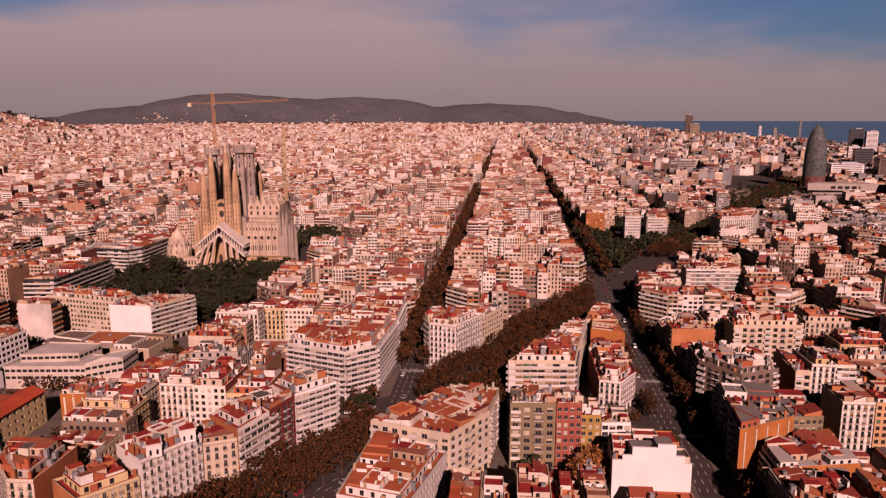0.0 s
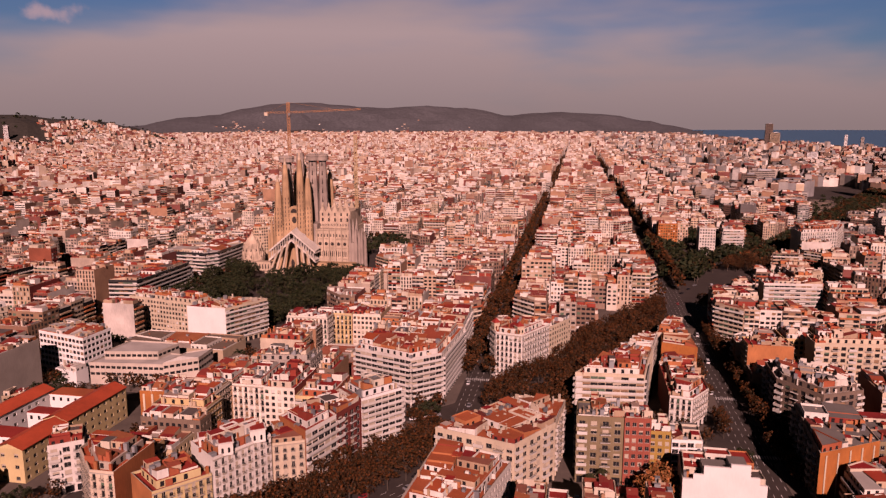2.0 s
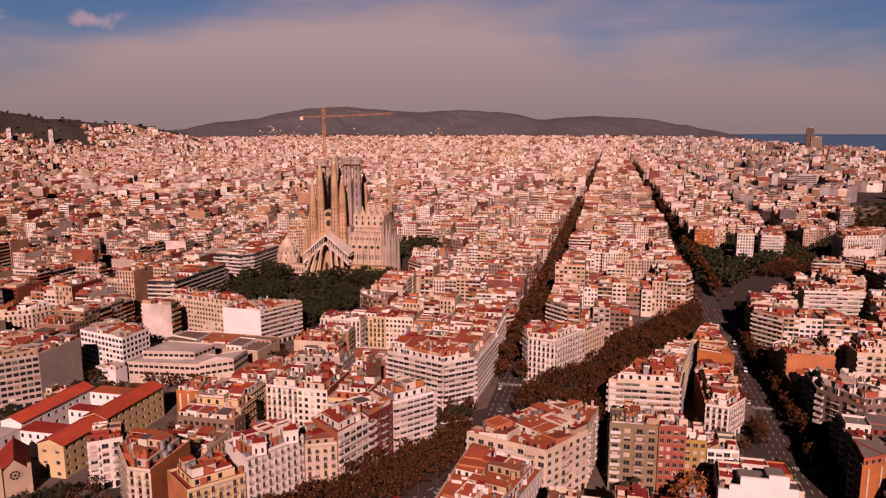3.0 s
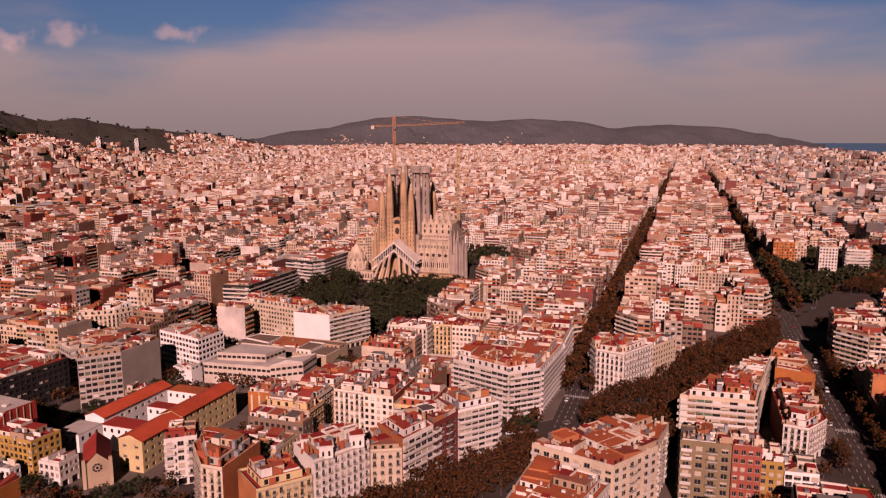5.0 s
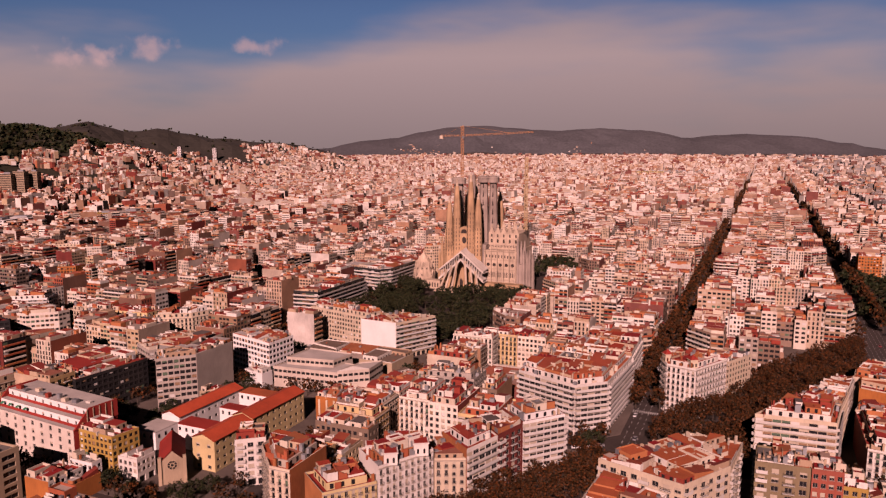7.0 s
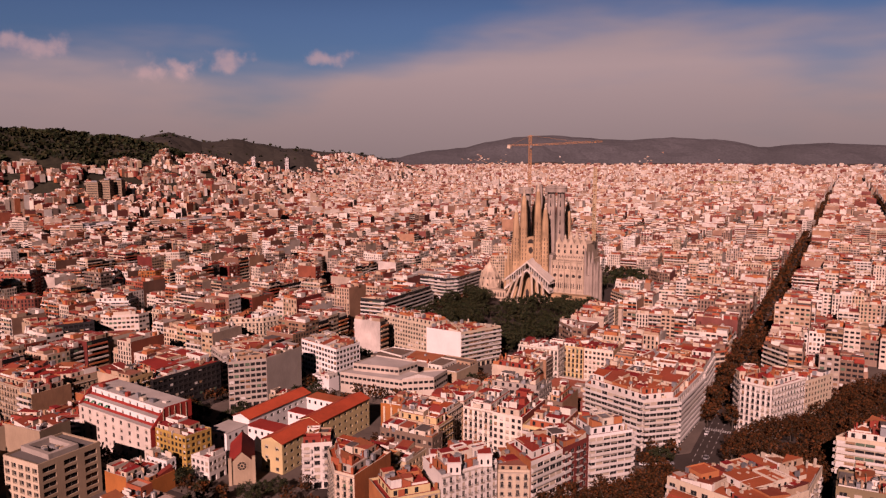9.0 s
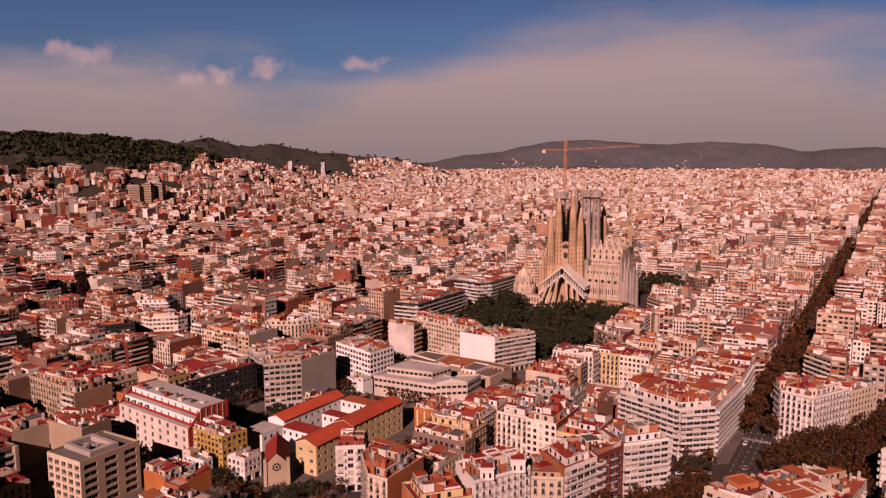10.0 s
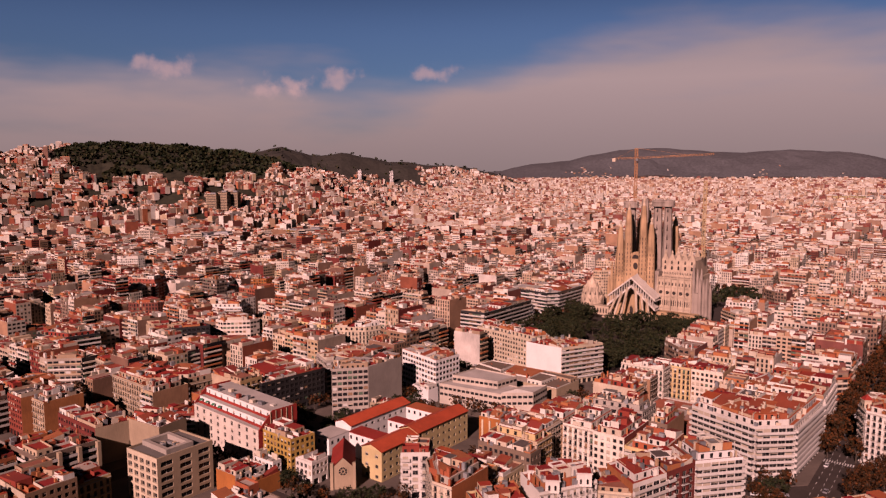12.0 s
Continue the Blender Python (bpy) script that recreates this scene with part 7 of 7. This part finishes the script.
# ---- far landmarks ----
def build_bullet_tower():
    x, y = 847.0, 802.0
    ob = thing("bullet_tower", "rounded glazed tower shading from red at the foot to grey blue", "tower", at=(x, y, 0))
    prof = [(0, 19), (20, 20.2), (50, 20.4), (75, 19.2), (95, 16.5), (110, 12.2), (118, 8.0), (123, 4.0), (125, 1.5)]
    low = one("red_glazed_louvres", (0.28, 0.10, 0.08), stain=0.6, rough=0.75, grain=0.5, streak=False)
    high = one("blue_grey_louvres", (0.12, 0.13, 0.12), stain=0.6, rough=0.75, grain=0.5, streak=False)
    for name, a, b, mat in (("lower_skin", 0, 28, low), ("upper_skin", 28, 125, high)):
        rows = [(a, radius_at(prof, a))] + [p for p in prof if a < p[0] < b] + [(b, radius_at(prof, b))]
        s = Shape()
        spindle(s, 0, 0, 0, rows, 32)
        s.put(name, [mat], ob)
    s = Shape()
    rnd = random.Random(12)
    for i in range(700):
        t, z = rnd.uniform(0, 6.2832), rnd.uniform(4, 112)
        k = radius_at(prof, z) + 0.12
        k2 = radius_at(prof, z + 1.8) + 0.12
        c, sn, w = math.cos(t), math.sin(t), 0.6
        s.poly([(k * c + sn * w, k * sn - c * w, z), (k * c - sn * w, k * sn + c * w, z), (k2 * c - sn * w, k2 * sn + c * w, z + 1.8), (k2 * c + sn * w, k2 * sn - c * w, z + 1.8)], 0)
    tagged(s.put("small_windows", [M_GLASS], ob), kind="stuff")


def office_tower(x, y, w, d, h, mat, label, turn=0.0, z0=0.0, k=1.0):
    """A tower block with window bands."""
    ob = thing("office_tower", label, "tower", "towers near the coast", (x, y, z0), turn)
    s = Shape()
    s.box((0, 0, -4), (w * k, d * k, h * k + 4), 0, 0)
    s.put("wall", [mat], ob)
    s = Shape()
    n = max(3, int(h / 4))
    for i in range(n):
        z = h * k * (i + 0.35) / n
        for sx, sy, L, t in ((0, -d / 2 - 0.06, w, 0), (w / 2 + 0.06, 0, d, 1.5708), (-w / 2 - 0.06, 0, d, -1.5708)):
            ux, uy = math.cos(t) * L * 0.46 * k, math.sin(t) * L * 0.46 * k
            hh = h * k / n * 0.45
            s.poly([(sx * k - ux, sy * k - uy, z), (sx * k + ux, sy * k + uy, z), (sx * k + ux, sy * k + uy, z + hh), (sx * k - ux, sy * k - uy, z + hh)], 0)
    tagged(s.put("window_bands", [M_GLASS], ob), kind="stuff")
    s = Shape()
    s.box((w * 0.1 * k, 0, h * k), (w * 0.5 * k, d * 0.5 * k, 3.5 * k), 0, 0)
    s.put("roof_plant", [M_METAL], ob)


def towers():
    # bearing, true distance, width, height, surface
    dark, pale, mid = C_DARK, C_PURE, C_GREY
    rows = [(24.6, 2300, 26, 60, pale, "white"), (25.2, 2100, 40, 62, dark, "dark"), (24.7, 2900, 40, 98, dark, "dark glazed"), (25.6, 2800, 34, 92, pale, "white"), (27.3, 2600, 30, 84, mid, "grey"),
            (28.2, 2900, 34, 92, dark, "dark"), (28.9, 2600, 40, 78, mid, "grey"), (27.0, 1750, 60, 58, C_BROWN, "brown"), (24.2, 1700, 60, 46, pale, "white"), (28.4, 1500, 34, 40, pale, "white"),
            (13.7, 5200, 44, 150, C_BROWN, "slender"), (14.1, 5200, 60, 92, C_TAN, "stepped"), (18.6, 4300, 14, 88, pale, "chimney-like"), (19.6, 4400, 16, 76, mid, "grey"), (21.2, 4300, 8, 120, mid, "thin"),
            (16.6, 2900, 34, 44, pale, "round white"), (13.4, 1900, 60, 34, mid, "grey"), (15.2, 1720, 70, 26, dark, "dark"), (12.6, 1800, 30, 30, C_BROWN, "brown"),
            (-44.0, 3900, 20, 62, pale, "pale"), (-41.5, 3900, 20, 62, pale, "pale"), (-65.6, 2150, 22, 30, C_TAN, "tan"), (-67.4, 2150, 22, 32, C_TAN, "tan"), (-55.2, 1950, 30, 46, C_TAN, "tan"), (-54.4, 1950, 26, 50, C_TAN, "tan"),
            (-53.6, 1970, 24, 44, C_TAN, "tan"), (-56.2, 1400, 60, 26, pale, "white"), (-54.6, 1420, 44, 26, pale, "white"), (-49.2, 1450, 40, 26, C_YELLOW, "yellow"), (-47.6, 1450, 40, 28, mid, "grey-white"), (-38.5, 1250, 34, 24, dark, "black")]
    for yaw, far, w, h, mat, word in rows:
        x, y = EYE.x + far * math.sin(radians(yaw)), EYE.y + far * math.cos(radians(yaw))
        fx, fy, fz, k = afar(x, y)
        office_tower(fx, fy, w, w * 0.7, h, mat, f"{word} tower block above the distant roofs", radians(-yaw * 0.4), terrain(fx, fy)[0], k)
    # long yellowish slab row in the far plain
    for i in range(9):
        x, y = -300 + 34 * i, 2900 + 10 * i
        fx, fy, fz, k = afar(x, y)
        office_tower(fx, fy, 30, 16, 34, C_PALE_YELLOW if i < 4 else mid, "yellowish slab of flats in the far plain", 0.0, terrain(fx, fy)[0], k)


def design_museum():
    """Low angular grey hall with a cantilevered upper floor at the foot of the rounded tower."""
    ob = thing("angular_hall", "low angular grey metal hall beside the rounded tower", "hall", at=(880, 760, 0))
    s = Shape()
    s.prism([(-62, -18), (30, -26), (34, 8), (-50, 12)], 0, 7, 0, 0)
    s.put("base", [C_GREY], ob)
    s = Shape()
    s.prism([(-70, -26), (48, -34), (44, 4), (-40, 2)], 7, 20, 0, 0, True)
    s.put("upper_hall", [C_GREY], ob)
    s = Shape()
    for i in range(6):
        s.poly([(-30 + 12 * i, -29.6 - 0.68 * (i - 0.5), 10), (-22 + 12 * i, -30.1 - 0.68 * (i - 0.5), 10), (-22 + 12 * i, -30.1 - 0.68 * (i - 0.5), 15), (-30 + 12 * i, -29.6 - 0.68 * (i - 0.5), 15)], 0)
    s.put("window_strip", [M_GLASS], ob)


design_museum()


def hill_woods():
    """Trees and rough clumps that break up the wooded hillside and its crest."""
    rnd = random.Random(21)
    s = Shape()
    for _ in range(11000):
        n = 0 if rnd.random() < 0.62 else 1
        far, reach, table = RIDGES[n]
        yaw = rnd.uniform(-72, -41) if n == 0 else rnd.uniform(-54, -30)
        d = far + rnd.uniform(-0.8, 0.06) * reach
        x, y = EYE.x + d * math.sin(radians(yaw)), EYE.y + d * math.cos(radians(yaw))
        z, hill, which = terrain(x, y)
        if which != n or hill < 0.2 or (n == 0 and not wooded(x, y)) or (n == 1 and (hill < 0.55 or rnd.random() < 0.96)):
            continue
        h = rnd.uniform(5, 11) * (1.4 if rnd.random() < 0.06 else 1)
        for _ in range(5):
            nn = Vector((rnd.gauss(0, 1), rnd.gauss(0, 1), rnd.gauss(0.5, 0.8))).normalized()
            u = nn.orthogonal().normalized() * h * 0.5
            v = nn.cross(u.normalized()) * h * 0.45
            p = Vector((x + rnd.gauss(0, h * 0.3), y + rnd.gauss(0, h * 0.3), z + h * rnd.uniform(0.3, 0.8)))
            s.poly([p - u, p - v, p + u, p + v], 0)
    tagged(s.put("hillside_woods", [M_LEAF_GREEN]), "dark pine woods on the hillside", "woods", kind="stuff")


def hill_houses():
    """Clusters of pale houses low on the far slopes."""
    rnd = random.Random(61)
    s = Shape()
    for yaw0, far0, spread, count in ((-26.3, 4060, 1.3, 26), (-24.6, 4020, 0.9, 12), (-13.6, 4020, 0.8, 10), (-9.0, 3990, 1.5, 16), (-19.0, 3980, 2.5, 20), (-32.0, 3960, 2.0, 20), (-45.5, 2800, 2.4, 90), (-40.0, 2850, 2.8, 90)):
        for _ in range(count):
            yaw, d = rnd.gauss(yaw0, spread * 0.5), rnd.gauss(far0, 45)
            x, y = EYE.x + d * math.sin(radians(yaw)), EYE.y + d * math.cos(radians(yaw))
            z = terrain(x, y)[0]
            s.box((x, y, z - 3), (rnd.uniform(6, 13), rnd.uniform(6, 10), rnd.uniform(5, 9)), rnd.uniform(0, 1.5), rnd.choice((0, 0, 1)), 2)
    tagged(s.put("hillside_houses", FAR_MATS), "clusters of pale houses on the far hillsides", "houses", kind="stuff")


build_bullet_tower()
towers()
hill_houses()
hill_woods()


# ---- roads ----
def strip(name, pts, mat, label, category, kind="structure"):
    s = Shape()
    for quad in pts:
        s.poly(quad, 0)
    return tagged(s.put(name, [mat]), label, category, kind=kind)


def road_marks():
    quads = []

    def dash(x, y, w, l, dx=0.0, dy=1.0):
        n = math.hypot(dx, dy)
        ux, uy = dx / n, dy / n
        px, py = uy * w / 2, -ux * w / 2
        quads.append([(x + px, y + py, 0.02), (x + px + ux * l, y + py + uy * l, 0.02), (x - px + ux * l, y - py + uy * l, 0.02), (x - px, y - py, 0.02)])

    y = -440.0
    while y < 150:
        for off in (-7.5, -4.5, -1.5, 1.5, 4.5, 7.5):
            dash(333.3 + off, y, 0.22, 3.0)
        for off in (-3.2, 0.0, 3.2):
            if y > -330:
                dash(200.0 + off, y, 0.2, 3.0)
        y += 7.0
    y = -440.0
    while y < 150:
        for off in (26.0, 29.5, 33.0):
            dash(diag_left(y) + off if y > -345 else 133 + 0.62 * (y + 431) + off, y, 0.22, 3.2, DIAG if y > -345 else 0.62, 1.0)
        y += 7.5
    # zebra crossings
    for cx, cy, w, along in ((200, -262, 16, 0), (205, -318, 16, 0), (333.3, -268, 24, 0), (333.3, -170, 24, 0), (333.3, -336, 24, 0), (200, -129, 14, 0)):
        n = int(w / 1.1)
        for i in range(n):
            dash(cx - w / 2 + (i + 0.5) * w / n, cy, 0.5, 3.5)
    strip("road_marking", quads, M_PAINT, "worn white lane dashes and zebra crossings", "road marking", "stuff")
    # lighter middle promenade of the avenue
    quads = []
    for a, b in ((4.0, 15.0), (41.5, 53.0)):
        for y0, y1 in ((-235, -130), (95, 420)):
            quads.append([(diag_left(y0) + a, y0, 0.06), (diag_left(y0) + b, y0, 0.06), (diag_left(y1) + b, y1, 0.06), (diag_left(y1) + a, y1, 0.06)])
    for k in range(5):
        u, v = k / 5, (k + 0.75) / 5
        strip("square_paving", [[(590 + 130 * u, 530 + 370 * u, 0.08), (745 + 115 * u, 540 + 220 * u, 0.08), (745 + 115 * v, 540 + 220 * v, 0.08), (590 + 130 * v, 530 + 370 * v, 0.08)]], M_SAND,
              "pale sandy paving of the open square", "pavement")
    strip("promenade", quads, M_PAVE, "paved promenade of the avenue under the trees", "pavement")


CAR_PAINTS = [one("car_paint_white", (0.75, 0.75, 0.74), stain=0.08, rough=0.3), one("car_paint_grey", (0.25, 0.25, 0.26), stain=0.08, rough=0.3),
              one("car_paint_black", (0.02, 0.02, 0.022), stain=0.08, rough=0.25), one("car_paint_red", (0.35, 0.03, 0.03), stain=0.08, rough=0.3)]
M_TYRE = one("tyre_rubber", (0.02, 0.02, 0.02))


def car_meshes(L, W, H, van=False):
    body, cabin, wheel = Shape(), Shape(), Shape()
    body.box((0, 0, 0.35), (L, W, H * 0.42), 0, 0)
    lo, hi = 0.35 + H * 0.42, H
    a, b = (-L * 0.46, L * 0.42) if van else (-L * 0.36, L * 0.22)
    c, d = (-L * 0.44, L * 0.30) if van else (-L * 0.24, L * 0.08)
    w0, w1 = W * 0.47, W * 0.40
    n = len(cabin.v)
    cabin.v += [(a, -w0, lo), (b, -w0, lo), (b, w0, lo), (a, w0, lo), (c, -w1, hi), (d, -w1, hi), (d, w1, hi), (c, w1, hi)]
    cabin.f += [(0, 1, 5, 4), (1, 2, 6, 5), (2, 3, 7, 6), (3, 0, 4, 7), (4, 5, 6, 7)]
    cabin.m += [0, 0, 0, 0, 1]
    k = 10
    for y in (-0.1, 0.1):
        wheel.v += [(0.32 * math.cos(6.2832 * i / k), y, 0.32 * math.sin(6.2832 * i / k)) for i in range(k)]
    for i in range(k):
        j = (i + 1) % k
        wheel.f.append((i, j, k + j, k + i))
        wheel.m.append(0)
    wheel.f += [tuple(range(k)), tuple(range(2 * k - 1, k - 1, -1))]
    wheel.m += [0, 0]
    return body, cabin, wheel.mesh("wheel", [M_TYRE])


def build_cars():
    rnd = random.Random(31)
    kinds = []
    for p, word in zip(CAR_PAINTS, ("white", "grey", "black", "red")):
        for van in (False, True):
            body, cabin, wheel = car_meshes(5.2 if van else 4.3, 1.95 if van else 1.75, 2.2 if van else 1.45, van)
            kinds.append((word, van, body.mesh("body", [p]), cabin.mesh("cabin", [M_GLASS, p]), wheel, 5.2 if van else 4.3, 1.95 if van else 1.75))

    def park(x, y, turn, pick=None):
        word, van, body, cabin, wheel, L, W = kinds[pick if pick is not None else rnd.choice((0, 0, 2, 2, 4, 4, 6, 1))]
        ob = thing("van" if van else "car", f"{word} {'delivery van' if van else 'parked car'} on the asphalt carriageway", "van" if van else "car", "vehicles on the streets", (x, y, 0.02), turn)
        share("body", body, ob, Matrix())
        share("cabin", cabin, ob, Matrix())
        for sx in (-0.32, 0.32):
            for sy in (-0.5, 0.5):
                share("wheel", wheel, ob, Matrix.Translation((sx * L, sy * W, 0.32)))

    park(334.3, -207.0, 1.5708, 1)
    for x, y in ((329, -352), (337, -150), (331, -120), (336, -60), (330, -25), (327, -260), (341, 10)):
        park(x, y, 1.5708)
    for x, y in ((197, -268), (203, -240), (198, -215), (202, -300), (197, -180)):
        park(x, y, 1.5708)
    for y in (-440, -428, -421, -409, -398, -388, -378, -366, -352):
        park(133 + 0.62 * (y + 431) + rnd.choice((22, 26, 31, 35)), y, math.atan2(1, 0.62))
    for y in (-240, -215, -180, -150, -60, -40, 0, 20, 45):
        park(diag_left(y) + rnd.choice((25, 30, 34)), y, math.atan2(1, DIAG))
    for x, y, t in ((352, -5, 0.9), (360, 12, 0.9), (344, -22, 0.9)):
        park(x, y, t)
    for x, y, t in ((188, -315, 0.4), (183, -318, 0.4), (178, -322, 0.4), (218, -322, 0.3)):
        park(x, y, t)


road_marks()
build_cars()
plant_all()
